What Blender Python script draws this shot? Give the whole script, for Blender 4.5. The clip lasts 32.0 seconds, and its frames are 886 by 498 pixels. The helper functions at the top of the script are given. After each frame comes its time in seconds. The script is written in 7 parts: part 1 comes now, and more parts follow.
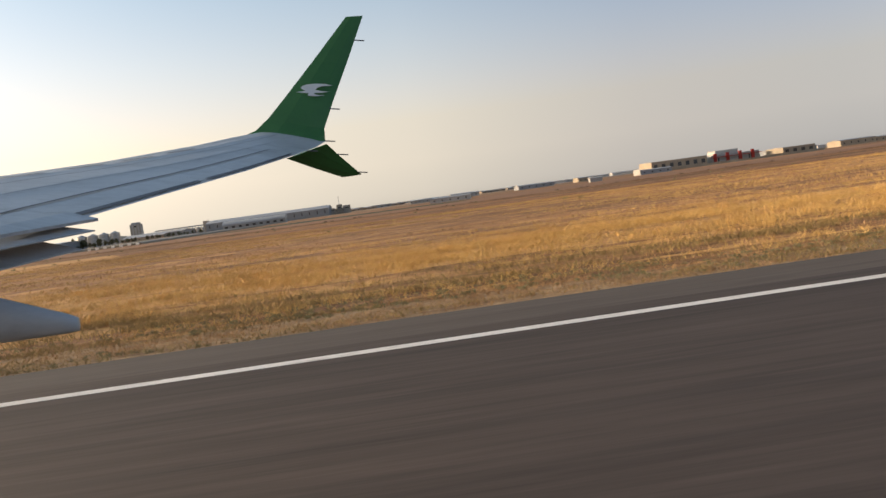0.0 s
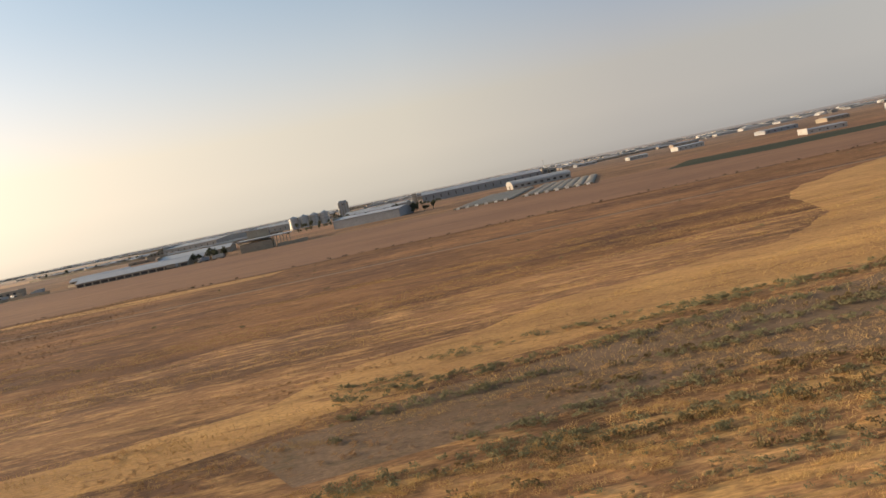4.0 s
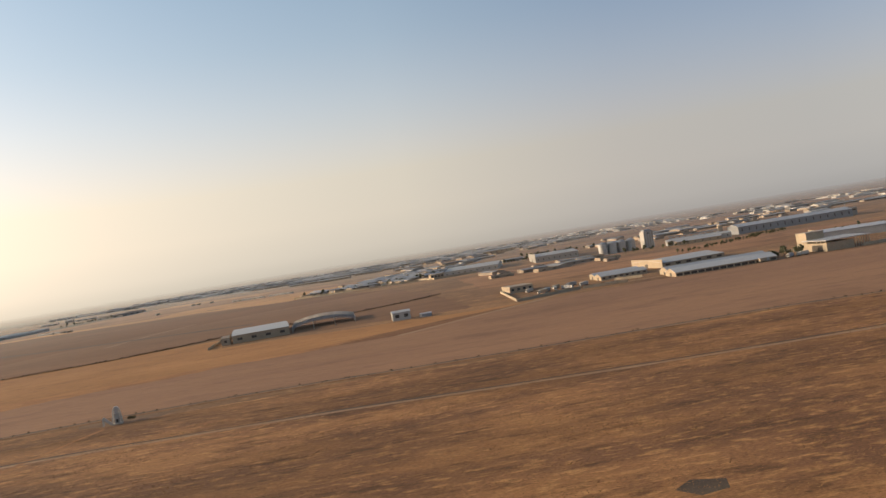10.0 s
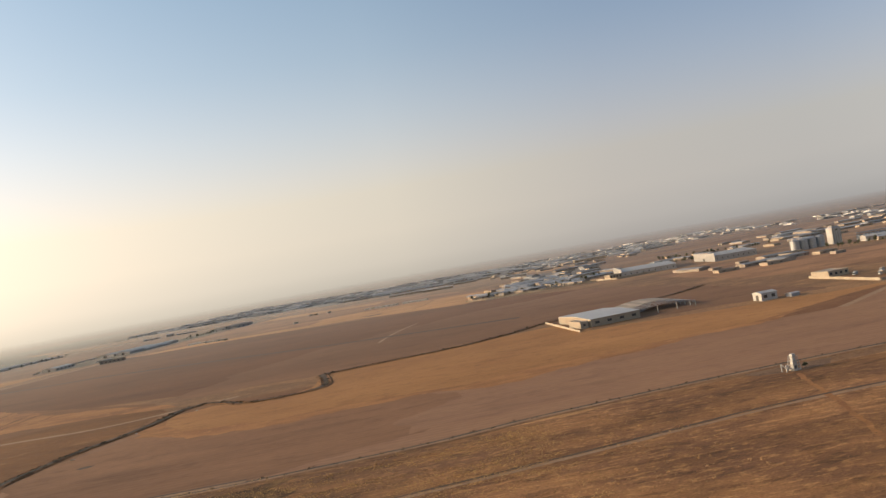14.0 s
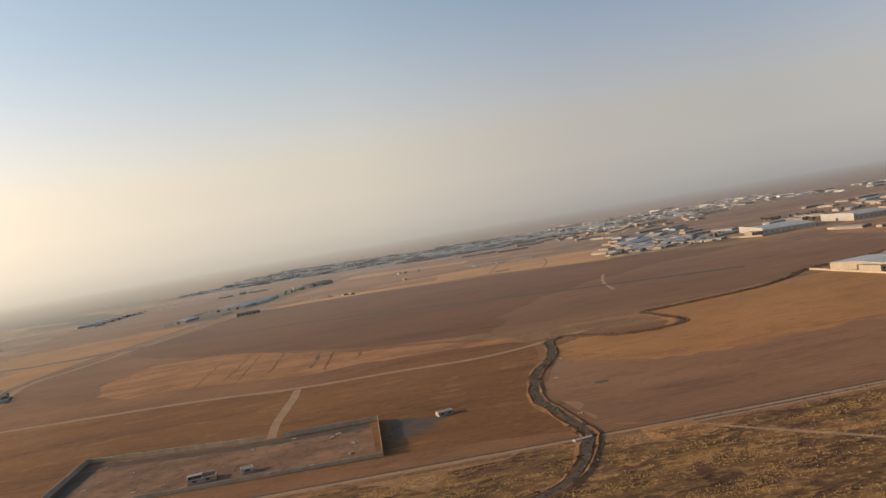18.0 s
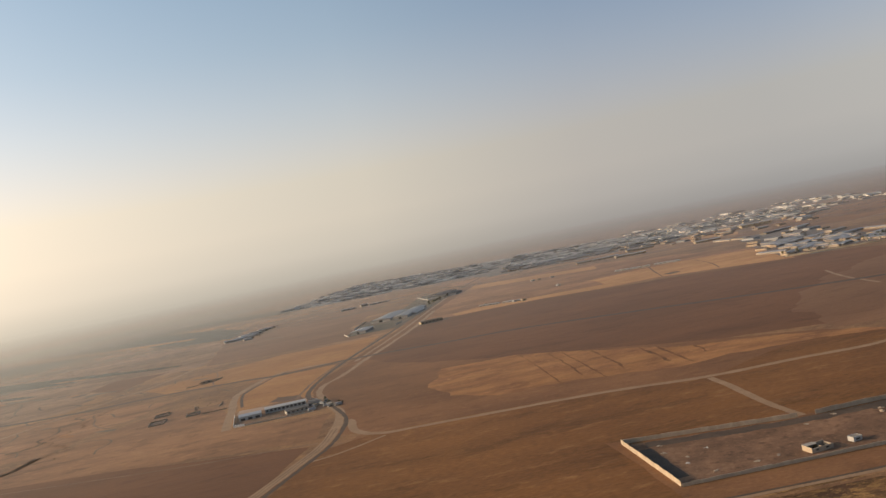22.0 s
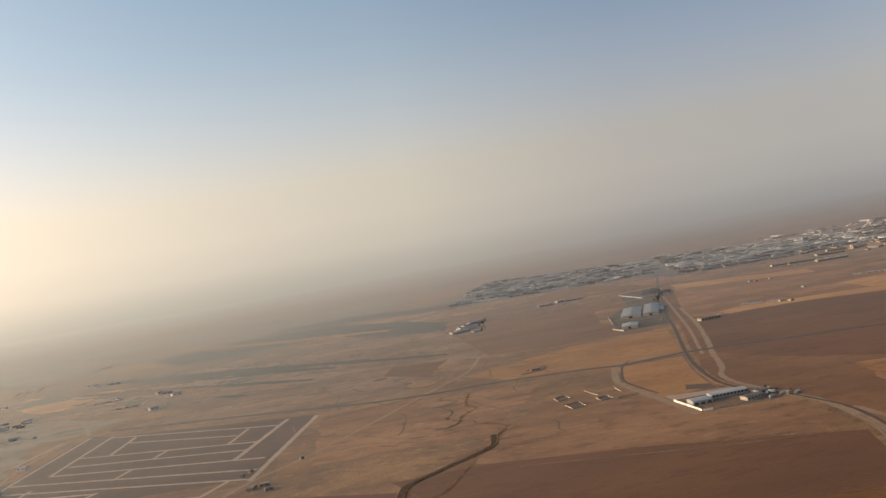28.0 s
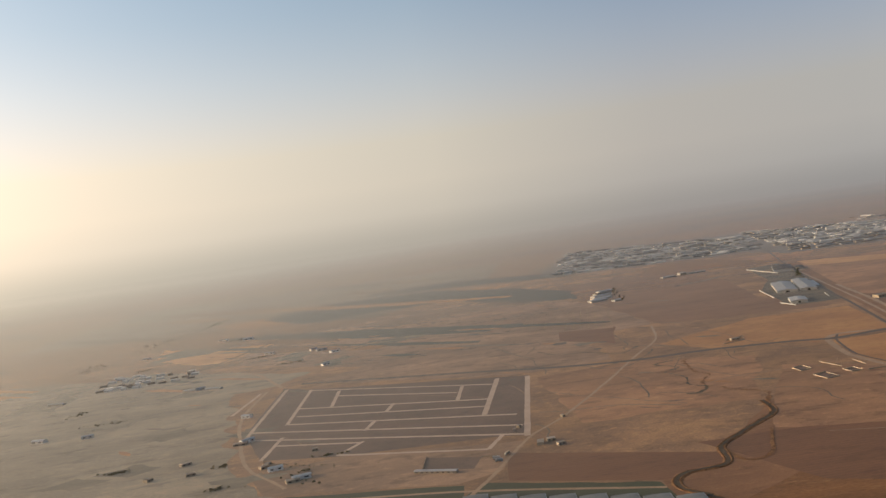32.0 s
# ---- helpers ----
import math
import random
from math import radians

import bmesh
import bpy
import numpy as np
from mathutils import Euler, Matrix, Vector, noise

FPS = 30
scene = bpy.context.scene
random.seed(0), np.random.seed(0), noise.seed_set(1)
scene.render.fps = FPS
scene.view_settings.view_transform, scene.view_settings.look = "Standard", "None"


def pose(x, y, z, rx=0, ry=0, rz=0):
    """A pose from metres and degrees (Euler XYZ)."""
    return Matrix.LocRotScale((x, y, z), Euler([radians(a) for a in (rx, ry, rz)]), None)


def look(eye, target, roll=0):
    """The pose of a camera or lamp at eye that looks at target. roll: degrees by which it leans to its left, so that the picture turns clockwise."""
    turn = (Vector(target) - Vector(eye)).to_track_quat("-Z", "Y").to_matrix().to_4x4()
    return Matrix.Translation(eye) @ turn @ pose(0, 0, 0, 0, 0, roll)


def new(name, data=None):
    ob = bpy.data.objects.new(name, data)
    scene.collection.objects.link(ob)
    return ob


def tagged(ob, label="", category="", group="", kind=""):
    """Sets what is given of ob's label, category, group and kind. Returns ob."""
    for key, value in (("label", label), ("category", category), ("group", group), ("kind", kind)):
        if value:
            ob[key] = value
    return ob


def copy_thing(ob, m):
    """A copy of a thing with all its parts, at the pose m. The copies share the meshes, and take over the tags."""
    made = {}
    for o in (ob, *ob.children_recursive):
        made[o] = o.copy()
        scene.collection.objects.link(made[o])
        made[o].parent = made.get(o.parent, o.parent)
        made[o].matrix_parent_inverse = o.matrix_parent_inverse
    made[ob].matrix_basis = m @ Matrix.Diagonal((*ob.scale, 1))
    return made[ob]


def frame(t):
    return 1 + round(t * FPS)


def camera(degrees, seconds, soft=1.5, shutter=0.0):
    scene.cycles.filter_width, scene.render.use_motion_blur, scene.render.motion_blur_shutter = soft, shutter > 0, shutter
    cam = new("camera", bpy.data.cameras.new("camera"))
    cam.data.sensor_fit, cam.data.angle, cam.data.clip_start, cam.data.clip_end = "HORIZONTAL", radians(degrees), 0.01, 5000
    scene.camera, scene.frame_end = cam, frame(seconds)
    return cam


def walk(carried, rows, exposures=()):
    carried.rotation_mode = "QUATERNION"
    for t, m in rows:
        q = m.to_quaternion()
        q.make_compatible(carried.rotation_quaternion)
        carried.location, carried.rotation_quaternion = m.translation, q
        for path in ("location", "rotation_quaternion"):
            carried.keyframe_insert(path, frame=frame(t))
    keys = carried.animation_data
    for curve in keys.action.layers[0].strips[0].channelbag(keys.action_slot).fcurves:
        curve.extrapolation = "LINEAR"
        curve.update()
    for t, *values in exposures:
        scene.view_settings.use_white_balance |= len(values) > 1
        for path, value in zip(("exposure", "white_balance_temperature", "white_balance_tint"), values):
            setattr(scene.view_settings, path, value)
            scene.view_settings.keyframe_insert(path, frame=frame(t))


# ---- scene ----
cam = camera(57.68, 32.0, 1.5, 0.0)


def aim(x, y, z, yaw, pitch, roll):
    """A camera's pose from its place, its heading to the left of +y, its tilt up and its lean to the left, in degrees."""
    a, b = radians(yaw), radians(pitch)
    way = Vector((-math.sin(a) * math.cos(b), math.cos(a) * math.cos(b), math.sin(b)))
    return look((x, y, z), Vector((x, y, z)) + way * 100, roll)


PATH = [
    (0.0, aim(0.03, -0.24, 1.90, -3.527, -3.662, -7.737)),
    (0.5, aim(-18.38, -0.18, 2.30, -3.455, -3.831, -8.731)),
    (1.0, aim(-36.70, -0.12, 2.78, -3.344, -4.013, -9.578)),
    (1.5, aim(-54.85, -0.04, 3.39, -3.295, -3.945, -10.344)),
    (2.0, aim(-72.81, 0.05, 4.21, -3.295, -3.778, -10.820)),
    (2.5, aim(-90.72, 0.17, 5.25, -3.248, -3.707, -11.373)),
    (3.0, aim(-108.82, 0.31, 6.54, -3.261, -3.923, -11.695)),
    (3.5, aim(-127.24, 0.50, 8.07, -3.419, -4.303, -11.798)),
    (4.0, aim(-145.88, 0.70, 9.73, -3.568, -4.507, -11.826)),
    (4.5, aim(-164.55, 0.89, 11.37, -3.981, -4.252, -11.494)),
    (6.5, aim(-238.48, 1.41, 16.93, -4.410, -0.144, -9.900)),
    (7.0, aim(-257.02, 1.51, 18.21, -4.498, -0.052, -9.533)),
    (7.5, aim(-275.70, 1.61, 19.50, -4.615, -0.173, -9.271)),
    (8.0, aim(-294.48, 1.71, 20.82, -4.799, -0.106, -9.126)),
    (8.5, aim(-313.31, 1.82, 22.16, -4.951, 0.134, -9.189)),
    (9.0, aim(-332.16, 1.93, 23.52, -4.996, 0.234, -9.208)),
    (9.5, aim(-350.97, 2.05, 24.90, -5.048, 0.056, -9.251)),
    (10.0, aim(-369.71, 2.19, 26.29, -5.030, -0.381, -9.172)),
    (10.5, aim(-388.35, 2.33, 27.70, -4.990, -0.839, -9.168)),
    (11.0, aim(-406.89, 2.48, 29.11, -5.017, -1.059, -9.180)),
    (11.5, aim(-425.38, 2.64, 30.54, -5.260, -1.144, -9.154)),
    (12.0, aim(-443.84, 2.79, 31.96, -5.313, -1.034, -9.330)),
    (12.5, aim(-462.29, 2.93, 33.38, -5.390, -0.880, -9.426)),
    (13.0, aim(-480.78, 3.07, 34.79, -5.439, -0.593, -9.436)),
    (13.5, aim(-499.33, 3.18, 36.19, -5.594, 0.152, -9.932)),
    (15.5, aim(-574.29, 3.66, 42.21, -6.354, 1.741, -9.667)),
    (16.0, aim(-593.26, 3.84, 43.95, -6.974, 1.191, -9.112)),
    (16.5, aim(-612.33, 4.04, 45.83, -7.603, -0.165, -8.797)),
    (17.0, aim(-631.51, 4.27, 47.86, -7.714, -1.189, -8.902)),
    (17.5, aim(-650.76, 4.50, 50.03, -7.796, -1.652, -9.098)),
    (18.0, aim(-670.10, 4.72, 52.35, -7.807, -1.757, -9.401)),
    (18.5, aim(-689.50, 4.91, 54.80, -7.873, -1.692, -9.753)),
    (19.0, aim(-708.97, 5.06, 57.39, -7.893, -1.913, -9.981)),
    (19.5, aim(-728.48, 5.14, 60.11, -7.829, -2.201, -10.221)),
    (20.0, aim(-748.02, 5.14, 62.96, -7.828, -2.408, -10.513)),
    (20.5, aim(-767.60, 5.04, 65.94, -7.673, -2.166, -10.725)),
    (21.0, aim(-787.19, 4.87, 69.02, -7.629, -1.580, -10.925)),
    (21.5, aim(-806.77, 4.65, 72.20, -7.514, -0.917, -11.009)),
    (22.0, aim(-826.34, 4.38, 75.45, -7.392, -0.774, -11.132)),
    (22.5, aim(-845.88, 4.10, 78.76, -7.139, -1.347, -11.077)),
    (23.0, aim(-865.37, 3.82, 82.10, -6.742, -2.539, -10.994)),
    (23.5, aim(-884.80, 3.57, 85.45, -6.358, -3.725, -10.975)),
    (24.0, aim(-904.15, 3.36, 88.80, -6.053, -4.251, -10.960)),
    (24.5, aim(-923.41, 3.21, 92.13, -5.943, -3.817, -11.090)),
    (25.0, aim(-942.59, 3.11, 95.43, -5.967, -2.674, -11.205)),
    (25.5, aim(-961.68, 3.06, 98.69, -6.051, -1.311, -11.304)),
    (26.0, aim(-980.71, 3.03, 101.89, -5.915, -0.381, -11.177)),
    (26.5, aim(-999.67, 3.02, 105.03, -5.719, 0.106, -10.805)),
    (28.5, aim(-1075.01, 2.93, 116.73, -4.369, -0.834, -9.497)),
    (29.0, aim(-1093.75, 2.84, 119.42, -4.117, -1.599, -9.341)),
    (29.5, aim(-1112.46, 2.74, 122.03, -3.888, -2.400, -9.204)),
    (30.0, aim(-1131.15, 2.62, 124.57, -3.537, -3.048, -8.919)),
    (30.5, aim(-1149.82, 2.48, 127.06, -3.216, -3.360, -8.677)),
    (31.0, aim(-1168.48, 2.33, 129.51, -3.040, -3.120, -8.467)),
    (31.5, aim(-1187.13, 2.17, 131.93, -2.877, -2.679, -8.199)),
    (32.0, aim(-1205.77, 2.01, 134.34, -2.695, -2.245, -7.975)),
]
UNIT = 0.488
SKY_STRENGTH = 0.170
SKY_FLOOR = 0.10
SKY_DUST = 3.0
HAZE_TINT = ((0.0, (0.98, 0.84, 0.71)), (0.03, (1.09, 0.91, 0.765)), (0.06, (1.44, 1.12, 0.935)), (0.10, (1.60, 1.215, 1.0)), (0.18, (1.50, 1.165, 0.985)), (0.31, (1.22, 1.10, 0.97)), (0.55, (1.02, 1.06, 0.96)))
# the dusty sky is brighter and warmer towards the sun, duller and bluer away from it
SUNWARD = ((0.0, (0.73, 0.735, 0.82)), (0.22, (0.81, 0.80, 0.865)), (0.50, (1.0, 0.98, 0.985)), (1.0, (1.07, 1.03, 0.90)))
VEIL = ((0.0, 0.50), (0.03, 0.42), (0.065, 0.28), (0.13, 0.20), (0.24, 0.08), (0.40, 0.0))
DUST = (2.15, 1.57, 1.38)
SUN_STRENGTH = 3.6
# haze painted into the materials: share of the distance, share faded out
HAZE_FADE = ((0.055, 0.004), (0.085, 0.025), (0.12, 0.08), (0.187, 0.185), (0.28, 0.33), (0.413, 0.50), (0.533, 0.64), (0.72, 0.81))
walk(cam, PATH, ((0.0, 0.42), (2.0, 0.36), (3.0, 0.23), (4.0, 0.24), (9.0, 0.24), (13.0, 0.27), (15.3, 0.32), (16.2, 0.31), (17.2, 0.19), (20.0, 0.20), (21.5, 0.20), (23.0, 0.08), (24.0, 0.25), (25.0, 0.21), (26.0, 0.04), (28.0, 0.10), (32.0, 0.13)))

from mathutils import geometry

# ---- world, sun, exposure ----
SUN_WAY = Vector((-0.94, 0.22, 0.262)).normalized()
sky_world = bpy.data.worlds.new("dusty_evening_sky")
sky_world.use_nodes = True
scene.world = sky_world
wt = sky_world.node_tree
wt.nodes.clear()
w_out = wt.nodes.new("ShaderNodeOutputWorld")
w_bg = wt.nodes.new("ShaderNodeBackground")
w_sky = wt.nodes.new("ShaderNodeTexSky")
w_sky.sky_type = "NISHITA"
w_sky.sun_disc = False
w_sky.sun_elevation = math.asin(SUN_WAY.z)
w_sky.sun_rotation = math.atan2(SUN_WAY.x, SUN_WAY.y)
w_sky.altitude = 400
w_sky.air_density = 1.0
w_sky.dust_density = SKY_DUST
w_sky.ozone_density = 1.5
w_co = wt.nodes.new("ShaderNodeTexCoord")
w_sep = wt.nodes.new("ShaderNodeSeparateXYZ")
w_max = wt.nodes.new("ShaderNodeMath")
w_max.operation = "MAXIMUM"
w_max.inputs[1].default_value = SKY_FLOOR
w_com = wt.nodes.new("ShaderNodeCombineXYZ")
wt.links.new(w_co.outputs["Generated"], w_sep.inputs[0])
wt.links.new(w_sep.outputs["X"], w_com.inputs["X"])
wt.links.new(w_sep.outputs["Y"], w_com.inputs["Y"])
wt.links.new(w_sep.outputs["Z"], w_max.inputs[0])
wt.links.new(w_max.outputs[0], w_com.inputs["Z"])
wt.links.new(w_com.outputs[0], w_sky.inputs["Vector"])
w_ramp = wt.nodes.new("ShaderNodeValToRGB")
for p, c in HAZE_TINT:
    e = w_ramp.color_ramp.elements.new(p)
    e.color = (*c, 1)
w_ramp.color_ramp.elements.remove(w_ramp.color_ramp.elements[0])
w_ramp.color_ramp.elements.remove(w_ramp.color_ramp.elements[-1])
w_tint = wt.nodes.new("ShaderNodeMix")
w_tint.data_type, w_tint.blend_type = "RGBA", "MULTIPLY"
w_tint.inputs[0].default_value = 1.0
w_low = wt.nodes.new("ShaderNodeMath")
w_low.inputs[1].default_value = 0.05
wt.links.new(w_sep.outputs["Z"], w_low.inputs[0])
wt.links.new(w_low.outputs[0], w_ramp.inputs[0])
wt.links.new(w_sky.outputs[0], w_tint.inputs[6])
wt.links.new(w_ramp.outputs[0], w_tint.inputs[7])
# the veil of dust that lies low over the plain
w_veil = wt.nodes.new("ShaderNodeValToRGB")
for p, v in VEIL:
    e = w_veil.color_ramp.elements.new(p)
    e.color = (v, v, v, 1)
w_veil.color_ramp.elements.remove(w_veil.color_ramp.elements[0])
w_veil.color_ramp.elements.remove(w_veil.color_ramp.elements[-1])
w_dust = wt.nodes.new("ShaderNodeMix")
w_dust.data_type = "RGBA"
w_dust.inputs[7].default_value = (*DUST, 1)
wt.links.new(w_low.outputs[0], w_veil.inputs[0])
wt.links.new(w_veil.outputs[0], w_dust.inputs[0])
wt.links.new(w_tint.outputs[2], w_dust.inputs[6])
w_flat = wt.nodes.new("ShaderNodeVectorMath")
w_flat.operation = "DOT_PRODUCT"
w_flat.inputs[1].default_value = Vector((SUN_WAY.x, SUN_WAY.y, 0)).normalized()
wt.links.new(w_co.outputs["Generated"], w_flat.inputs[0])
w_side = wt.nodes.new("ShaderNodeMapRange")
w_side.inputs["From Min"].default_value, w_side.inputs["From Max"].default_value = -0.30, 0.66
wt.links.new(w_flat.outputs["Value"], w_side.inputs["Value"])
w_sunward = wt.nodes.new("ShaderNodeValToRGB")
for p, c in SUNWARD:
    e = w_sunward.color_ramp.elements.new(p)
    e.color = (*c, 1)
w_sunward.color_ramp.elements.remove(w_sunward.color_ramp.elements[0])
w_sunward.color_ramp.elements.remove(w_sunward.color_ramp.elements[-1])
wt.links.new(w_side.outputs[0], w_sunward.inputs[0])
w_turn = wt.nodes.new("ShaderNodeMix")
w_turn.data_type, w_turn.blend_type = "RGBA", "MULTIPLY"
w_turn.inputs[0].default_value = 1.0
wt.links.new(w_dust.outputs[2], w_turn.inputs[6])
wt.links.new(w_sunward.outputs[0], w_turn.inputs[7])
wt.links.new(w_turn.outputs[2], w_bg.inputs["Color"])
w_bg.inputs["Strength"].default_value = SKY_STRENGTH
wt.links.new(w_bg.outputs[0], w_out.inputs["Surface"])

sun_data = bpy.data.lights.new("sun", "SUN")
sun_data.energy = SUN_STRENGTH
sun_data.angle = radians(0.6)
sun_data.color = (1.0, 0.78, 0.55)
sun = new("sun", sun_data)
sun.matrix_world = look(SUN_WAY * 100, (0, 0, 0))


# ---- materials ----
def paint_haze(nt, shader, out, power=1.0):
    """Painted haze: with distance from the runway, and westward, surfaces fade to bare sky."""
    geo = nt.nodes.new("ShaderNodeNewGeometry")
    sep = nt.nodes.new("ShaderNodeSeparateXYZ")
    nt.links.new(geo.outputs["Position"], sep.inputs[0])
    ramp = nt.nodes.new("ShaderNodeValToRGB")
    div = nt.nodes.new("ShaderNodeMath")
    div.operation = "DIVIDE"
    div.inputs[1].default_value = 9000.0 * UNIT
    # fades further in the west, standing in for hazy glow towards the sun
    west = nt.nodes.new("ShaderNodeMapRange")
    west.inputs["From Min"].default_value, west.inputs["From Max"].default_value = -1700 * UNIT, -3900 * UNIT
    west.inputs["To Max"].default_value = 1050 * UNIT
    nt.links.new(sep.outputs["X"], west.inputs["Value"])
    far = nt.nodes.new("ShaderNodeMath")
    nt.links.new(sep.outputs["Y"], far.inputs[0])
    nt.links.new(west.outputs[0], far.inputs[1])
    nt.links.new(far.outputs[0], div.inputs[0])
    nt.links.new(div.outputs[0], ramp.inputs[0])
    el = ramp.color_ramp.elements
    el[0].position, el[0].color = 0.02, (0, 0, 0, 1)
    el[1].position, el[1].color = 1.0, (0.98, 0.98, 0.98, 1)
    for p, v in HAZE_FADE:
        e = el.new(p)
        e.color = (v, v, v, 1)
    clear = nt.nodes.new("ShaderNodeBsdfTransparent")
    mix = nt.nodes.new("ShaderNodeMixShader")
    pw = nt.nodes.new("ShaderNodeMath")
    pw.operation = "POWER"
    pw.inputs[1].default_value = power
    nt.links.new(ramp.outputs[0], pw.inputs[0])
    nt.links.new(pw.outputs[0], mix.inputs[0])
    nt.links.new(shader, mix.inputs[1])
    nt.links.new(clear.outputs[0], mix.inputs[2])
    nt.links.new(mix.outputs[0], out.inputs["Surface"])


def surface(name, a, b, c=None, big=40.0, small=3.0, rough=0.9, bump=0.3, stretch=(1, 1, 1), turn=0.0,
            contrast=(0.35, 0.65), share=(0.5, 0.72), metal=0.0, vary=0.0, rows=0.0, depth=0.3, spec=0.2, thing=False, mottle=0.0, veins=0.0, each=0.0):
    """A worn surface: two colours in large patches, a third in small ones, fine grain and relief; rows: width of drilled rows."""
    m = bpy.data.materials.new(name)
    m.use_nodes = True
    nt = m.node_tree
    nt.nodes.clear()
    out = nt.nodes.new("ShaderNodeOutputMaterial")
    bsdf = nt.nodes.new("ShaderNodeBsdfPrincipled")
    geo = nt.nodes.new("ShaderNodeNewGeometry")
    mp = nt.nodes.new("ShaderNodeMapping")
    mp.inputs["Scale"].default_value = [v / UNIT for v in stretch]
    mp.inputs["Rotation"].default_value = (0, 0, turn)
    nt.links.new(geo.outputs["Position"], mp.inputs["Vector"])

    def noise_at(size, detail, rough_=0.6):
        n = nt.nodes.new("ShaderNodeTexNoise")
        n.inputs["Scale"].default_value = 1.0 / size
        n.inputs["Detail"].default_value = detail
        n.inputs["Roughness"].default_value = rough_
        nt.links.new(mp.outputs[0], n.inputs["Vector"])
        return n

    def ramp_of(src, lo, hi):
        r = nt.nodes.new("ShaderNodeMapRange")
        r.inputs["From Min"].default_value, r.inputs["From Max"].default_value = lo, hi
        r.interpolation_type = "SMOOTHSTEP"
        nt.links.new(src, r.inputs["Value"])
        return r.outputs[0]

    def mix_col(fac, p, q):
        x = nt.nodes.new("ShaderNodeMix")
        x.data_type = "RGBA"
        nt.links.new(fac, x.inputs[0])
        for s, v in ((6, p), (7, q)):
            if isinstance(v, tuple):
                x.inputs[s].default_value = (*v, 1)
            else:
                nt.links.new(v, x.inputs[s])
        return x.outputs[2]

    nb = noise_at(big, 5)
    ns = noise_at(small, 5, 0.65)
    col = mix_col(ramp_of(nb.outputs[0], *contrast), a, b)
    if c:
        col = mix_col(ramp_of(ns.outputs[0], *share), col, c)
    grain = noise_at(small * 0.17, 3)
    hsv = nt.nodes.new("ShaderNodeHueSaturation")
    val = nt.nodes.new("ShaderNodeMapRange")
    val.inputs["To Min"].default_value, val.inputs["To Max"].default_value = 1 - depth, 1 + depth
    val.inputs["From Min"].default_value, val.inputs["From Max"].default_value = 0.25, 0.75
    nt.links.new(grain.outputs[0], val.inputs["Value"])
    value = val.outputs[0]
    if rows:
        wave = nt.nodes.new("ShaderNodeTexWave")
        wave.bands_direction = "Y"
        wave.inputs["Scale"].default_value = 0.314 / rows
        wave.inputs["Distortion"].default_value = 1.2
        wave.inputs["Detail"].default_value = 2
        wave.inputs["Detail Scale"].default_value = 0.6
        nt.links.new(mp.outputs[0], wave.inputs["Vector"])
        wr = nt.nodes.new("ShaderNodeMapRange")
        wr.inputs["To Min"].default_value, wr.inputs["To Max"].default_value = 0.95, 1.045
        nt.links.new(wave.outputs["Fac"], wr.inputs["Value"])
        mul = nt.nodes.new("ShaderNodeMath")
        mul.operation = "MULTIPLY"
        nt.links.new(value, mul.inputs[0])
        nt.links.new(wr.outputs[0], mul.inputs[1])
        value = mul.outputs[0]
    if vary:
        info = nt.nodes.new("ShaderNodeObjectInfo")
        vr = nt.nodes.new("ShaderNodeMapRange")
        vr.inputs["To Min"].default_value, vr.inputs["To Max"].default_value = 1 - vary, 1 + vary
        nt.links.new(info.outputs["Random"], vr.inputs["Value"])
        mul = nt.nodes.new("ShaderNodeMath")
        mul.operation = "MULTIPLY"
        nt.links.new(value, mul.inputs[0])
        nt.links.new(vr.outputs[0], mul.inputs[1])
        value = mul.outputs[0]
    if each:
        isle = nt.nodes.new("ShaderNodeMapRange")
        isle.inputs["To Min"].default_value, isle.inputs["To Max"].default_value = 1 - each, 1 + each
        nt.links.new(geo.outputs["Random Per Island"], isle.inputs["Value"])
        mul = nt.nodes.new("ShaderNodeMath")
        mul.operation = "MULTIPLY"
        nt.links.new(value, mul.inputs[0])
        nt.links.new(isle.outputs[0], mul.inputs[1])
        value = mul.outputs[0]

    def times(v, w):
        mul = nt.nodes.new("ShaderNodeMath")
        mul.operation = "MULTIPLY"
        nt.links.new(v, mul.inputs[0])
        nt.links.new(w, mul.inputs[1])
        return mul.outputs[0]

    def shade_of(src, lo, hi, at_lo, at_hi):
        r = nt.nodes.new("ShaderNodeMapRange")
        r.interpolation_type = "SMOOTHSTEP"
        r.inputs["From Min"].default_value, r.inputs["From Max"].default_value = lo, hi
        r.inputs["To Min"].default_value, r.inputs["To Max"].default_value = at_lo, at_hi
        nt.links.new(src, r.inputs["Value"])
        return r.outputs[0]

    if mottle:
        # dark scrubby spots in two sizes and paler worn ones
        value = times(value, shade_of(noise_at(small * 2.6, 6, 0.7).outputs[0], 0.52, 0.64, 1.0, 1.0 - mottle))
        value = times(value, shade_of(noise_at(big * 2.3, 4, 0.6).outputs[0], 0.36, 0.62, 1.0 + mottle * 0.5, 1.0 - mottle * 0.6))
    if veins:
        # thin winding worn paths and rills
        off = nt.nodes.new("ShaderNodeMath")
        off.operation = "SUBTRACT"
        off.inputs[1].default_value = 0.5
        nt.links.new(noise_at(big * 1.7, 3, 0.55).outputs[0], off.inputs[0])
        ab = nt.nodes.new("ShaderNodeMath")
        ab.operation = "ABSOLUTE"
        nt.links.new(off.outputs[0], ab.inputs[0])
        value = times(value, shade_of(ab.outputs[0], 0.004, 0.012, 1.0 - veins, 1.0))
    nt.links.new(value, hsv.inputs["Value"])
    nt.links.new(col, hsv.inputs["Color"])
    nt.links.new(hsv.outputs[0], bsdf.inputs["Base Color"])
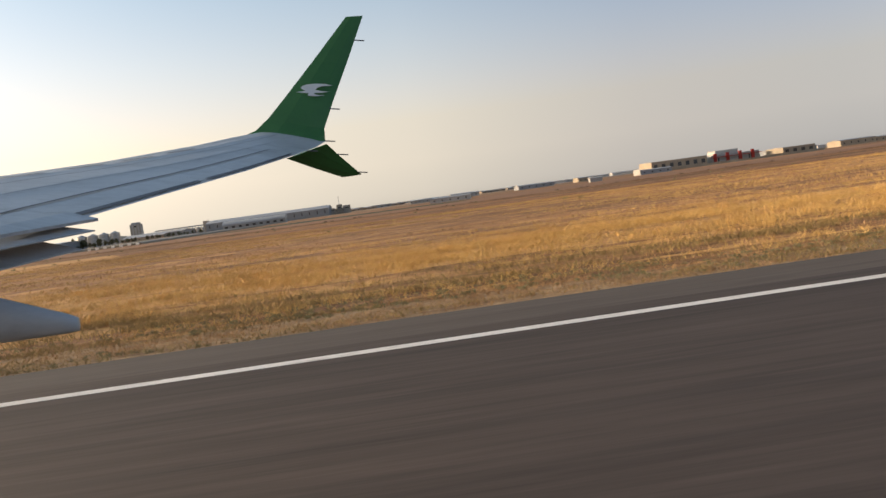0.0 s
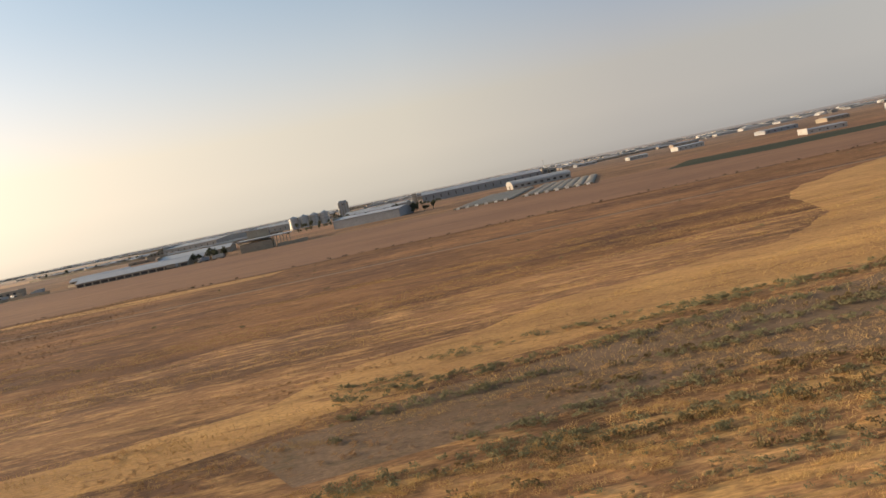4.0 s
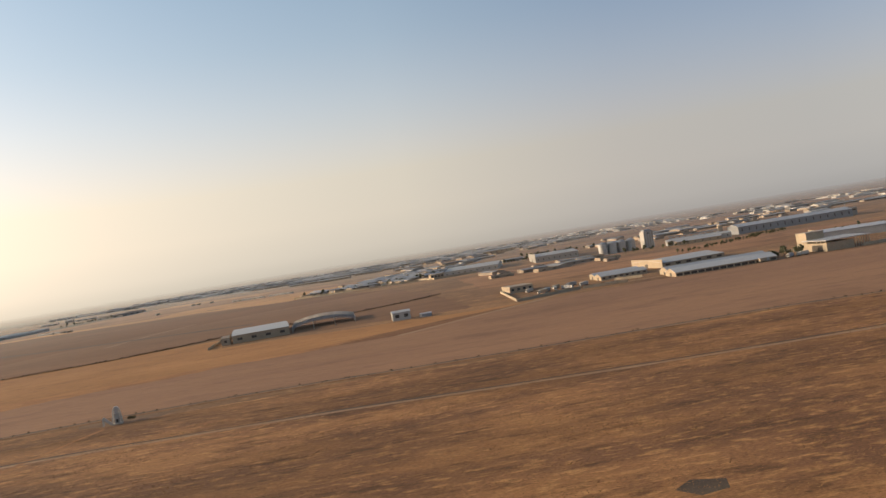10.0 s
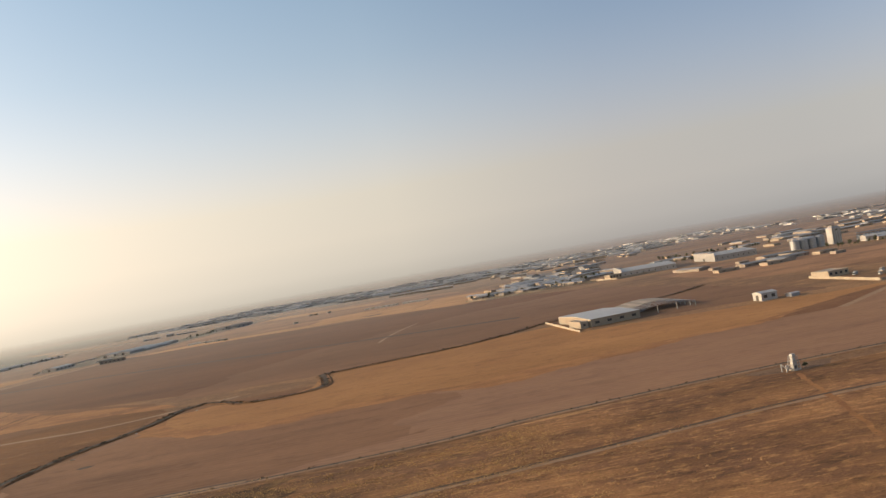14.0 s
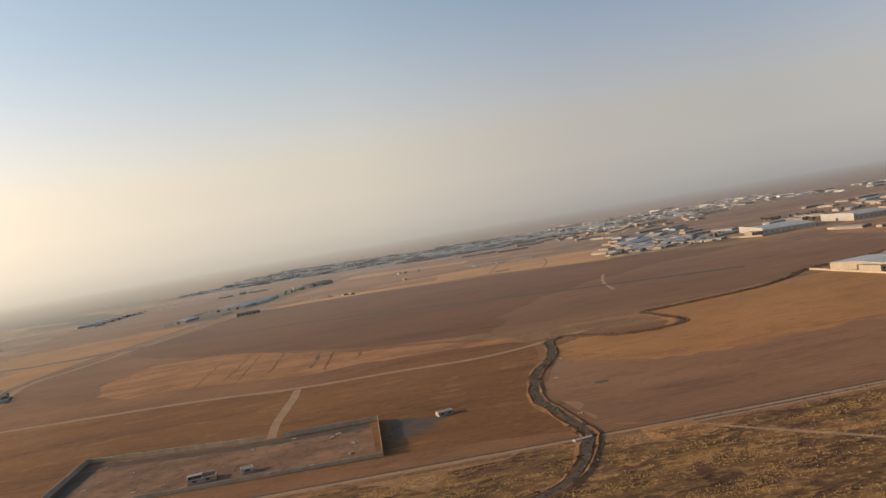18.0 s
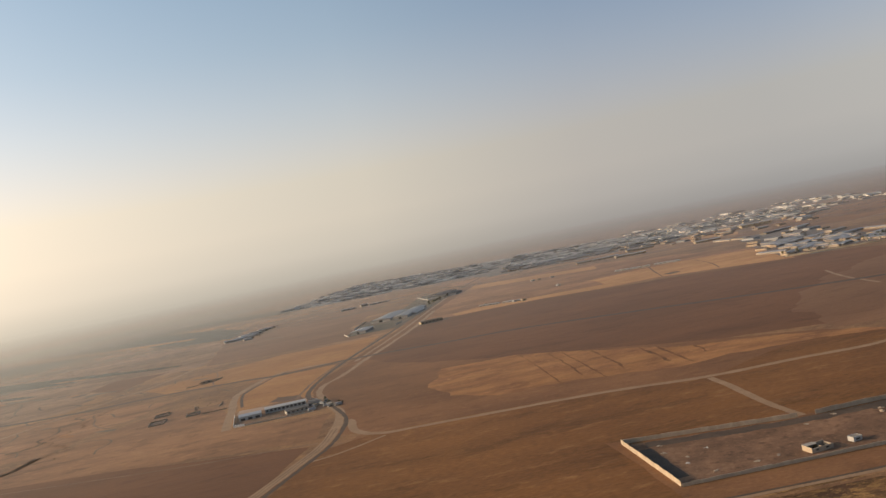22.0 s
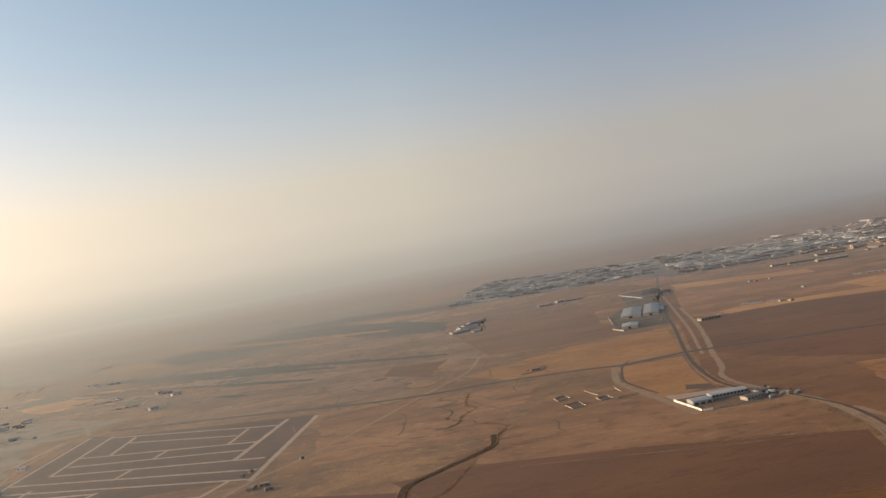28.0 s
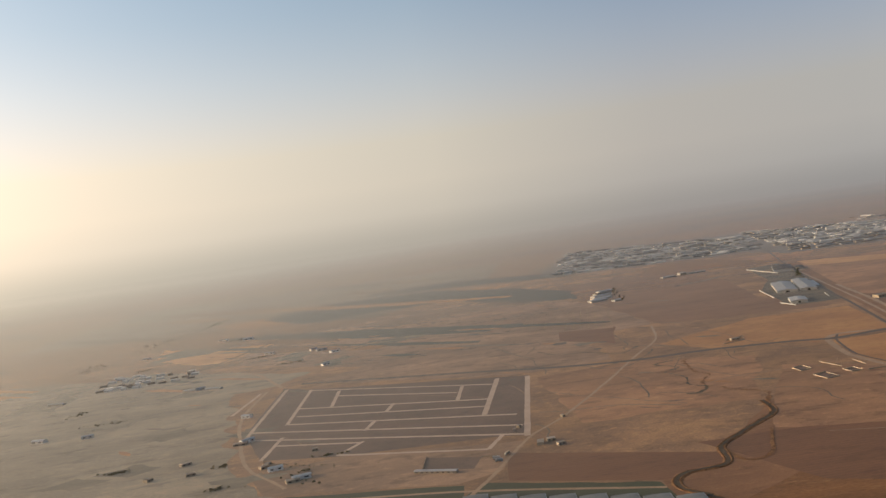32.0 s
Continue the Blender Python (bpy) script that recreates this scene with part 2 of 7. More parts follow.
    bsdf.inputs["Roughness"].default_value = rough
    bsdf.inputs["Metallic"].default_value = metal
    bsdf.inputs["Specular IOR Level"].default_value = spec
    if bump:
        bn = nt.nodes.new("ShaderNodeBump")
        bn.inputs["Strength"].default_value = bump
        bn.inputs["Distance"].default_value = small * 0.15 * UNIT
        nt.links.new(ns.outputs[0], bn.inputs["Height"])
        nt.links.new(bn.outputs[0], bsdf.inputs["Normal"])
    # every material carries the painted haze, on things it sets in sooner
    paint_haze(nt, bsdf.outputs[0], out, 0.78 if thing else 1.0)
    return m


# ground covers
GROUND = surface("dry_steppe", (0.269, 0.144, 0.064), (0.191, 0.104, 0.053), (0.325, 0.179, 0.074), 75, 10, 0.95, 0.6, (0.6, 1, 1), contrast=(0.38, 0.6), depth=0.38, mottle=0.26, veins=0.1)
STEPPE = surface("cropped_dry_grass", (0.350, 0.182, 0.074), (0.212, 0.110, 0.053), (0.519, 0.288, 0.110), 17, 2.3, 0.95, 0.9, (0.34, 1, 1), contrast=(0.38, 0.60), share=(0.48, 0.62), depth=0.45, mottle=0.42)
FAR_STEPPE = surface("grazed_brown_steppe", (0.273, 0.132, 0.051), (0.164, 0.080, 0.038), (0.375, 0.194, 0.072), 22, 2.6, 0.95, 0.9, (0.38, 1, 1), share=(0.50, 0.66), depth=0.45, mottle=0.42)
GOLD_STEPPE = surface("golden_grazed_steppe", (0.176, 0.092, 0.033), (0.086, 0.043, 0.020), (0.252, 0.139, 0.048), 13, 4, 0.95, 0.9, (0.6, 1, 1), contrast=(0.40, 0.58), share=(0.48, 0.60), depth=0.5, mottle=0.5)
GOLD = surface("tall_straw_grass", (0.560, 0.318, 0.112), (0.440, 0.242, 0.088), (0.310, 0.164, 0.064), 9, 1.6, 0.95, 0.9, (0.35, 1, 1), contrast=(0.36, 0.62), share=(0.54, 0.68), depth=0.35, mottle=0.22)
STUBBLE = surface("golden_stubble", (0.355, 0.172, 0.060), (0.300, 0.141, 0.050), (0.249, 0.120, 0.045), 60, 8, 0.95, 0.4, (0.6, 1, 1), depth=0.16, rows=7, mottle=0.14)
PLOUGH = surface("bare_brown_soil", (0.228, 0.124, 0.070), (0.276, 0.151, 0.081), (0.200, 0.107, 0.062), 120, 14, 0.95, 0.4, (0.35, 1, 1), depth=0.12, rows=5, mottle=0.14)
DARK = surface("dark_ploughed_soil", (0.137, 0.064, 0.030), (0.167, 0.077, 0.035), (0.124, 0.056, 0.028), 110, 12, 0.95, 0.4, (0.4, 1, 1), depth=0.12, rows=6, mottle=0.15)
RUST = surface("reddish_fallow_soil", (0.212, 0.098, 0.034), (0.173, 0.078, 0.030), (0.235, 0.116, 0.038), 70, 9, 0.95, 0.5, (0.5, 1, 1), turn=1.2, depth=0.18, mottle=0.28, veins=0.08)
TAN = surface("tan_fallow_soil", (0.296, 0.151, 0.070), (0.231, 0.116, 0.056), (0.346, 0.180, 0.080), 90, 10, 0.95, 0.4, (0.5, 1, 1), depth=0.15, mottle=0.32, veins=0.1)
GREY_FIELD = surface("grazed_beige_land", (0.232, 0.178, 0.116), (0.182, 0.142, 0.095), (0.272, 0.202, 0.126), 80, 14, 0.95, 0.4, (0.5, 1, 1), depth=0.2, mottle=0.36, veins=0.1)
GREEN = surface("irrigated_green_crop", (0.040, 0.046, 0.020), (0.052, 0.054, 0.024), (0.035, 0.038, 0.018), 60, 6, 0.9, 0.5, (0.3, 1, 1), depth=0.2, rows=4, mottle=0.2)
HAZY_SCRUB = surface("dusty_olive_scrub", (0.125, 0.100, 0.066), (0.160, 0.124, 0.080), (0.100, 0.083, 0.056), 45, 8, 0.95, 0.6, (0.5, 1, 1), depth=0.3, mottle=0.35)
GROVE = surface("hazy_grove_leaves", (0.200, 0.168, 0.105), (0.240, 0.198, 0.124), (0.165, 0.142, 0.090), 6, 1.2, 0.9, 0.2, depth=0.3)
UMBER = surface("umber_ploughed_soil", (0.176, 0.090, 0.046), (0.205, 0.106, 0.053), (0.158, 0.080, 0.042), 110, 12, 0.95, 0.4, (0.4, 1, 1), depth=0.12, rows=6, mottle=0.16)
PALE_STUBBLE = surface("bleached_stubble", (0.470, 0.243, 0.092), (0.400, 0.200, 0.076), (0.330, 0.165, 0.066), 60, 8, 0.95, 0.4, (0.6, 1, 1), depth=0.18, mottle=0.2)
DUN = surface("dun_dry_pasture", (0.246, 0.143, 0.080), (0.190, 0.113, 0.066), (0.292, 0.170, 0.092), 70, 10, 0.95, 0.4, (0.5, 1, 1), depth=0.18, mottle=0.36, veins=0.12)
WARM_PLOUGH = surface("warm_ploughed_soil", (0.196, 0.100, 0.051), (0.232, 0.121, 0.062), (0.170, 0.086, 0.045), 80, 12, 0.95, 0.4, (0.35, 1, 1), depth=0.13, rows=5, mottle=0.18)
MARSH = surface("bare_tan_grey_ground", (0.224, 0.145, 0.084), (0.182, 0.114, 0.062), (0.135, 0.098, 0.048), 10, 2, 0.95, 0.7, (0.6, 1, 1), depth=0.35)
DIRT = surface("pale_packed_dirt", (0.207, 0.125, 0.072), (0.176, 0.104, 0.060), (0.231, 0.143, 0.085), 18, 2.2, 0.95, 0.3, depth=0.2, mottle=0.35)
VERGE = surface("crumbling_gravel_verge", (0.336, 0.222, 0.117), (0.253, 0.158, 0.083), (0.427, 0.305, 0.175), 7, 0.8, 0.95, 0.5, (0.5, 1, 1), depth=0.35)
BARE_YARD = surface("trodden_brown_yard", (0.205, 0.112, 0.062), (0.165, 0.092, 0.053), (0.250, 0.145, 0.082), 14, 3, 0.95, 0.4, depth=0.25, mottle=0.35)
YARD = surface("oily_yard_ground", (0.177, 0.124, 0.093), (0.133, 0.097, 0.074), (0.220, 0.156, 0.112), 15, 3, 0.95, 0.3, depth=0.2)
TRACK = surface("rutted_dirt_track", (0.304, 0.198, 0.118), (0.257, 0.164, 0.095), (0.223, 0.141, 0.081), 20, 3, 0.95, 0.4, depth=0.18)
ROAD = surface("dusty_asphalt_road", (0.105, 0.080, 0.066), (0.133, 0.101, 0.080), (0.083, 0.066, 0.056), 25, 3, 0.9, 0.2, depth=0.12)
GRID_ROAD = surface("pale_graded_road", (0.400, 0.288, 0.208), (0.345, 0.242, 0.172), None, 25, 3, 0.95, 0.2, depth=0.12)
PLOT = surface("graded_dark_plot", (0.102, 0.063, 0.043), (0.118, 0.073, 0.050), (0.086, 0.054, 0.038), 50, 7, 0.95, 0.4, depth=0.15, mottle=0.15)
EARTH = surface("earth_bank", (0.248, 0.136, 0.067), (0.177, 0.096, 0.051), (0.309, 0.176, 0.082), 12, 2.5, 0.95, 0.6, depth=0.25)
WET = surface("dark_creek_bed", (0.075, 0.054, 0.038), (0.104, 0.074, 0.048), (0.065, 0.054, 0.034), 14, 3, 0.85, 0.5, depth=0.3)
ASPHALT = surface("runway_asphalt", (0.060, 0.048, 0.041), (0.074, 0.059, 0.050), (0.050, 0.041, 0.036), 9, 1.6, 0.85, 0.15, (0.06, 1, 1), depth=0.24, mottle=0.16)
SHOULDER = surface("grey_shoulder_asphalt", (0.088, 0.074, 0.063), (0.103, 0.086, 0.072), (0.074, 0.063, 0.055), 8, 1.4, 0.88, 0.15, (0.1, 1, 1), depth=0.12)
PAINT = surface("worn_white_paint", (0.62, 0.60, 0.56), (0.70, 0.68, 0.64), (0.50, 0.48, 0.44), 3, 0.4, 0.8, 0.1, (0.4, 1, 1), depth=0.1)
FAR_CROP = surface("dark_irrigated_crops", (0.040, 0.044, 0.034), (0.052, 0.054, 0.040), (0.034, 0.036, 0.030), 60, 9, 0.95, 0.4, (0.5, 1, 1), depth=0.2, mottle=0.25)
SCRUB = surface("dark_grey_scrub", (0.090, 0.074, 0.048), (0.123, 0.092, 0.059), (0.068, 0.058, 0.038), 35, 6, 0.95, 0.6, (0.5, 1, 1), depth=0.35, mottle=0.3)
# dark lane colour, also laid down as painted shade at walls and road edge
LANE_SHADE = surface("dark_lane_and_shade", (0.075, 0.054, 0.040), (0.098, 0.070, 0.050), (0.060, 0.045, 0.035), 14, 3, 0.95, 0.3, depth=0.2)
STRAW_SOIL = surface("straw_strewn_soil", (0.340, 0.158, 0.056), (0.225, 0.102, 0.042), (0.400, 0.195, 0.070), 24, 6, 0.95, 0.5, (0.5, 1, 1), depth=0.2, mottle=0.2)
WEEDY_BANK = surface("weedy_earth_bank", (0.205, 0.100, 0.042), (0.150, 0.074, 0.034), (0.262, 0.138, 0.056), 9, 2.5, 0.95, 0.6, depth=0.3, mottle=0.3)
FALLOW = surface("worn_brown_fallow", (0.205, 0.098, 0.042), (0.172, 0.081, 0.036), (0.228, 0.112, 0.047), 60, 9, 0.95, 0.5, (0.5, 1, 1), depth=0.2, mottle=0.2)
AMBER = surface("amber_fallow_soil", (0.196, 0.086, 0.026), (0.160, 0.070, 0.023), (0.262, 0.132, 0.048), 60, 13, 0.95, 0.5, (0.45, 1, 1), share=(0.52, 0.74), depth=0.25, mottle=0.26)
TOWN_GROUND = surface("dusty_town_ground", (0.150, 0.122, 0.099), (0.112, 0.095, 0.081), (0.190, 0.152, 0.119), 40, 12, 0.95, 0.0, depth=0.3, mottle=0.3)
# buildings
CREAM = surface("cream_render", (0.383, 0.322, 0.235), (0.338, 0.280, 0.207), (0.291, 0.238, 0.182), 9, 1.4, 0.85, 0.15, depth=0.1, vary=0.08, thing=True)
VILLAGE_WALL = surface("whitewashed_wall", (0.80, 0.77, 0.71), (0.74, 0.70, 0.64), (0.64, 0.60, 0.54), 8, 1.2, 0.8, 0.1, depth=0.1, vary=0.15, thing=True)
WHITE = surface("white_sheet_wall", (0.427, 0.411, 0.379), (0.379, 0.364, 0.332), (0.316, 0.293, 0.261), 8, 1.2, 0.6, 0.1, depth=0.08, vary=0.1, spec=0.4, thing=True)
GREY = surface("grey_sheet_wall", (0.30, 0.31, 0.32), (0.26, 0.27, 0.28), (0.22, 0.22, 0.22), 8, 1.2, 0.6, 0.1, depth=0.08, vary=0.15, spec=0.4, thing=True)
CONCRETE = surface("raw_concrete", (0.40, 0.36, 0.30), (0.33, 0.295, 0.25), (0.27, 0.24, 0.20), 6, 0.9, 0.9, 0.25, depth=0.12, vary=0.1, thing=True)
BLOCK = surface("bare_block_wall", (0.400, 0.328, 0.240), (0.344, 0.272, 0.200), (0.288, 0.224, 0.160), 5, 0.7, 0.9, 0.25, depth=0.14, vary=0.1, thing=True)
SHEET_ROOF = surface("weathered_roof_sheet", (0.36, 0.37, 0.38), (0.30, 0.31, 0.325), (0.25, 0.245, 0.24), 10, 1.6, 0.5, 0.1, (1, 4, 1), depth=0.08, vary=0.2, spec=0.4, thing=True)
PALE_ROOF = surface("pale_roof_sheet", (0.423, 0.419, 0.405), (0.368, 0.363, 0.350), (0.304, 0.294, 0.276), 12, 1.8, 0.5, 0.1, (1, 4, 1), depth=0.08, vary=0.12, spec=0.4, thing=True)
FLAT_ROOF = surface("dusty_flat_roof", (0.34, 0.29, 0.235), (0.28, 0.24, 0.20), (0.22, 0.19, 0.165), 7, 1.1, 0.95, 0.2, depth=0.12, vary=0.2, thing=True)
DARK_ROOF = surface("dark_flat_roof", (0.16, 0.145, 0.13), (0.13, 0.12, 0.11), (0.19, 0.17, 0.15), 8, 1.2, 0.9, 0.2, depth=0.12, vary=0.2, thing=True)
HOUSE_WALL = surface("dusty_house_wall", (0.36, 0.30, 0.235), (0.30, 0.25, 0.20), (0.26, 0.215, 0.175), 7, 1.2, 0.9, 0.15, depth=0.1, vary=0.25, thing=True)
STEEL = surface("galvanised_steel", (0.42, 0.43, 0.43), (0.36, 0.37, 0.37), (0.28, 0.275, 0.265), 5, 0.8, 0.45, 0.05, (1, 1, 0.3), depth=0.08, metal=0.6, spec=0.5, thing=True)
# solid dark panels: the shade inside openings is put into the colour
OPENING = surface("dark_opening", (0.07, 0.06, 0.052), (0.09, 0.078, 0.066), None, 3, 0.5, 0.7, 0.0, depth=0.1, thing=True)
GLASS = surface("dim_window_glass", (0.045, 0.05, 0.055), (0.06, 0.065, 0.07), None, 3, 0.5, 0.15, 0.0, depth=0.1, spec=0.5, thing=True)
RED = surface("red_cladding", (0.42, 0.055, 0.04), (0.36, 0.05, 0.04), None, 5, 0.8, 0.6, 0.05, depth=0.1, thing=True)
NET = surface("greenhouse_shade_sheet", (0.20, 0.20, 0.185), (0.165, 0.165, 0.155), (0.14, 0.135, 0.125), 9, 2.0, 0.6, 0.1, (0.3, 1, 1), depth=0.12, spec=0.3, thing=True)
POLY = surface("greenhouse_sheet", (0.34, 0.30, 0.235), (0.29, 0.255, 0.20), (0.24, 0.21, 0.165), 9, 2.0, 0.75, 0.1, (0.3, 1, 1), depth=0.1, spec=0.15, thing=True)
TOWN = surface("dusty_town_mix", (0.36, 0.36, 0.35), (0.42, 0.415, 0.40), (0.30, 0.28, 0.25), 45, 16, 0.8, 0.0, depth=0.15, thing=True, each=0.6)
TOWN_ROOF = surface("grimy_roof_sheet", (0.33, 0.33, 0.325), (0.28, 0.28, 0.275), (0.23, 0.225, 0.21), 10, 1.8, 0.6, 0.1, (1, 4, 1), depth=0.1, vary=0.4, spec=0.3, thing=True)
# plants
BARK = surface("grey_bark", (0.12, 0.095, 0.07), (0.09, 0.07, 0.05), None, 0.8, 0.2, 0.9, 0.4, depth=0.2, thing=True)
LEAF = surface("dusty_dark_leaves", (0.086, 0.089, 0.050), (0.110, 0.108, 0.060), (0.070, 0.072, 0.043), 1.6, 0.5, 0.8, 0.2, depth=0.3)
SAGE = surface("grey_green_leaves", (0.205, 0.185, 0.092), (0.255, 0.225, 0.115), (0.150, 0.138, 0.070), 1.5, 0.4, 0.85, 0.2, depth=0.3, thing=True)
OLIVE = surface("withered_olive_scrub", (0.205, 0.145, 0.062), (0.155, 0.112, 0.050), (0.270, 0.182, 0.075), 3.5, 0.6, 0.85, 0.2, depth=0.3, thing=True)
STRAW = surface("straw_blades", (0.641, 0.412, 0.144), (0.516, 0.315, 0.104), (0.739, 0.522, 0.222), 3, 0.5, 0.85, 0.0, depth=0.3, thing=True)
BROWN_BLADE = surface("withered_brown_blades", (0.436, 0.261, 0.122), (0.312, 0.188, 0.091), (0.557, 0.347, 0.156), 3, 0.5, 0.85, 0.0, depth=0.3, thing=True)
DULL_STRAW = surface("dull_straw_blades", (0.320, 0.172, 0.068), (0.270, 0.144, 0.057), (0.390, 0.218, 0.085), 6, 0.8, 0.85, 0.0, depth=0.2, thing=True)
DARK_BLADE = surface("dark_withered_blades", (0.170, 0.098, 0.045), (0.130, 0.076, 0.036), (0.210, 0.120, 0.054), 6, 0.8, 0.85, 0.0, depth=0.25, thing=True)
GREEN_BLADE = surface("dull_green_blades", (0.320, 0.225, 0.089), (0.250, 0.180, 0.075), (0.430, 0.295, 0.119), 3, 0.5, 0.85, 0.0, depth=0.3, thing=True)


# ---- builders ----
def part(name, bm, material, parent=None, label="", smooth=False):
    me = bpy.data.meshes.new(name)
    bmesh.ops.recalc_face_normals(bm, faces=bm.faces)
    bm.to_mesh(me)
    bm.free()
    me.transform(Matrix.Scale(UNIT, 4))
    me.materials.append(material)
    if smooth:
        for p in me.polygons:
            p.use_smooth = True
    ob = new(name, me)
    if parent is not None:
        ob.parent = parent
    if label:
        tagged(ob, label)
    return ob


def raw_mesh(name, verts, faces, material):
    me = bpy.data.meshes.new(name)
    me.from_pydata(verts, [], faces)
    me.transform(Matrix.Scale(UNIT, 4))
    me.materials.append(material)
    me.update()
    return new(name, me)


def spot(x, y, turn=0.0, z=0.0):
    return pose(x * UNIT, y * UNIT, z * UNIT, 0, 0, turn)


def base(name, x, y, turn=0.0, z=0.0):
    ob = new(name)
    ob.empty_display_size = 1.0
    ob.matrix_basis = spot(x, y, turn, z)
    return ob


def box_in(bm, x0, y0, z0, x1, y1, z1, bevel=0.0):
    r = bmesh.ops.create_cube(bm, size=1.0)
    for v in r["verts"]:
        v.co = Vector((x0 + (v.co.x + 0.5) * (x1 - x0), y0 + (v.co.y + 0.5) * (y1 - y0), z0 + (v.co.z + 0.5) * (z1 - z0)))
    if bevel:
        es = list({e for v in r["verts"] for e in v.link_edges})
        bmesh.ops.bevel(bm, geom=es, offset=bevel, segments=1, affect="EDGES")


def box(x0, y0, z0, x1, y1, z1, bevel=0.0):
    bm = bmesh.new()
    box_in(bm, x0, y0, z0, x1, y1, z1, bevel)
    return bm


def smooth_line(pts, step=12.0):
    """Points along a smooth line through the given ones."""
    p = [Vector((*q, 0)) for q in pts]
    p = [2 * p[0] - p[1]] + p + [2 * p[-1] - p[-2]]
    line = []
    for a, b, c, d in zip(p, p[1:], p[2:], p[3:]):
        n = max(2, int((c - b).length / step))
        for i in range(n):
            t = i / n
            line.append(0.5 * (2 * b + (c - a) * t + (2 * a - 5 * b + 4 * c - d) * t * t + (3 * b - a - 3 * c + d) * t ** 3))
    line.append(p[-2])
    return line


LAYERS = []


def ribbon(name, pts, profile, material, label, category, z=0.05, wobble=0.6, step=10.0, seed=1):
    """A strip along a line; profile: pairs of offset and height across it. A flat one becomes a piece of the ground sheet."""
    line = smooth_line(pts, step)
    verts, faces, n = [], [], len(profile)
    for i, q in enumerate(line):
        along = (line[min(i + 1, len(line) - 1)] - line[max(i - 1, 0)]).normalized()
        side = Vector((along.y, -along.x, 0))
        for k, (o, h) in enumerate(profile):
            w = wobble * noise.noise(Vector((i * 0.61, k * 3.1, seed * 7.7)))
            hh = h * (1 + 0.6 * noise.noise(Vector((i * 0.37, k * 1.7, seed * 3.3))))
            verts.append(q + side * (o + w) + Vector((0, 0, z + hh)))
        if i:
            faces += [((i - 1) * n + k, (i - 1) * n + k + 1, i * n + k + 1, i * n + k) for k in range(n - 1)]
    if n == 2 and not any(h for _, h in profile):
        LAYERS.append((z, verts[0::2] + verts[1::2][::-1], name, material, label, category))
        return None
    ob = raw_mesh(name, verts, faces, material)
    return tagged(ob, label, category, kind="structure")


def field(name, corners, material, label, z, wobble=4.0, step=18.0, seed=0, category="field"):
    """A field with an uneven edge: a piece of the ground sheet; z: its rank where pieces meet."""
    edge = []
    for i, (a, b) in enumerate(zip(corners, corners[1:] + corners[:1])):
        a, b = Vector((*a, 0)), Vector((*b, 0))
        n = max(1, int((b - a).length / step))
        side = Vector((b.y - a.y, a.x - b.x, 0)).normalized()
        for k in range(n):
            q = a + (b - a) * k / n
            w = wobble * (noise.noise(Vector((q.x * 0.021, q.y * 0.021, seed + 0.5))) + 0.5 * noise.noise(Vector((q.x * 0.09, q.y * 0.09, seed))))
            edge.append(q + side * w)
    LAYERS.append((z, edge, name, material, label, category))


def lay_ground(x0, x1, y0, y1):
    """Cuts the plain into one sheet of pieces that meet edge to edge: each place goes to the piece of the highest rank."""
    rim = [Vector((x0, y0)), Vector((x1, y0)), Vector((x1, y1)), Vector((x0, y1))]
    pts, polys = list(rim), [[0, 1, 2, 3]]
    for _, edge, *_rest in LAYERS:
        if sum(p.x * q.y - q.x * p.y for p, q in zip(edge, edge[1:] + edge[:1])) < 0:
            edge.reverse()
        polys.append(list(range(len(pts), len(pts) + len(edge))))
        pts += [Vector((q.x, q.y)) for q in edge]
    vs, _, fs, _, _, src = geometry.delaunay_2d_cdt(pts, [], polys, 1, 0.02)
    # a layer whose edge crosses itself may spill over the plain: it gives way
    size, own = [0.0] * (len(LAYERS) + 1), [0.0] * (len(LAYERS) + 1)
    for k, (_, edge, *_rest) in enumerate(LAYERS):
        own[k + 1] = abs(sum(p.x * q.y - q.x * p.y for p, q in zip(edge, edge[1:] + edge[:1]))) / 2
    for f, owners in zip(fs, src):
        a, b, c = [vs[v] for v in f[:3]]
        for k in owners:
            size[k] += abs((b - a).cross(c - a)) / 2
    spilt = {k for k in range(1, len(size)) if size[k] > 2 * own[k] + 500}
    for k in spilt:
        print("spilt", LAYERS[k - 1][2], LAYERS[k - 1][1][0])
    pieces = {}
    for f, owners in zip(fs, src):
        owners = [k for k in owners if k not in spilt]
        best = max(owners, key=lambda k: LAYERS[k - 1][0] if k else -1.0) if owners else 0
        pieces.setdefault(best, []).append(f)
    for k, tris in pieces.items():
        index = {v: i for i, v in enumerate(sorted({v for t in tris for v in t}))}
        verts = [(vs[v].x, vs[v].y, 0.0) for v in index]
        if k == 0:
            name, material, label, category = "ground", GROUND, "dry brown steppe plain with withered grass", "ground"
        else:
            name, material, label, category = LAYERS[k - 1][2:]
        ob = raw_mesh(name, verts, [tuple(index[v] for v in t) for t in tris], material)
        tagged(ob, label, category, kind="structure")


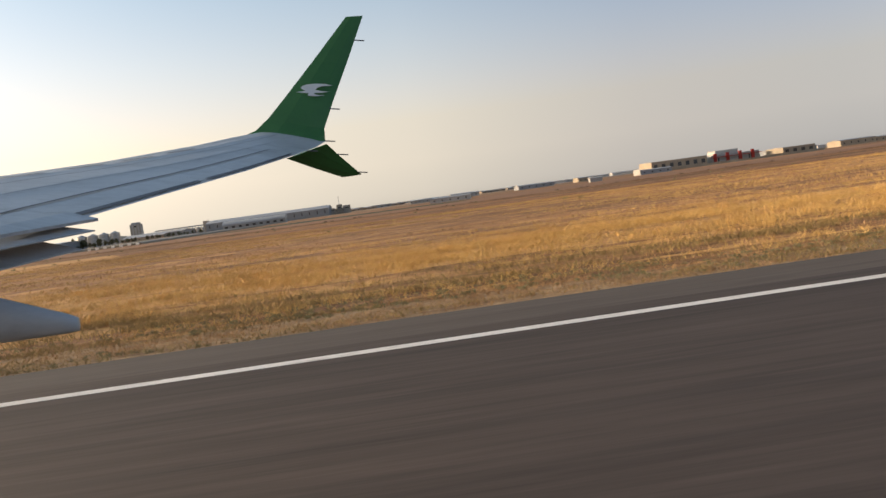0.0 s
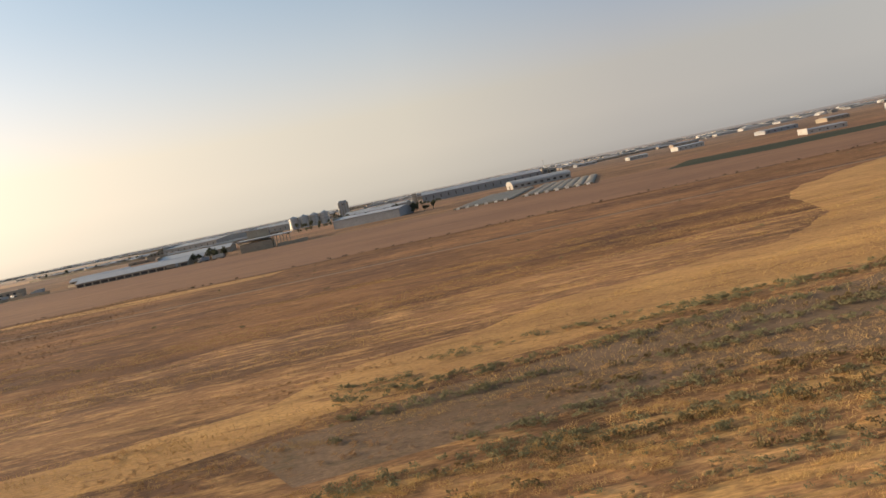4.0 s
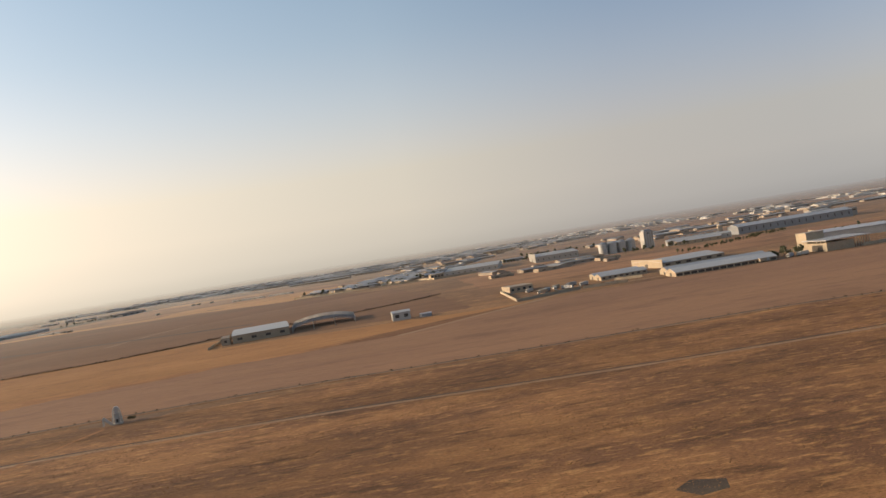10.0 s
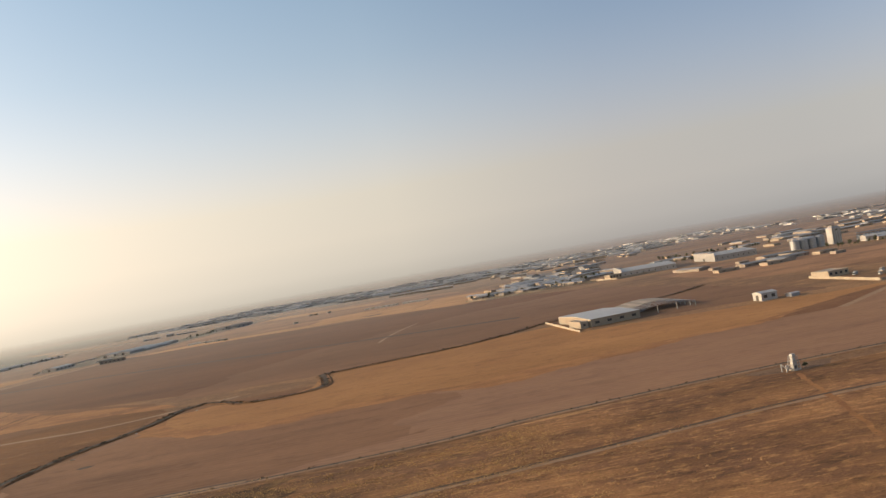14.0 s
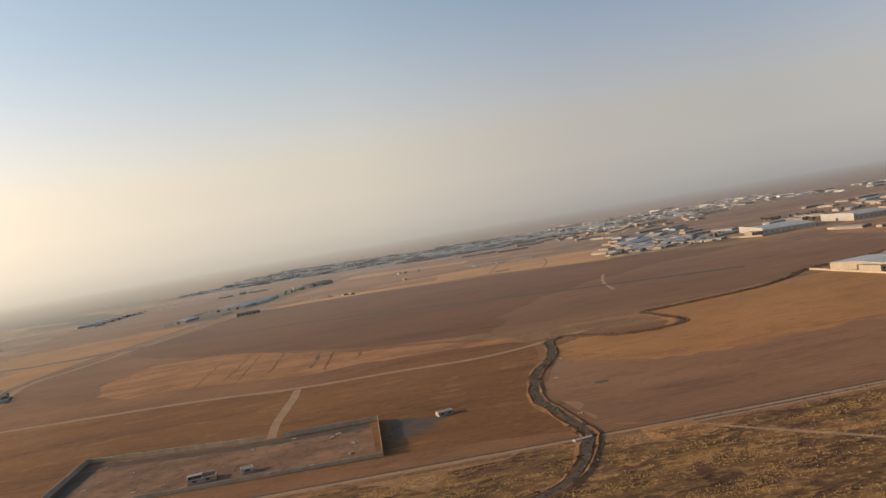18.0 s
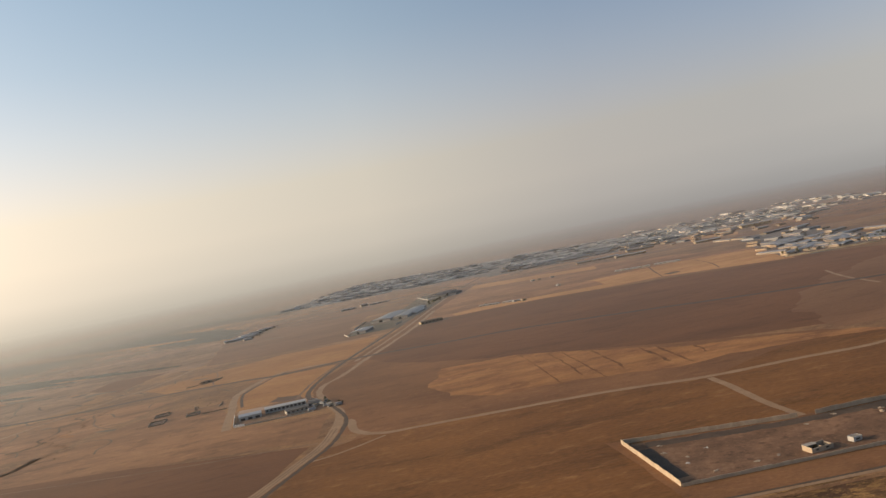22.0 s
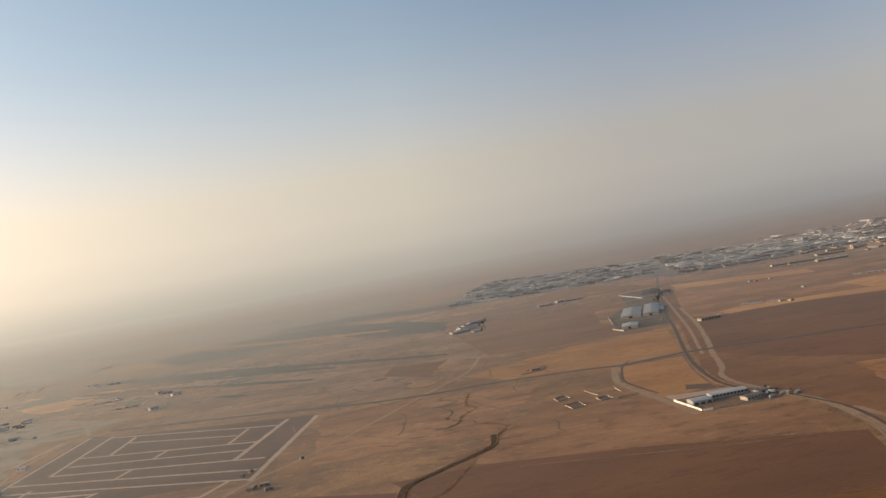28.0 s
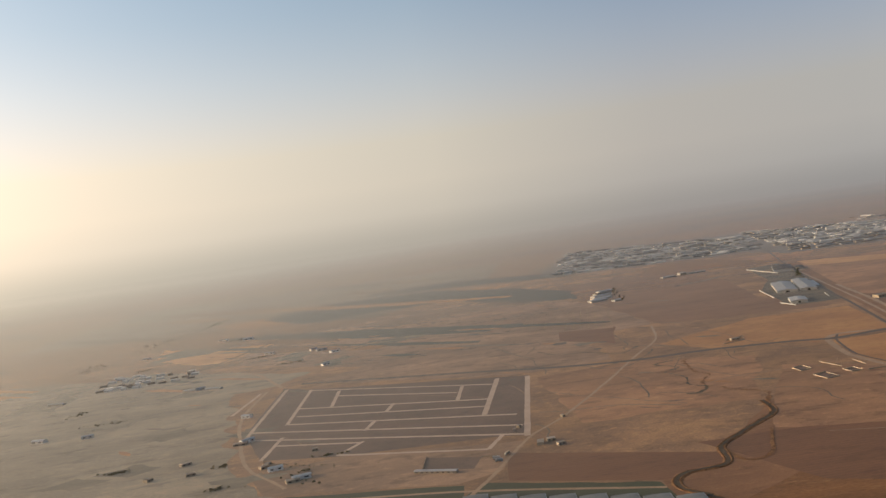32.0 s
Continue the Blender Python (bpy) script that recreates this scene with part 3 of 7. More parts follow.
def gable_roof(length, width, rise, over=0.5, thick=0.25, z=0.0):
    bm = bmesh.new()
    x0, x1, h = -over, length + over, width / 2 + over
    low = z - rise * over / (width / 2)
    ring = []
    for x in (x0, x1):
        ring.append([bm.verts.new(v) for v in ((x, -h, low), (x, 0, z + rise), (x, h, low), (x, h, low - thick), (x, 0, z + rise - thick), (x, -h, low - thick))])
    a, b = ring
    for i in range(6):
        j = (i + 1) % 6
        bm.faces.new((a[i], a[j], b[j], b[i]))
    for r in ring:
        bm.faces.new((r[0], r[1], r[4], r[5]))
        bm.faces.new((r[1], r[2], r[3], r[4]))
    return bm


def gable_walls(length, width, height, rise):
    bm = bmesh.new()
    w = width / 2
    ring = []
    for x in (0, length):
        ring.append([bm.verts.new(v) for v in ((x, -w, 0), (x, -w, height), (x, 0, height + rise), (x, w, height), (x, w, 0))])
    a, b = ring
    for i in range(5):
        j = (i + 1) % 5
        bm.faces.new((a[i], a[j], b[j], b[i]))
    for r in ring:
        bm.faces.new(r)
    return bm


def vault_roof(length, width, rise, z, over=0.4, seg=10):
    bm = bmesh.new()
    ring = []
    for x in (-over, length + over):
        row = [bm.verts.new((x, -(width / 2 + over) * math.cos(math.pi * i / seg), z + rise * math.sin(math.pi * i / seg))) for i in range(seg + 1)]
        ring.append(row)
    for i in range(seg):
        bm.faces.new((ring[0][i], ring[0][i + 1], ring[1][i + 1], ring[1][i]))
    for row in ring:
        bm.faces.new(row)
    bm.faces.new((ring[0][0], ring[1][0], ring[1][-1], ring[0][-1]))
    return bm


def hall(name, x, y, turn, length, width, height, rise, wall, roof, label, category="building", style="gable",
         side_bays=0, side_mat=None, gable_door=0.0, parapet=0.0, end_wall=None, group="", bay_size=(0.45, 0.4), bay_low=0.35, far_bays=False):
    """A hall: x, y the middle of its west gable's base; it runs along its own x by length; the near long side is its own -y."""
    b = base(name, x, y, turn)
    w = width / 2
    if style == "gable":
        part("body", gable_walls(length, width, height, rise), wall, b)
        part("roof", gable_roof(length, width, rise, z=height + 0.12), roof, b)
    elif style == "vault":
        part("body", box(0, -w, 0, length, w, height), wall, b)
        part("roof", vault_roof(length, width, rise, height + 0.02), roof, b)
    else:
        part("body", box(0, -w, 0, length, w, height), wall, b)
        part("roof", box(0.35, -w + 0.35, height, length - 0.35, w - 0.35, height + 0.12), roof, b)
        for n, q in enumerate(((0, -w, length, -w + 0.3), (0, w - 0.3, length, w), (0, -w + 0.31, 0.3, w - 0.31), (length - 0.3, -w + 0.31, length, w - 0.31))):
            part("parapet", box(q[0], q[1], height + 0.004, q[2], q[3], height + max(parapet, 0.3)), wall, b)
    if end_wall:
        part("end_wall", box(-0.3, -w - 0.2, 0, -0.003, w + 0.2, height + rise + 0.6), end_wall, b)
    if side_bays:
        pitch = length / side_bays
        sm = side_mat or OPENING
        for s in ((-1, 1) if far_bays else (-1,)):
            for i in range(side_bays):
                cx = (i + 0.5) * pitch
                hw = pitch * bay_size[0] / 2
                z0 = height * bay_low
                y0 = s * (w + 0.02)
                part("window", box(cx - hw, min(y0, y0 + s * 0.1), z0, cx + hw, max(y0, y0 + s * 0.1), z0 + height * bay_size[1]), sm, b)
    if gable_door:
        part("door", box(-0.09 - (0.3 if end_wall else 0), -gable_door / 2, 0.02, -0.012 - (0.3 if end_wall else 0), gable_door / 2, min(height * 0.75, 5)), OPENING, b)
    return tagged(b, label, category, group)


def cyl_in(bm, x, y, z0, z1, r, seg=20, top=None):
    c = bmesh.ops.create_cone(bm, cap_ends=True, segments=seg, radius1=r, radius2=r if top is None else top, depth=z1 - z0)
    bmesh.ops.translate(bm, verts=c["verts"], vec=(x, y, (z0 + z1) / 2))


def rod_in(bm, a, b, r, seg=6):
    a, b = Vector(a), Vector(b)
    c = bmesh.ops.create_cone(bm, cap_ends=True, segments=seg, radius1=r, radius2=r, depth=(b - a).length)
    m = Matrix.Translation((a + b) / 2) @ (b - a).to_track_quat("Z", "Y").to_matrix().to_4x4()
    bmesh.ops.transform(bm, matrix=m, verts=c["verts"])


def yard_wall(name, a, b, height, material, label, piece=8.0, thick=0.35, jag=0.12, group=""):
    """A boundary wall of cast panels from a to b."""
    a, b = Vector((*a, 0)), Vector((*b, 0))
    length = (b - a).length
    n = max(1, round(length / piece))
    ob = base(name, a.x, a.y, math.degrees(math.atan2(b.y - a.y, b.x - a.x)))
    rnd = random.Random(int(a.x * 7 + b.y))
    for i in range(n):
        h = height * (1 + rnd.uniform(-jag, jag))
        part("panel", box(i * length / n + 0.03, -thick / 2, 0, (i + 1) * length / n - 0.03, thick / 2, h, 0.04), material, ob)
    return tagged(ob, label, "wall", group)

# ---- ground, fields, roads ----
# airfield
field("grass_strip", [(900, 27.5), (900, 345), (-1250, 365), (-1250, -60), (-1000, -60), (-1000, 27.5)], STEPPE, "dry airfield grass in straw and brown patches", 0.04, 5, seed=2)
field("steppe_strip", [(900, 170), (900, 345), (-1250, 365), (-1250, -60), (-1000, -60), (-1000, 27.5), (-640, 27.5), (-480, 80), (-330, 140), (-100, 170)], FAR_STEPPE, "grazed brown steppe with straw patches", 0.045, 9, seed=3)
field("golden_steppe", [(-1180, 70), (-1110, 150), (-1088, 250), (-1100, 348), (-1224, 352), (-1300, 364), (-1391, 362), (-1480, 377), (-1560, 392), (-1640, 400), (-1720, 330), (-1660, 220), (-1560, 110), (-1380, 40)], GOLD_STEPPE, "golden mottled steppe grass", 0.046, 36, 12, seed=6)
field("tall_grass", [(-190, 94), (-150, 118), (-60, 190), (-90, 260), (-152, 236), (-175, 222), (-193, 209), (-204, 188), (-216, 147), (-235, 126), (-262, 119), (-276, 116), (-290, 105), (-305, 102), (-315, 90), (-340, 84), (-420, 75), (-420, 62), (-324, 71), (-302, 84), (-281, 92), (-246, 99)], GOLD, "swathe of tall golden straw grass", 0.08, 5, 4, seed=4)
field("tall_grass", [(-470, 314), (-447, 330), (-408, 332), (-340, 316), (-345, 300), (-400, 302)], GOLD, "swathe of tall golden straw grass", 0.08, 6, 9, seed=5)
field("tall_grass", [(60, 60), (-120, 95), (-150, 90), (-80, 52), (60, 40)], GOLD, "thin swathe of golden straw grass", 0.07, 7, 7, seed=6)
field("scrub_patch", [(-165, 58), (-150, 84), (-205, 92), (-262, 86), (-318, 74), (-310, 62), (-270, 66), (-225, 52)], MARSH, "bare grey ground with low grey-green scrub", 0.10, 6, 7, seed=7)
field("gravel_verge", [(300, 25.9), (300, 30.4), (-700, 30.4), (-700, 25.9)], VERGE, "crumbling pale gravel verge along the runway", 0.06, 1.6, 4, seed=8)
runway = tagged(part("runway", box(-1000, -28, -0.3, 900, 22.4, 0.10), ASPHALT), "dark tyre-streaked asphalt runway", "runway", kind="structure")
tagged(part("runway_shoulder", box(-1000, 22.4, -0.3, 900, 26.0, 0.095), SHOULDER), "grey asphalt runway shoulder with a ragged edge", "runway", kind="structure")
for y0 in (20.56, -26.5):
    tagged(part("runway_edge_line", box(-1000, y0, 0.08, 900, y0 + 0.52, 0.106), PAINT), "worn white painted runway edge line", "marking", kind="structure")

# the boundary bank and tracks beside the airfield
BANK = [(-6.5, 0), (-5.2, 0.4), (-3.8, 0.35), (-2.6, 0)]
EDGE = [(620, 316), (100, 320), (-322, 321), (-385, 326), (-453, 334), (-482, 345), (-530, 355), (-582, 364), (-641, 366), (-700, 369), (-755, 374), (-818, 379), (-885, 378), (-945, 374), (-1000, 368), (-1052, 358), (-1133, 354), (-1224, 357)]
ribbon("earth_bank", EDGE, BANK, EARTH, "low earth bank with a ditch along the airfield boundary", "bank", 0.0, 1.0, seed=3)
ribbon("ditch", EDGE, [(-0.2, 0), (2.4, 0)], WET, "narrow dark weedy ditch along the boundary", "ditch", 0.13, 1.0, 7, seed=33)
ribbon("patrol_track", EDGE, [(-2.6, 0), (-0.4, 0)], TRACK, "pale narrow track along the boundary ditch", "track", 0.128, 0.5, 9, seed=34)
BORDER = [(-1126, 357), (-1216, 361), (-1310, 368), (-1388, 374), (-1475, 381), (-1560, 392), (-1619, 401), (-1714, 404), (-1900, 420)]
ribbon("boundary_track", BORDER, [(-2.2, 0), (1.0, 0)], TRACK, "narrow dusty track beside the compound", "road", 0.16, 0.5, seed=4)
ribbon("boundary_ditch", BORDER, [(1.1, 0), (3.4, 0)], LANE_SHADE, "dark ditch beside the narrow track", "ditch", 0.161, 0.7, seed=104)
ribbon("earth_bank", [(-1310, 363), (-1391, 369), (-1480, 376), (-1560, 387)], [(-3.5, 0), (-1.5, 0.8), (0, 0.1)], EARTH, "low earth bank beside the narrow road", "bank", 0.02, 0.8, seed=6)
ribbon("dirt_track", [(300, 242), (-300, 248), (-437, 261), (-487, 268), (-545, 274), (-631, 279), (-724, 290), (-780, 298), (-845, 303), (-910, 304), (-1008, 290), (-1090, 280), (-1159, 274), (-1196, 312), (-1226, 355)], [(-1.4, 0), (1.4, 0)], TRACK, "pale rutted dirt track through dry grass", "track", 0.12, 0.8, seed=5)

ribbon("worn_rut", [(300, 245), (-300, 251), (-437, 264), (-487, 271), (-545, 277), (-631, 282), (-724, 293), (-780, 301), (-845, 306), (-910, 307), (-1008, 293), (-1090, 283), (-1150, 277)], [(-0.9, 0), (0.9, 0)], LANE_SHADE, "dark worn rut beside the track", "track", 0.121, 0.7, seed=105)
trail = smooth_line([(-879, 352), (-889, 318), (-897, 291), (-911, 249), (-920, 220), (-926, 201), (-932, 176), (-940, 150)], 7)
for k in range(0, len(trail) - 2, 2):
    q = trail[k:k + 3]
    ribbon("footpath", [(p.x, p.y) for p in q], [(-1.0, 0), (1.0, 0)], STRAW_SOIL, "straw-coloured tufts along a worn path", "path", 0.119 + 0.0002 * k, 1.6, 2.5, seed=106 + k)
# wisps of straw grass along the runway
wisp = random.Random(77)
for k in range(48):
    x, y, l, w = wisp.uniform(-320, 75), wisp.uniform(32, 58), wisp.uniform(7, 26), wisp.uniform(0.5, 1.5)
    field("straw_wisp", [(x - l, y), (x - l * 0.5, y + w * 0.8), (x, y + w), (x + l * 0.6, y + w * 0.5), (x + l, y + w * 0.2), (x + l * 0.4, y - w * 0.7), (x - l * 0.4, y - w)], GOLD, "wisp of pale straw grass", 0.082 + 0.0001 * k, w * 0.35, 4, seed=200 + k, category="grass")

# fields beyond the boundary
field("field", [(700, 330), (700, 560), (-240, 560), (-420, 600), (-600, 610), (-650, 600), (-750, 525), (-940, 535), (-1053, 515), (-1204, 575), (-1232, 555), (-1258, 490), (-1262, 440), (-1260, 380)] + EDGE[::-1], PLOUGH, "bare brown ploughed field", 0.05, 3, seed=11)
field("field", [(-650, 604), (-744, 560), (-810, 527), (-870, 524), (-939, 522), (-1013, 497), (-1064, 511), (-1104, 511), (-1132, 507), (-1163, 519), (-1190, 532), (-1214, 572), (-1222, 612), (-1209, 618), (-1190, 630), (-1136, 597), (-1114, 626), (-1108, 690), (-1045, 713), (-985, 722), (-900, 740), (-887, 655), (-786, 632)], STUBBLE, "golden stubble field with drill rows", 0.09, 5, 9, seed=12)
field("field", [(-760, 545), (-830, 514), (-900, 508), (-1000, 478), (-1064, 488), (-1120, 486), (-1180, 500), (-1222, 540), (-1222, 600), (-1150, 560), (-1000, 530), (-850, 545)], STRAW_SOIL, "thin straw over brown soil along the stubble", 0.085, 13, 8, seed=112)
field("field", [(-690, 640), (-700, 900), (-740, 1180), (-860, 1350), (-1000, 1400), (-1350, 1560), (-1500, 1600), (-1552, 1660), (-1600, 1500), (-1660, 1320), (-1690, 1230), (-1640, 1090), (-1560, 1000), (-1330, 780), (-1130, 700), (-1050, 720), (-900, 775), (-890, 690)], DARK, "dark brown ploughed field", 0.055, 5, seed=13)
field("field", [(-1545, 1600), (-1490, 1568), (-1372, 1560), (-1120, 1492), (-904, 1345), (-830, 1480), (-776, 1663), (-880, 1990), (-1000, 2250), (-1340, 2430), (-1480, 2000)], TAN, "tan fallow land before the town", 0.068, 6, seed=14)
field("field", [(-1490, 1740), (-1490, 1575), (-1372, 1566), (-1205, 1510), (-1099, 1500), (-904, 1346), (-784, 1641), (-881, 1713), (-956, 1729), (-1082, 1735), (-1297, 1700), (-1420, 1690)], PALE_STUBBLE, "golden stubble strips between paths", 0.074, 5, seed=114)
field("field", [(-1361, 2195), (-1350, 2231), (-1320, 2345), (-1020, 2125), (-1050, 2025)], PALE_STUBBLE, "narrow golden stubble strip", 0.076, 4, seed=214)
field("field", [(-658, 2515), (-553, 2209), (-483, 2350), (-592, 2643)], PALE_STUBBLE, "golden stubble strip beside works halls", 0.077, 4, seed=215)
field("field", [(-1612, 799), (-1625, 880), (-1599, 970), (-1511, 957), (-1414, 847), (-1358, 774), (-1290, 735), (-1240, 700), (-1225, 668), (-1290, 690), (-1361, 708), (-1410, 698), (-1465, 722), (-1528, 752), (-1572, 752)], STRAW_SOIL, "straw stubble with bare furrows", 0.09, 9, 9, seed=15)
field("field", [(-1735, 738), (-1690, 714), (-1549, 684), (-1416, 644), (-1280, 612), (-1225, 640), (-1260, 720), (-1330, 785), (-1560, 1005), (-1690, 1235), (-1742, 1110), (-1748, 960), (-1722, 880)], FALLOW, "brown fallow field with thin straw", 0.054, 4, seed=115)
field("field", [(-1280, 640), (-1300, 560), (-1360, 520), (-1440, 500), (-1545, 525), (-1545, 400), (-1780, 430), (-1800, 520), (-1735, 690), (-1690, 712), (-1549, 682), (-1416, 640)], AMBER, "amber brown fallow field with faint rows", 0.06, 4, seed=16)
field("field", [(-1262, 380), (-1262, 440), (-1258, 490), (-1232, 555), (-1200, 545), (-1150, 515), (-1060, 505), (-1020, 470), (-1060, 420), (-1040, 385), (-1133, 361), (-1224, 364)], WARM_PLOUGH, "warm brown ploughed soil near the creek", 0.0515, 16, 8, seed=17)
field("field", [(-1275, 380), (-1274, 446), (-1266, 490), (-1243, 560), (-1226, 640), (-1250, 700), (-1310, 690), (-1420, 640), (-1425, 490), (-1370, 484), (-1370, 400)], AMBER, "amber dry grass beside the creek", 0.08, 5, seed=18)
field("field", [(-1126, 358), (-1000, 380), (-890, 400), (-650, 600), (-1225, 645), (-1300, 705), (-1700, 722), (-1800, 560), (-1870, 415), (-1619, 398), (-1388, 372)], FALLOW, "brown fallow land beside the creek", 0.047, 4, seed=116)
field("field", [(-2275, 600), (-2100, 640), (-2080, 860), (-2045, 965), (-2110, 890), (-2195, 775), (-2260, 745)], FALLOW, "worn brown ground along the creek", 0.049, 5, seed=117)
field("field", [(-2192, 842), (-2073, 838), (-1920, 788), (-1750, 713), (-1770, 640), (-1800, 574), (-1912, 590), (-2031, 631), (-2130, 690)], DARK, "dark brown ploughed field", 0.08, 2.5, seed=19)
field("field", [(-2100, 850), (-1990, 800), (-1745, 735), (-1730, 850), (-1835, 872), (-1850, 950), (-1880, 1060), (-1960, 1120), (-2050, 960)], TAN, "straw-coloured fallow field", 0.06, 5, seed=20)
field("field", [(-1795, 590), (-1830, 500), (-1870, 410), (-2100, 420), (-2350, 540), (-2262, 640), (-2140, 715), (-2000, 650)], AMBER, "amber brown bare field", 0.05, 3, seed=21)
field("field", [(-1755, 990), (-1745, 1120), (-1715, 1225), (-1830, 1222), (-1862, 1090), (-1845, 985)], STUBBLE, "golden stubble field beside the road", 0.08, 4, seed=22)
field("field", [(-1715, 1250), (-1690, 1330), (-1645, 1500), (-1830, 1520), (-2050, 1400), (-1990, 1290), (-1830, 1232)], STUBBLE, "golden stubble field", 0.07, 5, seed=23)
field("field", [(-1660, 1530), (-1700, 1760), (-1620, 2150), (-1640, 2500), (-2000, 2600), (-2010, 2050), (-1980, 1600)], UMBER, "reddish brown fallow field", 0.05, 6, seed=24)
field("field", [(-1310, 1030), (-1700, 1250), (-1645, 1470), (-1540, 1560), (-1490, 1590), (-1680, 1228), (-1560, 1010)], RUST, "reddish brown fallow field", 0.052, 4, seed=25)
field("field", [(-1530, 1600), (-1440, 1640), (-1340, 1620), (-1180, 1580), (-1160, 1700), (-1480, 2000)], TAN, "tan fallow strip with a row of sheds", 0.09, 5, seed=26)
field("field", [(-1990, 1620), (-2010, 2050), (-2080, 2300), (-2500, 2560), (-2900, 2300), (-2900, 1900), (-2600, 1620), (-2250, 1560)], DUN, "reddish tan pasture with faint streaks", 0.05, 14, seed=27)
field("field", [(-3012, 2900), (-2820, 3153), (-2377, 3074), (-2256, 2907), (-2107, 2714), (-1987, 2414), (-2015, 2205), (-2165, 2329), (-2280, 2500), (-2344, 2640), (-2577, 2612), (-2822, 2562)], FAR_CROP, "distant dark irrigated field", 0.10, 10, seed=28)
field("field", [(-2159, 1769), (-2062, 1651), (-2111, 1467), (-2193, 1579)], DARK, "dark ploughed square beside the orchard", 0.108, 4, seed=228)
field("field", [(-3166, 2169), (-3211, 2404), (-3010, 2244), (-2849, 2185), (-2940, 1968), (-3020, 1985)], PALE_STUBBLE, "distant golden stubble field", 0.1145, 14, 16, seed=229)
field("scrub_land", [(-3514, 4626), (-2957, 4238), (-2090, 3462), (-2071, 3237), (-2532, 3207), (-3254, 3658)], FAR_CROP, "distant dark scrub and gardens", 0.10, 20, seed=128)
field("orchard", [(-2194, 2007), (-1995, 1937), (-2067, 1645), (-2253, 1713)], DUN, "orchard ground with young rows", 0.11, 4, seed=29)
field("field", [(-2060, 970), (-2280, 980), (-2290, 1280), (-2130, 1290), (-1960, 1200)], TAN, "eroded tan pasture along the creek", 0.06, 10, seed=30)
field("field", [(-2386, 905), (-2181, 800), (-2190, 765), (-2257, 745), (-2400, 812)], DARK, "dark ploughed strip beside the creek", 0.09, 3, seed=31)
field("field", [(-2640, 870), (-2445, 818), (-2460, 700), (-2900, 700), (-2900, 900)], GREEN, "dark green irrigated crop", 0.08, 3, seed=32)
field("field", [(-2425, 815), (-2262, 744), (-2260, 690), (-2300, 640), (-2440, 720), (-2452, 775)], GREEN, "dark green irrigated crop", 0.085, 3, seed=33)
field("field", [(-2660, 880), (-2450, 826), (-2400, 850), (-2360, 940), (-2590, 995), (-2690, 960)], DUN, "bare tan ground with sheds", 0.07, 5, seed=34)
field("field", [(-2700, 1520), (-2320, 1320), (-2150, 1330), (-2150, 1560), (-2500, 1680)], DUN, "dry tan pasture with faint paths", 0.055, 12, seed=35)
field("field", [(-560, 2000), (-420, 1880), (600, 2200), (900, 3000), (200, 2900), (-300, 2500)], RUST, "reddish distant fallow field", 0.06, 14, seed=36)
field("field", [(-650, 860), (-640, 1180), (-480, 1190), (-430, 1010), (-250, 1010), (-100, 900), (-300, 790), (-560, 760)], TAN, "reddish tan waste ground behind the sheds", 0.06, 8, seed=37)
field("field", [(-1340, 2350), (-1420, 3100), (-1100, 4100), (-500, 4200), (-700, 3200), (-1000, 2700)], TAN, "pale distant fields", 0.06, 14, seed=38)
field("field", [(-2150, 3300), (-2000, 4100), (-3800, 4200), (-3900, 2900), (-2900, 2700)], GREY_FIELD, "hazy distant scrub and fields", 0.06, 14, seed=39)
field("field", [(-2300, 2650), (-2100, 2900), (-2700, 3050), (-3200, 2900), (-3000, 2650)], STUBBLE, "distant pale stubble strip", 0.09, 9, seed=40)
field("field", [(-1900, 2900), (-1760, 3000), (-2300, 3400), (-2700, 3300)], FAR_CROP, "distant dark strip of trees and crops", 0.11, 9, seed=41)
field("field", [(-2750, 1550), (-2700, 1640), (-3100, 1950), (-3500, 2050), (-3450, 1700), (-3000, 1450)], GREY_FIELD, "village ground with gardens", 0.065, 12, seed=42)
field("field", [(900, 600), (700, 560), (-80, 560), (-60, 700), (250, 690), (900, 680)], TAN, "tan waste ground", 0.06, 6, seed=43)
field("field", [(-1750, 2560), (-1640, 2480), (-1330, 2380), (-1500, 3000)], RUST, "reddish fallow field", 0.07, 8, seed=44)

# roads
FLAT = lambda w: [(-w / 2, 0), (w / 2, 0)]
MAIN = [(-1880, 380), (-1832, 470), (-1798, 540), (-1772, 600), (-1747, 660), (-1730, 703), (-1719, 761), (-1717, 813), (-1730, 884), (-1752, 945), (-1761, 1005), (-1746, 1108), (-1713, 1238), (-1622, 1530), (-1570, 1708), (-1474, 2004), (-1353, 2363), (-1224, 2733), (-1123, 3068), (-940, 3673), (-792, 4078)]
ribbon("country_road", MAIN[8:], FLAT(6.5), LANE_SHADE, "dusty dark country road", "road", 0.20, 0.6, seed=7)
# flat strip painted dark for the shade at the road's edge
ribbon("country_road", MAIN[:9], FLAT(4.4), LANE_SHADE, "dark hollow edge of the country road", "road", 0.201, 1.3, 7, seed=107)
ribbon("dirt_shoulder", [(x - 8, y + 3) for x, y in MAIN[:7]] + [(-1722, 839), (-1732, 890)], FLAT(10), TRACK, "pale dirt carriageway beside the hollow", "track", 0.17, 1.0, seed=8)
for off, s in ((-10.2, 207), (-6.4, 208)):
    ribbon("wheel_rut", [(x + off, y + 3) for x, y in MAIN[:7]], FLAT(1.1), DIRT, "wheel rut in pale dirt", "track", 0.174, 0.4, 8, seed=s)
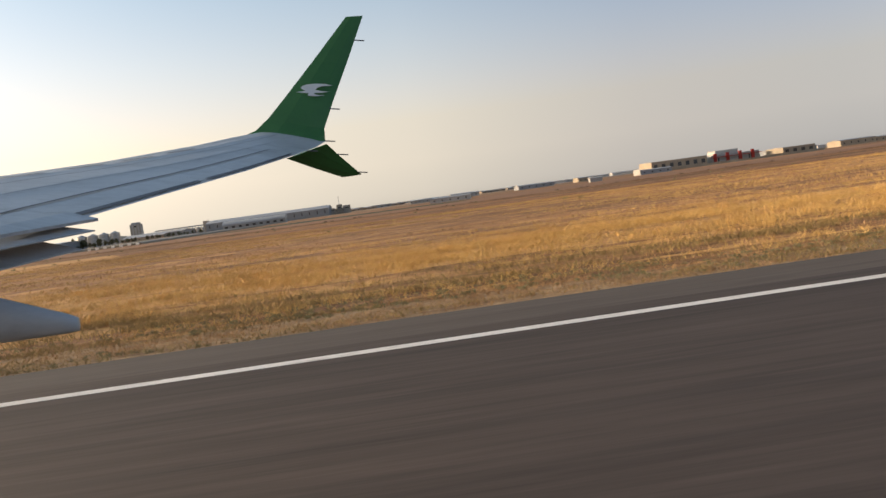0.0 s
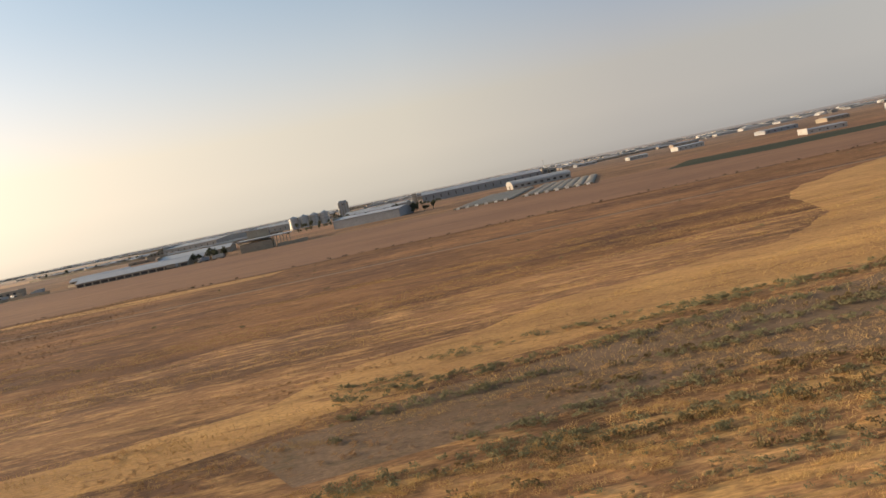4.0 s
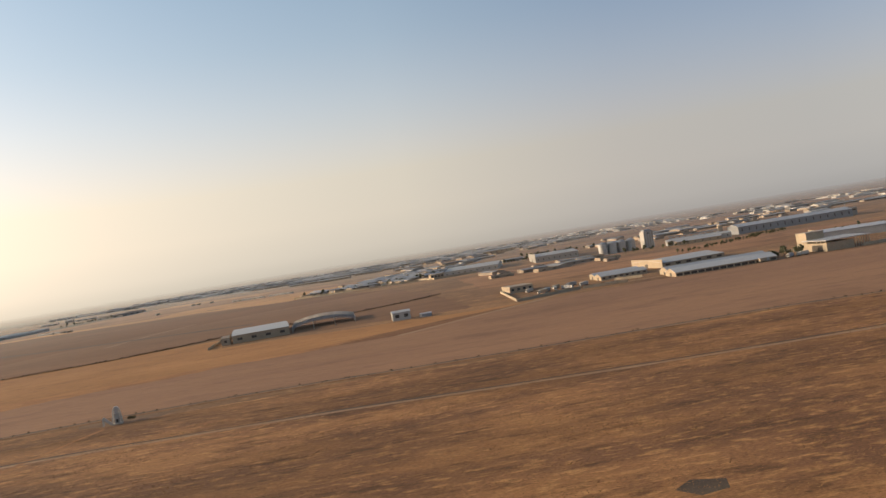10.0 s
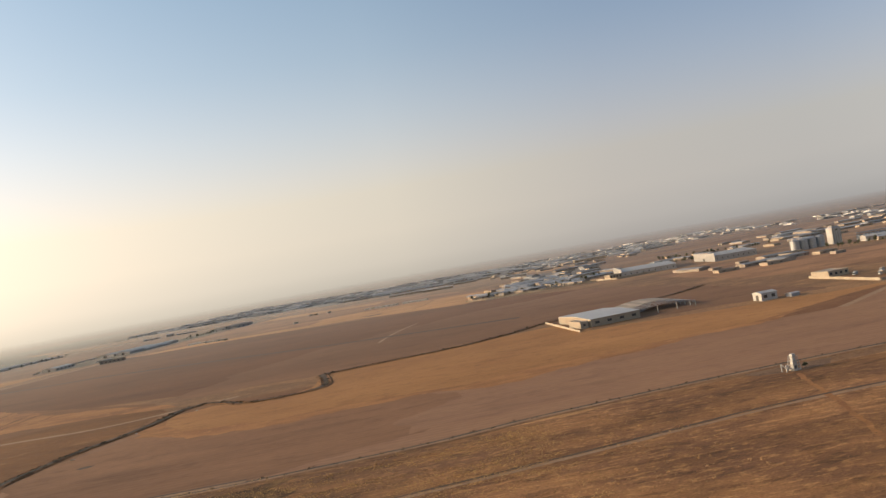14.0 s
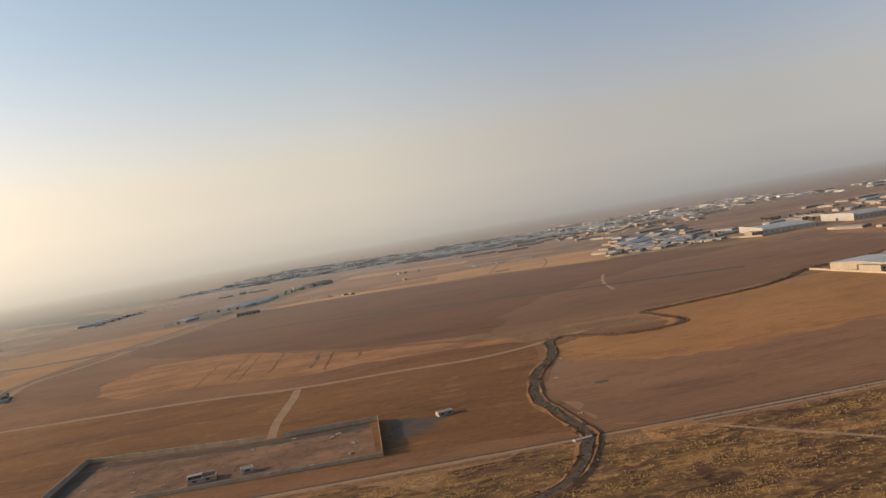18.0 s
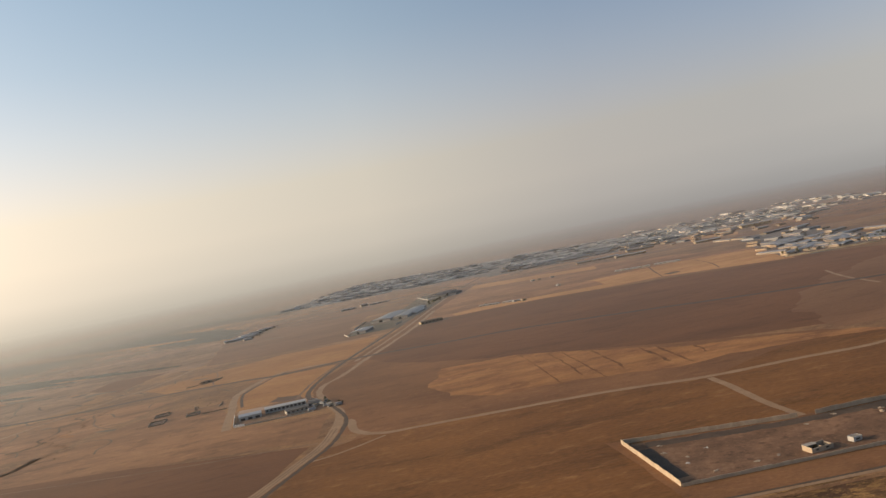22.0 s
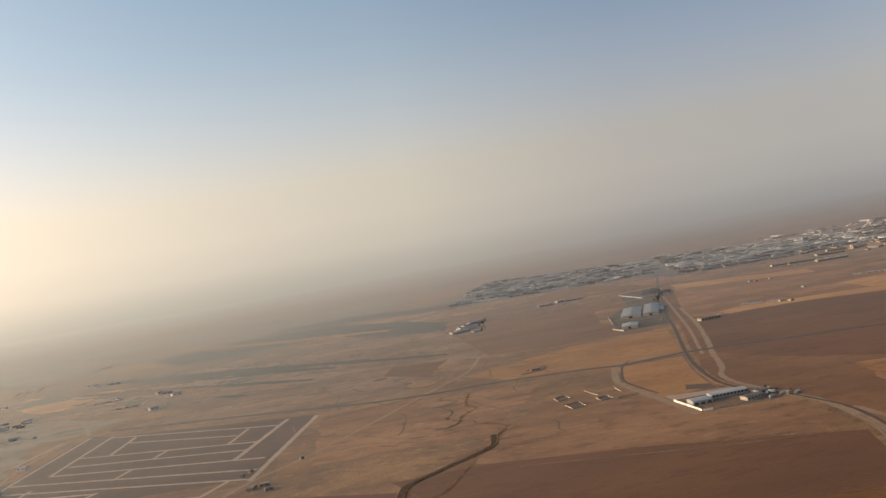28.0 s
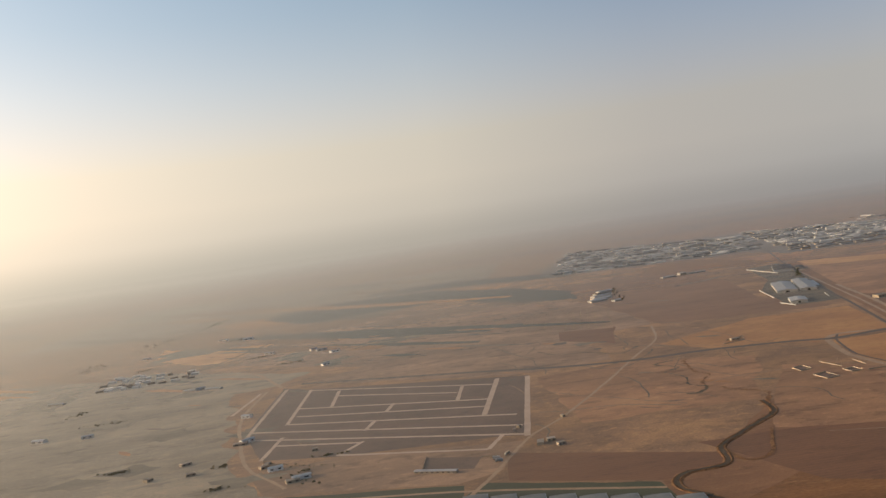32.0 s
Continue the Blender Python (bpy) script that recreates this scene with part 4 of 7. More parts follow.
ribbon("road_reserve", [(-1738, 960), (-1740, 1033), (-1722, 1108), (-1690, 1225), (-1603, 1500), (-1548, 1700), (-1452, 2000), (-1340, 2330)], FLAT(30), FALLOW, "worn brown verge of the road", "track", 0.147, 3, seed=108)
ribbon("dirt_shoulder", [(-1698, 1212), (-1655, 1345), (-1608, 1494), (-1549, 1700), (-1441, 2081)], FLAT(6), TRACK, "pale dirt track beside the road", "track", 0.15, 1.6, seed=9)
ribbon("dirt_shoulder", [(-1730, 900), (-1744, 960), (-1745, 1033), (-1717, 1100), (-1688, 1194), (-1626, 1374), (-1568, 1560), (-1509, 1787)], FLAT(8.5), TRACK, "rutted pale dirt track beside the road", "track", 0.152, 2.4, seed=109)
ribbon("dirt_shoulder", [(-1775, 975), (-1768, 1030), (-1754, 1108), (-1722, 1230)], FLAT(4), DIRT, "narrow dirt shoulder beside the road", "track", 0.149, 1.2, seed=110)
ribbon("field_path", [(-2060, 812), (-1970, 782), (-1861, 747), (-1769, 727), (-1742, 720)], FLAT(2.4), DIRT, "pale path along the field edge", "track", 0.145, 0.8, seed=111)
ribbon("field_path", [(-1751, 658), (-1722, 667), (-1683, 694)], FLAT(3), TRACK, "pale short cut across the field", "track", 0.146, 0.6, seed=112)
ribbon("dirt_track", [(-1730, 760), (-1712, 790), (-1709, 740), (-1688, 706), (-1637, 695), (-1587, 686), (-1497, 669), (-1415, 642), (-1339, 634), (-1266, 625), (-1176, 660)], FLAT(8), TRACK, "pale dirt track across the fields", "track", 0.14, 1.6, seed=10)
ribbon("dirt_track", [(-1426, 488), (-1425, 531), (-1419, 590), (-1416, 636)], FLAT(6), TRACK, "pale dirt track to the compound gate", "track", 0.15, 0.8, seed=12)
ribbon("farm_track", [(-1711, 1240), (-1760, 1262), (-1798, 1266), (-1829, 1237), (-1858, 1139), (-1861, 1091), (-1852, 986), (-1848, 930), (-1843, 877)], FLAT(10), TRACK, "pale farm track around the yard", "track", 0.15, 1.2, seed=13)
ribbon("farm_track", [(-1800, 1262), (-1822, 1225), (-1848, 1139), (-1852, 1096), (-1842, 1010)], FLAT(4), LANE_SHADE, "dark ditch beside the farm track", "track", 0.153, 1.2, seed=113)
ribbon("lane", [(-2700, 1530), (-2390, 1400), (-2262, 1340), (-2137, 1300), (-2002, 1292), (-1874, 1262), (-1815, 1240), (-1719, 1250), (-1650, 1238), (-1557, 1210), (-1449, 1185), (-1303, 1110), (-1130, 1010), (-900, 900)], FLAT(14), LANE_SHADE, "thin dark lane between the fields", "road", 0.18, 1.6, seed=14)
ribbon("dirt_track", [(-2460, 740), (-2443, 780), (-2407, 846), (-2356, 952), (-2296, 1028), (-2200, 1180), (-2113, 1330), (-2040, 1450), (-2000, 1600)], FLAT(4.5), TRACK, "pale dirt track past the new plots", "track", 0.16, 1.2, seed=15)
ribbon("dirt_track", [(-2640, 850), (-2445, 800), (-2262, 728)], FLAT(5), TRACK, "pale dirt track between green crops", "track", 0.15, 0.8, seed=16)
ribbon("dirt_track", [(-750, 522), (-650, 598), (-585, 640), (-420, 610), (-200, 560)], FLAT(6), TRACK, "pale dirt track along the works", "track", 0.14, 1.0, seed=17)
ribbon("dirt_track", [(-1004, 1105), (-1040, 1000), (-1060, 908)], FLAT(4), TRACK, "faint pale track in the ploughed field", "track", 0.14, 1.0, seed=18)
ribbon("field_path", [(-1000, 1440), (-960, 1560), (-930, 1700)], FLAT(2.2), LANE_SHADE, "dark path between stubble strips", "track", 0.14, 1.0, seed=19)
ribbon("field_path", [(-1090, 1500), (-1050, 1640), (-1010, 1770)], FLAT(2.2), LANE_SHADE, "dark path between stubble strips", "track", 0.14, 1.0, seed=20)
ribbon("far_lane", [(-2000, 2600), (-1700, 2560), (-1340, 2350), (-900, 2250), (-400, 1900), (200, 1750), (900, 1700)], FLAT(9), ROAD, "distant grey lane", "road", 0.18, 1.0, seed=21)

# creeks
CREEK = [(-5.2, 0), (-3.6, 0.6), (-1.9, 0.15), (1.9, 0.15), (3.6, 0.6), (5.2, 0)]
BED = [(-2.2, 0.45), (2.2, 0.45)]
NORTH_CREEK = [(-1352, 288), (-1333, 292), (-1317, 299), (-1298, 312), (-1285, 332), (-1274, 358), (-1270, 376), (-1271, 410), (-1272, 457), (-1255, 525), (-1234, 565), (-1222, 605), (-1216, 635), (-1201, 650), (-1179, 631), (-1165, 611), (-1135, 606), (-1113, 612), (-1105, 627), (-1108, 664), (-1108, 699), (-1070, 705), (-1031, 711), (-981, 722), (-935, 750), (-896, 781), (-824, 800), (-787, 811), (-722, 851), (-695, 877)]
WEST_CREEK = [(-2207, 615), (-2219, 655), (-2228, 678), (-2237, 697), (-2250, 715), (-2249, 739), (-2232, 757), (-2189, 765), (-2175, 815), (-2142, 847), (-2111, 874), (-2074, 908), (-2064, 959)]
for line, s in ((NORTH_CREEK, 22), (WEST_CREEK, 23)):
    ribbon("creek_bank", line, CREEK, WEEDY_BANK, "eroded earth banks of a dry creek", "bank", 0.05, 2.2, 8, seed=s)
    ribbon("creek_bed", line, BED, WET, "dark damp creek bed with weeds", "creek", 0.10, 2.4, 8, seed=s)
ribbon("creek_bed", [(-2175, 815), (-2170, 768), (-2143, 771), (-2122, 812), (-2105, 850)], [(-2.0, 0.2), (2.0, 0.2)], WEEDY_BANK, "dry side arm of the creek", "creek", 0.12, 2, 8, seed=24)
GULLY = [(-1.5, 0.15), (1.5, 0.15)]
ribbon("gully", [(-2064, 945), (-2057, 961), (-2042, 991), (-2056, 1012), (-2073, 1031), (-2080, 1057), (-2094, 1065), (-2090, 1088), (-2080, 1110), (-2065, 1128), (-2074, 1165), (-2070, 1207), (-2062, 1240), (-2040, 1262)], GULLY, WEEDY_BANK, "thin winding gully in dry ground", "gully", 0.12, 5, 5, seed=25)
ribbon("gully", [(-2130, 1039), (-2112, 1040), (-2094, 1065), (-2110, 1090), (-2098, 1130), (-2112, 1180), (-2086, 1199), (-2109, 1240), (-2075, 1253)], GULLY, SCRUB, "thin winding gully in dry ground", "gully", 0.123, 6, 5, seed=26)
ribbon("gully", [(-2190, 1274), (-2158, 1293), (-2130, 1300), (-2109, 1308), (-2085, 1340), (-2070, 1370)], GULLY, SCRUB, "thin winding gully in dry ground", "gully", 0.126, 4, 6, seed=27)
ribbon("gully", [(-2251, 1496), (-2240, 1460), (-2218, 1434), (-2180, 1425), (-2128, 1370), (-2100, 1395), (-2085, 1409)], GULLY, SCRUB, "dark eroded gully edge", "gully", 0.127, 4, 6, seed=28)
for x, y, r in ((-702, 154, 4.5), (-1230, 467, 5), (-2200, 1550, 16), (-2250, 1600, 10), (-2125, 1500, 8), (-1060, 1525, 17), (-2150, 1440, 9), (-2330, 1290, 8)):
    field("pit", [(x - r, y), (x - r * 0.3, y + r * 0.8), (x + r, y + r * 0.5), (x + r * 0.8, y - r * 0.6), (x - r * 0.4, y - r * 0.9)], WET, "dark scraped hollow in the field", 0.17, 2.0, 4, seed=x)

# new plots with graded roads
field("building_plots", [(-2680, 1462), (-2300, 1306), (-2352, 962), (-2384, 975), (-2590, 996), (-2690, 1030), (-2735, 1165), (-2738, 1215), (-2730, 1510)], PLOT, "graded dark building plots", 0.10, 2, seed=50)
PLOT_ROADS = (((-2676, 1452), (-2360, 1276)), ((-2623, 1371), (-2422, 1256)), ((-2676, 1309), (-2377, 1180)), ((-2673, 1254), (-2388, 1139)),
              ((-2680, 1209), (-2353, 1070)), ((-2730, 1190), (-2354, 1013)), ((-2735, 1150), (-2354, 969)), ((-2679, 1093), (-2560, 1045)), ((-2588, 1002), (-2407, 931)), ((-2407, 931), (-2384, 981)),
              ((-2673, 1458), (-2682, 1208)), ((-2722, 1493), (-2734, 1160)), ((-2678, 1135), (-2690, 1030)), ((-2350, 1316), (-2395, 1092)), ((-2302, 1301), (-2356, 962)), ((-2619, 1409), (-2622, 1290)),
              ((-2410, 1295), (-2425, 1200)), ((-2521, 1247), (-2532, 1200)), ((-2548, 1150), (-2560, 1105)), ((-2590, 1000), (-2560, 1050)), ((-2770, 1490), (-2790, 1330)))
for i, (a, b) in enumerate(PLOT_ROADS):
    ribbon("plot_road", [a, ((a[0] + b[0]) / 2, (a[1] + b[1]) / 2), b], FLAT(6.0 if i not in (13, 14) else 8.0), GRID_ROAD, "pale graded plot road", "road", 0.16 + 0.006 * i, 0.7, seed=60 + i)

# grey land and a scrub valley in the west
field("scrub_land", [(-2640, 868), (-2728, 990), (-2745, 1116), (-2800, 1404), (-2850, 1640), (-2960, 1690), (-3190, 1735), (-3420, 1900), (-3600, 1700), (-3500, 1000), (-3000, 720), (-2700, 760)], GREY_FIELD, "grey-brown grazed land with low scrub", 0.112, 22, 16, seed=190)
field("scrub_valley", [(-3240, 1700), (-3285, 1832), (-3339, 2098), (-3305, 2293), (-3492, 2935), (-3733, 3802), (-3398, 3384), (-3145, 3257), (-3212, 2977), (-3286, 2717), (-3211, 2271), (-3210, 2044), (-3190, 1860)], HAZY_SCRUB, "dark valley of scrub and gardens", 0.1135, 34, 14, seed=191)
ribbon("dirt_track", [(-4205, 3451), (-3835, 3528), (-3579, 3735), (-3340, 3703), (-3197, 3919), (-2907, 3758), (-2559, 3472), (-2338, 3443)], FLAT(34), TRACK, "distant pale strip of bare ground", "track", 0.18, 7, 40, seed=192)
ribbon("dirt_track", [(-3040, 1700), (-2974, 1744), (-2918, 1764), (-2825, 1723), (-2735, 1520)], FLAT(7), TRACK, "pale dirt track to the village", "track", 0.183, 1.5, seed=193)
ribbon("dirt_track", [(-2980, 1890), (-2941, 1984), (-2867, 2207), (-2759, 2355), (-2560, 2500)], FLAT(9), SCRUB, "dark weedy track between fields", "track", 0.184, 2.5, seed=194)
ribbon("dirt_track", [(-2640, 900), (-2701, 1003), (-2736, 1130), (-2767, 1305), (-2760, 1500)], FLAT(5), TRACK, "pale dirt track past the farms", "track", 0.186, 1.5, seed=195)
ribbon("dirt_track", [(-2560, 1950), (-2675, 1870), (-2714, 1931), (-2847, 2001), (-2930, 1980)], FLAT(7), TRACK, "faint pale track past farms", "track", 0.188, 2.5, seed=197)

# dark thickets of low scrub in the west
for i, (x, y, rx, ry) in enumerate(((-3018, 1401, 70, 60), (-2876, 1079, 45, 30), (-2699, 958, 50, 26), (-3103, 2230, 120, 120), (-2763, 1893, 60, 90), (-2657, 1741, 50, 60), (-2728, 1195, 40, 30), (-2943, 1053, 60, 26), (-2523, 1945, 80, 60), (-2153, 1509, 36, 16), (-3256, 1706, 90, 90), (-2636, 2558, 200, 80), (-1915, 3329, 60, 120), (-2933, 1591, 60, 36), (-2872, 1262, 50, 40), (-1485, 2175, 38, 60))):
    field("scrub_thicket", [(x + rx * (0.75 + 0.35 * math.sin(2.3 * k + i)) * math.cos(k * 0.5236), y + ry * (0.75 + 0.35 * math.cos(1.7 * k + 2 * i)) * math.sin(k * 0.5236)) for k in range(12)], HAZY_SCRUB, "dark thicket of low grey-green scrub", 0.115 + 0.0005 * i, 5, 9, seed=130 + i)
# bare furrows in the stubble
for k in (0, 2, 3, 5, 8, 9, 11):
    x = -1508 + 13 * k
    top, low = float(np.interp(x, (-1599, -1511, -1414, -1358), (976, 950, 845, 772))), float(np.interp(x, (-1572, -1465, -1410, -1361), (755, 726, 704, 712)))
    ribbon("bare_furrow", [(x + 3, top), (x, (top + low) / 2 + 8), (x - 5, low + 14 * ((k * 7) % 3))], FLAT(1.6 + (k * 5) % 3 * 0.7), RUST, "bare brown furrow in stubble", "field", 0.095 + 0.0004 * k, 2.5, 9, seed=150 + k)
field("field", [(-1252, 714), (-1225, 790), (-1197, 863), (-1130, 960), (-1049, 1036), (-900, 1130), (-740, 1180), (-700, 900), (-690, 640), (-890, 690), (-900, 775), (-1050, 720), (-1130, 700)], UMBER, "bare brown ploughed field", 0.057, 16, 9, seed=170)
# wall shadows painted dark on the ground inside the compound
ribbon("burnt_strip", [(-1533, 432), (-1532, 460), (-1530, 494)], FLAT(8), LANE_SHADE, "scorched dark strip along the compound wall", "ground", 0.165, 2, 6, seed=171)
ribbon("burnt_strip", [(-1526, 502), (-1452, 483), (-1419, 477), (-1368, 474)], FLAT(11), LANE_SHADE, "scorched dark strip along the compound wall", "ground", 0.167, 3, 6, seed=173)
# dark ground outside the east wall, with the wall's shade painted in
field("burnt_patch", [(-1356, 476), (-1322, 460), (-1334, 446), (-1346, 430), (-1358, 428)], LANE_SHADE, "scorched dark ground beside the wall", 0.166, 2, 5, seed=172)

# rills and worn paths that branch off the western creek
rill = random.Random(41)
for k in range(18):
    x, y = rill.uniform(-2330, -1930), rill.uniform(900, 1560)
    a, line = rill.uniform(0, 6.28), [(x, y)]
    for _ in range(rill.randrange(4, 9)):
        a += rill.uniform(-0.7, 0.7)
        x, y = x + 16 * math.cos(a), y + 22 * math.sin(a)
        line.append((x, y))
    w = rill.uniform(1.2, 2.6)
    ribbon("rill", line, FLAT(w), SCRUB, "thin eroded rill in dry ground", "rill", 0.131 + 0.0003 * k, 0.25, 8, seed=300 + k)
# worn paths across the dry fields
for k in range(22):
    x, y = rill.uniform(-2650, -1850), rill.uniform(950, 2350)
    a, line = rill.choice((0.6, 2.2, 2.7)) + rill.uniform(-0.3, 0.3), [(x, y)]
    for _ in range(rill.randrange(5, 12)):
        a += rill.uniform(-0.22, 0.22)
        x, y = x + 26 * math.cos(a), y + 30 * math.sin(a)
        line.append((x, y))
    material, label = ((DIRT, "faint worn path in dry ground"), (HAZY_SCRUB, "thin line of weeds in dry ground"))[k % 2]
    ribbon("worn_path", line, FLAT(rill.uniform(1.4, 2.8)), material, label, "path", 0.1372 + 0.0002 * k, 0.4, 9, seed=620 + k)
for k in range(46):
    x, y = rill.uniform(-3100, -1850), rill.uniform(980, 2300)
    l, w, a = rill.uniform(8, 34), rill.uniform(2.0, 6.0), 2.5 + rill.uniform(-0.35, 0.35)
    c, d = math.cos(a), math.sin(a)
    material, label = ((HAZY_SCRUB, "dusty patch of low weeds"), (STRAW_SOIL, "straw-coloured bald patch of ground"), (PLOT, "dark damp patch of ground"))[k % 3]
    field("ground_patch", [(x + c * u * l - d * v * w, y + d * u * l + c * v * w) for u, v in ((-1, 0), (-0.5, 0.8), (0.3, 1), (1, 0.2), (0.6, -0.7), (-0.4, -1))], material, label, 0.1325 + 0.0001 * k, 3, 6, seed=650 + k)
for k in range(18):
    x, y = rill.uniform(-3050, -2250), rill.uniform(1650, 2550)
    l, w = rill.uniform(50, 150), rill.uniform(5, 13)
    material, label = ((HAZY_SCRUB, "strip of dusty scrub between fields"), (FAR_CROP, "narrow strip of dark crops"), (STRAW_SOIL, "narrow straw-coloured strip"))[k % 3]
    field("garden_strip", [(x + 0.80 * u * l + 0.60 * v * w, y - 0.60 * u * l + 0.80 * v * w) for u, v in ((-1, 0), (-0.4, 1), (0.5, 0.8), (1, 0.1), (0.5, -1), (-0.5, -0.7))], material, label, 0.1345 + 0.0001 * k, 4, 12, seed=720 + k)
# long strips of far fields and gardens in the west
for k in range(48):
    x, y = rill.uniform(-4600, -2300), rill.uniform(1900, 4600)
    l, w = rill.uniform(180, 520), rill.uniform(14, 45)
    ux, uy = -0.80, 0.60
    name, material, label = (("far_strip", FAR_CROP, "distant dark strip of gardens"), ("far_strip", STUBBLE, "distant pale stubble strip"), ("far_strip", RUST, "distant reddish fallow strip"))[k % 3]
    field(name, [(x - ux * l, y - uy * l), (x - uy * w * 0.3, y + ux * w), (x + ux * l, y + uy * l), (x + ux * l + uy * w * 2, y + uy * l - ux * w), (x + uy * w * 2, y - ux * w * 1.6), (x - ux * l + uy * w, y - uy * l - ux * w)], material, label, 0.101 + 0.0004 * k, 5, 30, seed=340 + k)

# bands of hazy land on the way to the horizon
band = random.Random(66)
for k in range(44):
    x, y = band.uniform(-7000, 1800), band.uniform(4300, 8800)
    l, w = band.uniform(350, 1100), band.uniform(50, 190)
    material, label = ((FAR_CROP, "hazy dark band of crops near the horizon"), (STUBBLE, "hazy pale stubble near the horizon"), (SCRUB, "hazy scrub land near the horizon"))[k % 3]
    field("far_band", [(x - l, y), (x - l * 0.4, y + w), (x + l * 0.5, y + w * 0.8), (x + l, y + w * 0.3), (x + l * 0.6, y - w), (x - l * 0.5, y - w * 0.7)], material, label, 0.14 + 0.004 * k, 30, 70, seed=420 + k)

field("town_ground", [(-2010, 2960), (-1260, 2810), (-1215, 2600), (-760, 2540), (-500, 2640), (-300, 3350), (-860, 3850), (-1650, 4150)], TOWN_GROUND, "dusty grey ground between town buildings", 0.102, 25, 30, seed=180)
field("town_ground", [(-874, 1345), (-754, 1725), (-640, 2120), (-480, 1980), (-600, 1640), (-690, 1330)], TOWN_GROUND, "dusty grey ground between works halls", 0.103, 15, 30, seed=181)

# ---- trees and shrubs ----
def leaf_cloud(count, rx, ry, rz, z0, size, rnd, lobes=5):
    """Many small leaf clumps on several overlapping lobes."""
    verts, faces = [], []
    cs = [(rnd.uniform(-0.5, 0.5) * rx, rnd.uniform(-0.5, 0.5) * ry, rnd.uniform(-0.35, 0.45) * rz, rnd.uniform(0.45, 0.75)) for _ in range(lobes)]
    for _ in range(count):
        cx, cy, cz, k = rnd.choice(cs)
        d = Vector((rnd.gauss(0, 1), rnd.gauss(0, 1), rnd.gauss(0, 1))).normalized() * (0.6 + 0.4 * rnd.random())
        p = Vector((cx + d.x * rx * k, cy + d.y * ry * k, z0 + cz + d.z * rz * k))
        q = Euler((rnd.uniform(0, 6.3), rnd.uniform(0, 6.3), rnd.uniform(0, 6.3))).to_matrix()
        s = size * rnd.uniform(0.6, 1.4)
        n = len(verts)
        verts += [p + q @ Vector(v) * s for v in ((-1, -0.6, 0), (1, -0.5, 0.2), (0.9, 0.6, -0.1), (-0.8, 0.7, 0.25))]
        faces += [(n, n + 1, n + 2), (n, n + 2, n + 3)]
    return verts, faces


def tree(kind, height, spread, seed, label):
    rnd = random.Random(seed)
    t = base(kind, 0, 0)
    bm = bmesh.new()
    cyl_in(bm, 0, 0, 0, height * 0.5, height * 0.035, 7, height * 0.02)
    part("trunk", bm, BARK, t)
    for i in range(4):
        bm = bmesh.new()
        a = i * 1.6 + rnd.random()
        rod_in(bm, (0, 0, height * (0.3 + 0.05 * i)), (math.cos(a) * spread * 0.5, math.sin(a) * spread * 0.5, height * (0.55 + 0.06 * i)), height * 0.012, 5)
        part("limb", bm, BARK, t)
    v, f = leaf_cloud(260, spread, spread, height * 0.42, height * 0.6, height * 0.055, rnd)
    crown = raw_mesh("crown", v, f, LEAF)
    crown.parent = t
    return tagged(t, label, "tree", "trees")


TREES = [tree("tree", 8, 2.6, 1, "dusty dark green broadleaf tree"), tree("tree", 6, 2.8, 2, "low dusty spreading tree"), tree("conifer", 11, 1.5, 3, "tall slim dark conifer"), tree("tree", 7, 2.2, 4, "dusty dark olive tree")]
for i, t in enumerate(TREES):
    t.matrix_basis = spot(-300 + 7 * i, 745 + 3 * i)
rnd = random.Random(5)


def plant_row(a, b, n, spread=4.0, kinds=(0, 1, 3), size=(0.7, 1.25)):
    for i in range(n):
        u = (i + rnd.random() * 0.8) / n
        src = TREES[rnd.choice(kinds)]
        s = rnd.uniform(*size)
        copy_thing(src, spot(a[0] + (b[0] - a[0]) * u + rnd.uniform(-spread, spread), a[1] + (b[1] - a[1]) * u + rnd.uniform(-spread, spread), rnd.uniform(0, 360)) @ Matrix.Scale(s, 4))


plant_row((-330, 738), (-255, 730), 22, 9)
plant_row((-452, 622), (-418, 612), 8, 6)
plant_row((-410, 890), (-300, 950), 30, 9, (1, 3), (0.5, 0.8))
plant_row((-300, 950), (-228, 1010), 26, 9, (1, 3), (0.5, 0.85))
plant_row((-457, 1638), (-289, 1507), 34, 10)
plant_row((-420, 1075), (-330, 1050), 12, 10)
plant_row((-720, 1365), (-640, 1460), 12, 10)
plant_row((-560, 1440), (-420, 1400), 22, 8)
plant_row((-880, 1420), (-700, 1380), 16, 14)
plant_row((-1935, 2030), (-1900, 2300), 10, 9)
plant_row((-2650, 940), (-2600, 900), 10, 10, (1,), (0.4, 0.8))
plant_row((-1740, 930), (-1720, 880), 5, 5, (1, 3), (0.5, 0.8))
plant_row((-1500, 1960), (-1440, 2110), 16, 10)
plant_row((250, 730), (330, 735), 10, 6)


def shrub_bed(name, spots, material, label, seed, size=(0.5, 1.1), leaves=46, leaf=0.16):
    """Low shrubs as one mass: each a mound of leaf clumps."""
    r = random.Random(seed)
    verts, faces = [], []
    for x, y in spots:
        s = r.uniform(*size)
        v, f = leaf_cloud(leaves, s, s, s * 0.42, s * 0.36, s * leaf, r, 3)
        n = len(verts)
        verts += [q + Vector((x, y, 0.05)) for q in v]
        faces += [tuple(k + n for k in t) for t in f]
    return tagged(raw_mesh(name, verts, faces, material), label, "shrubs", kind="stuff")


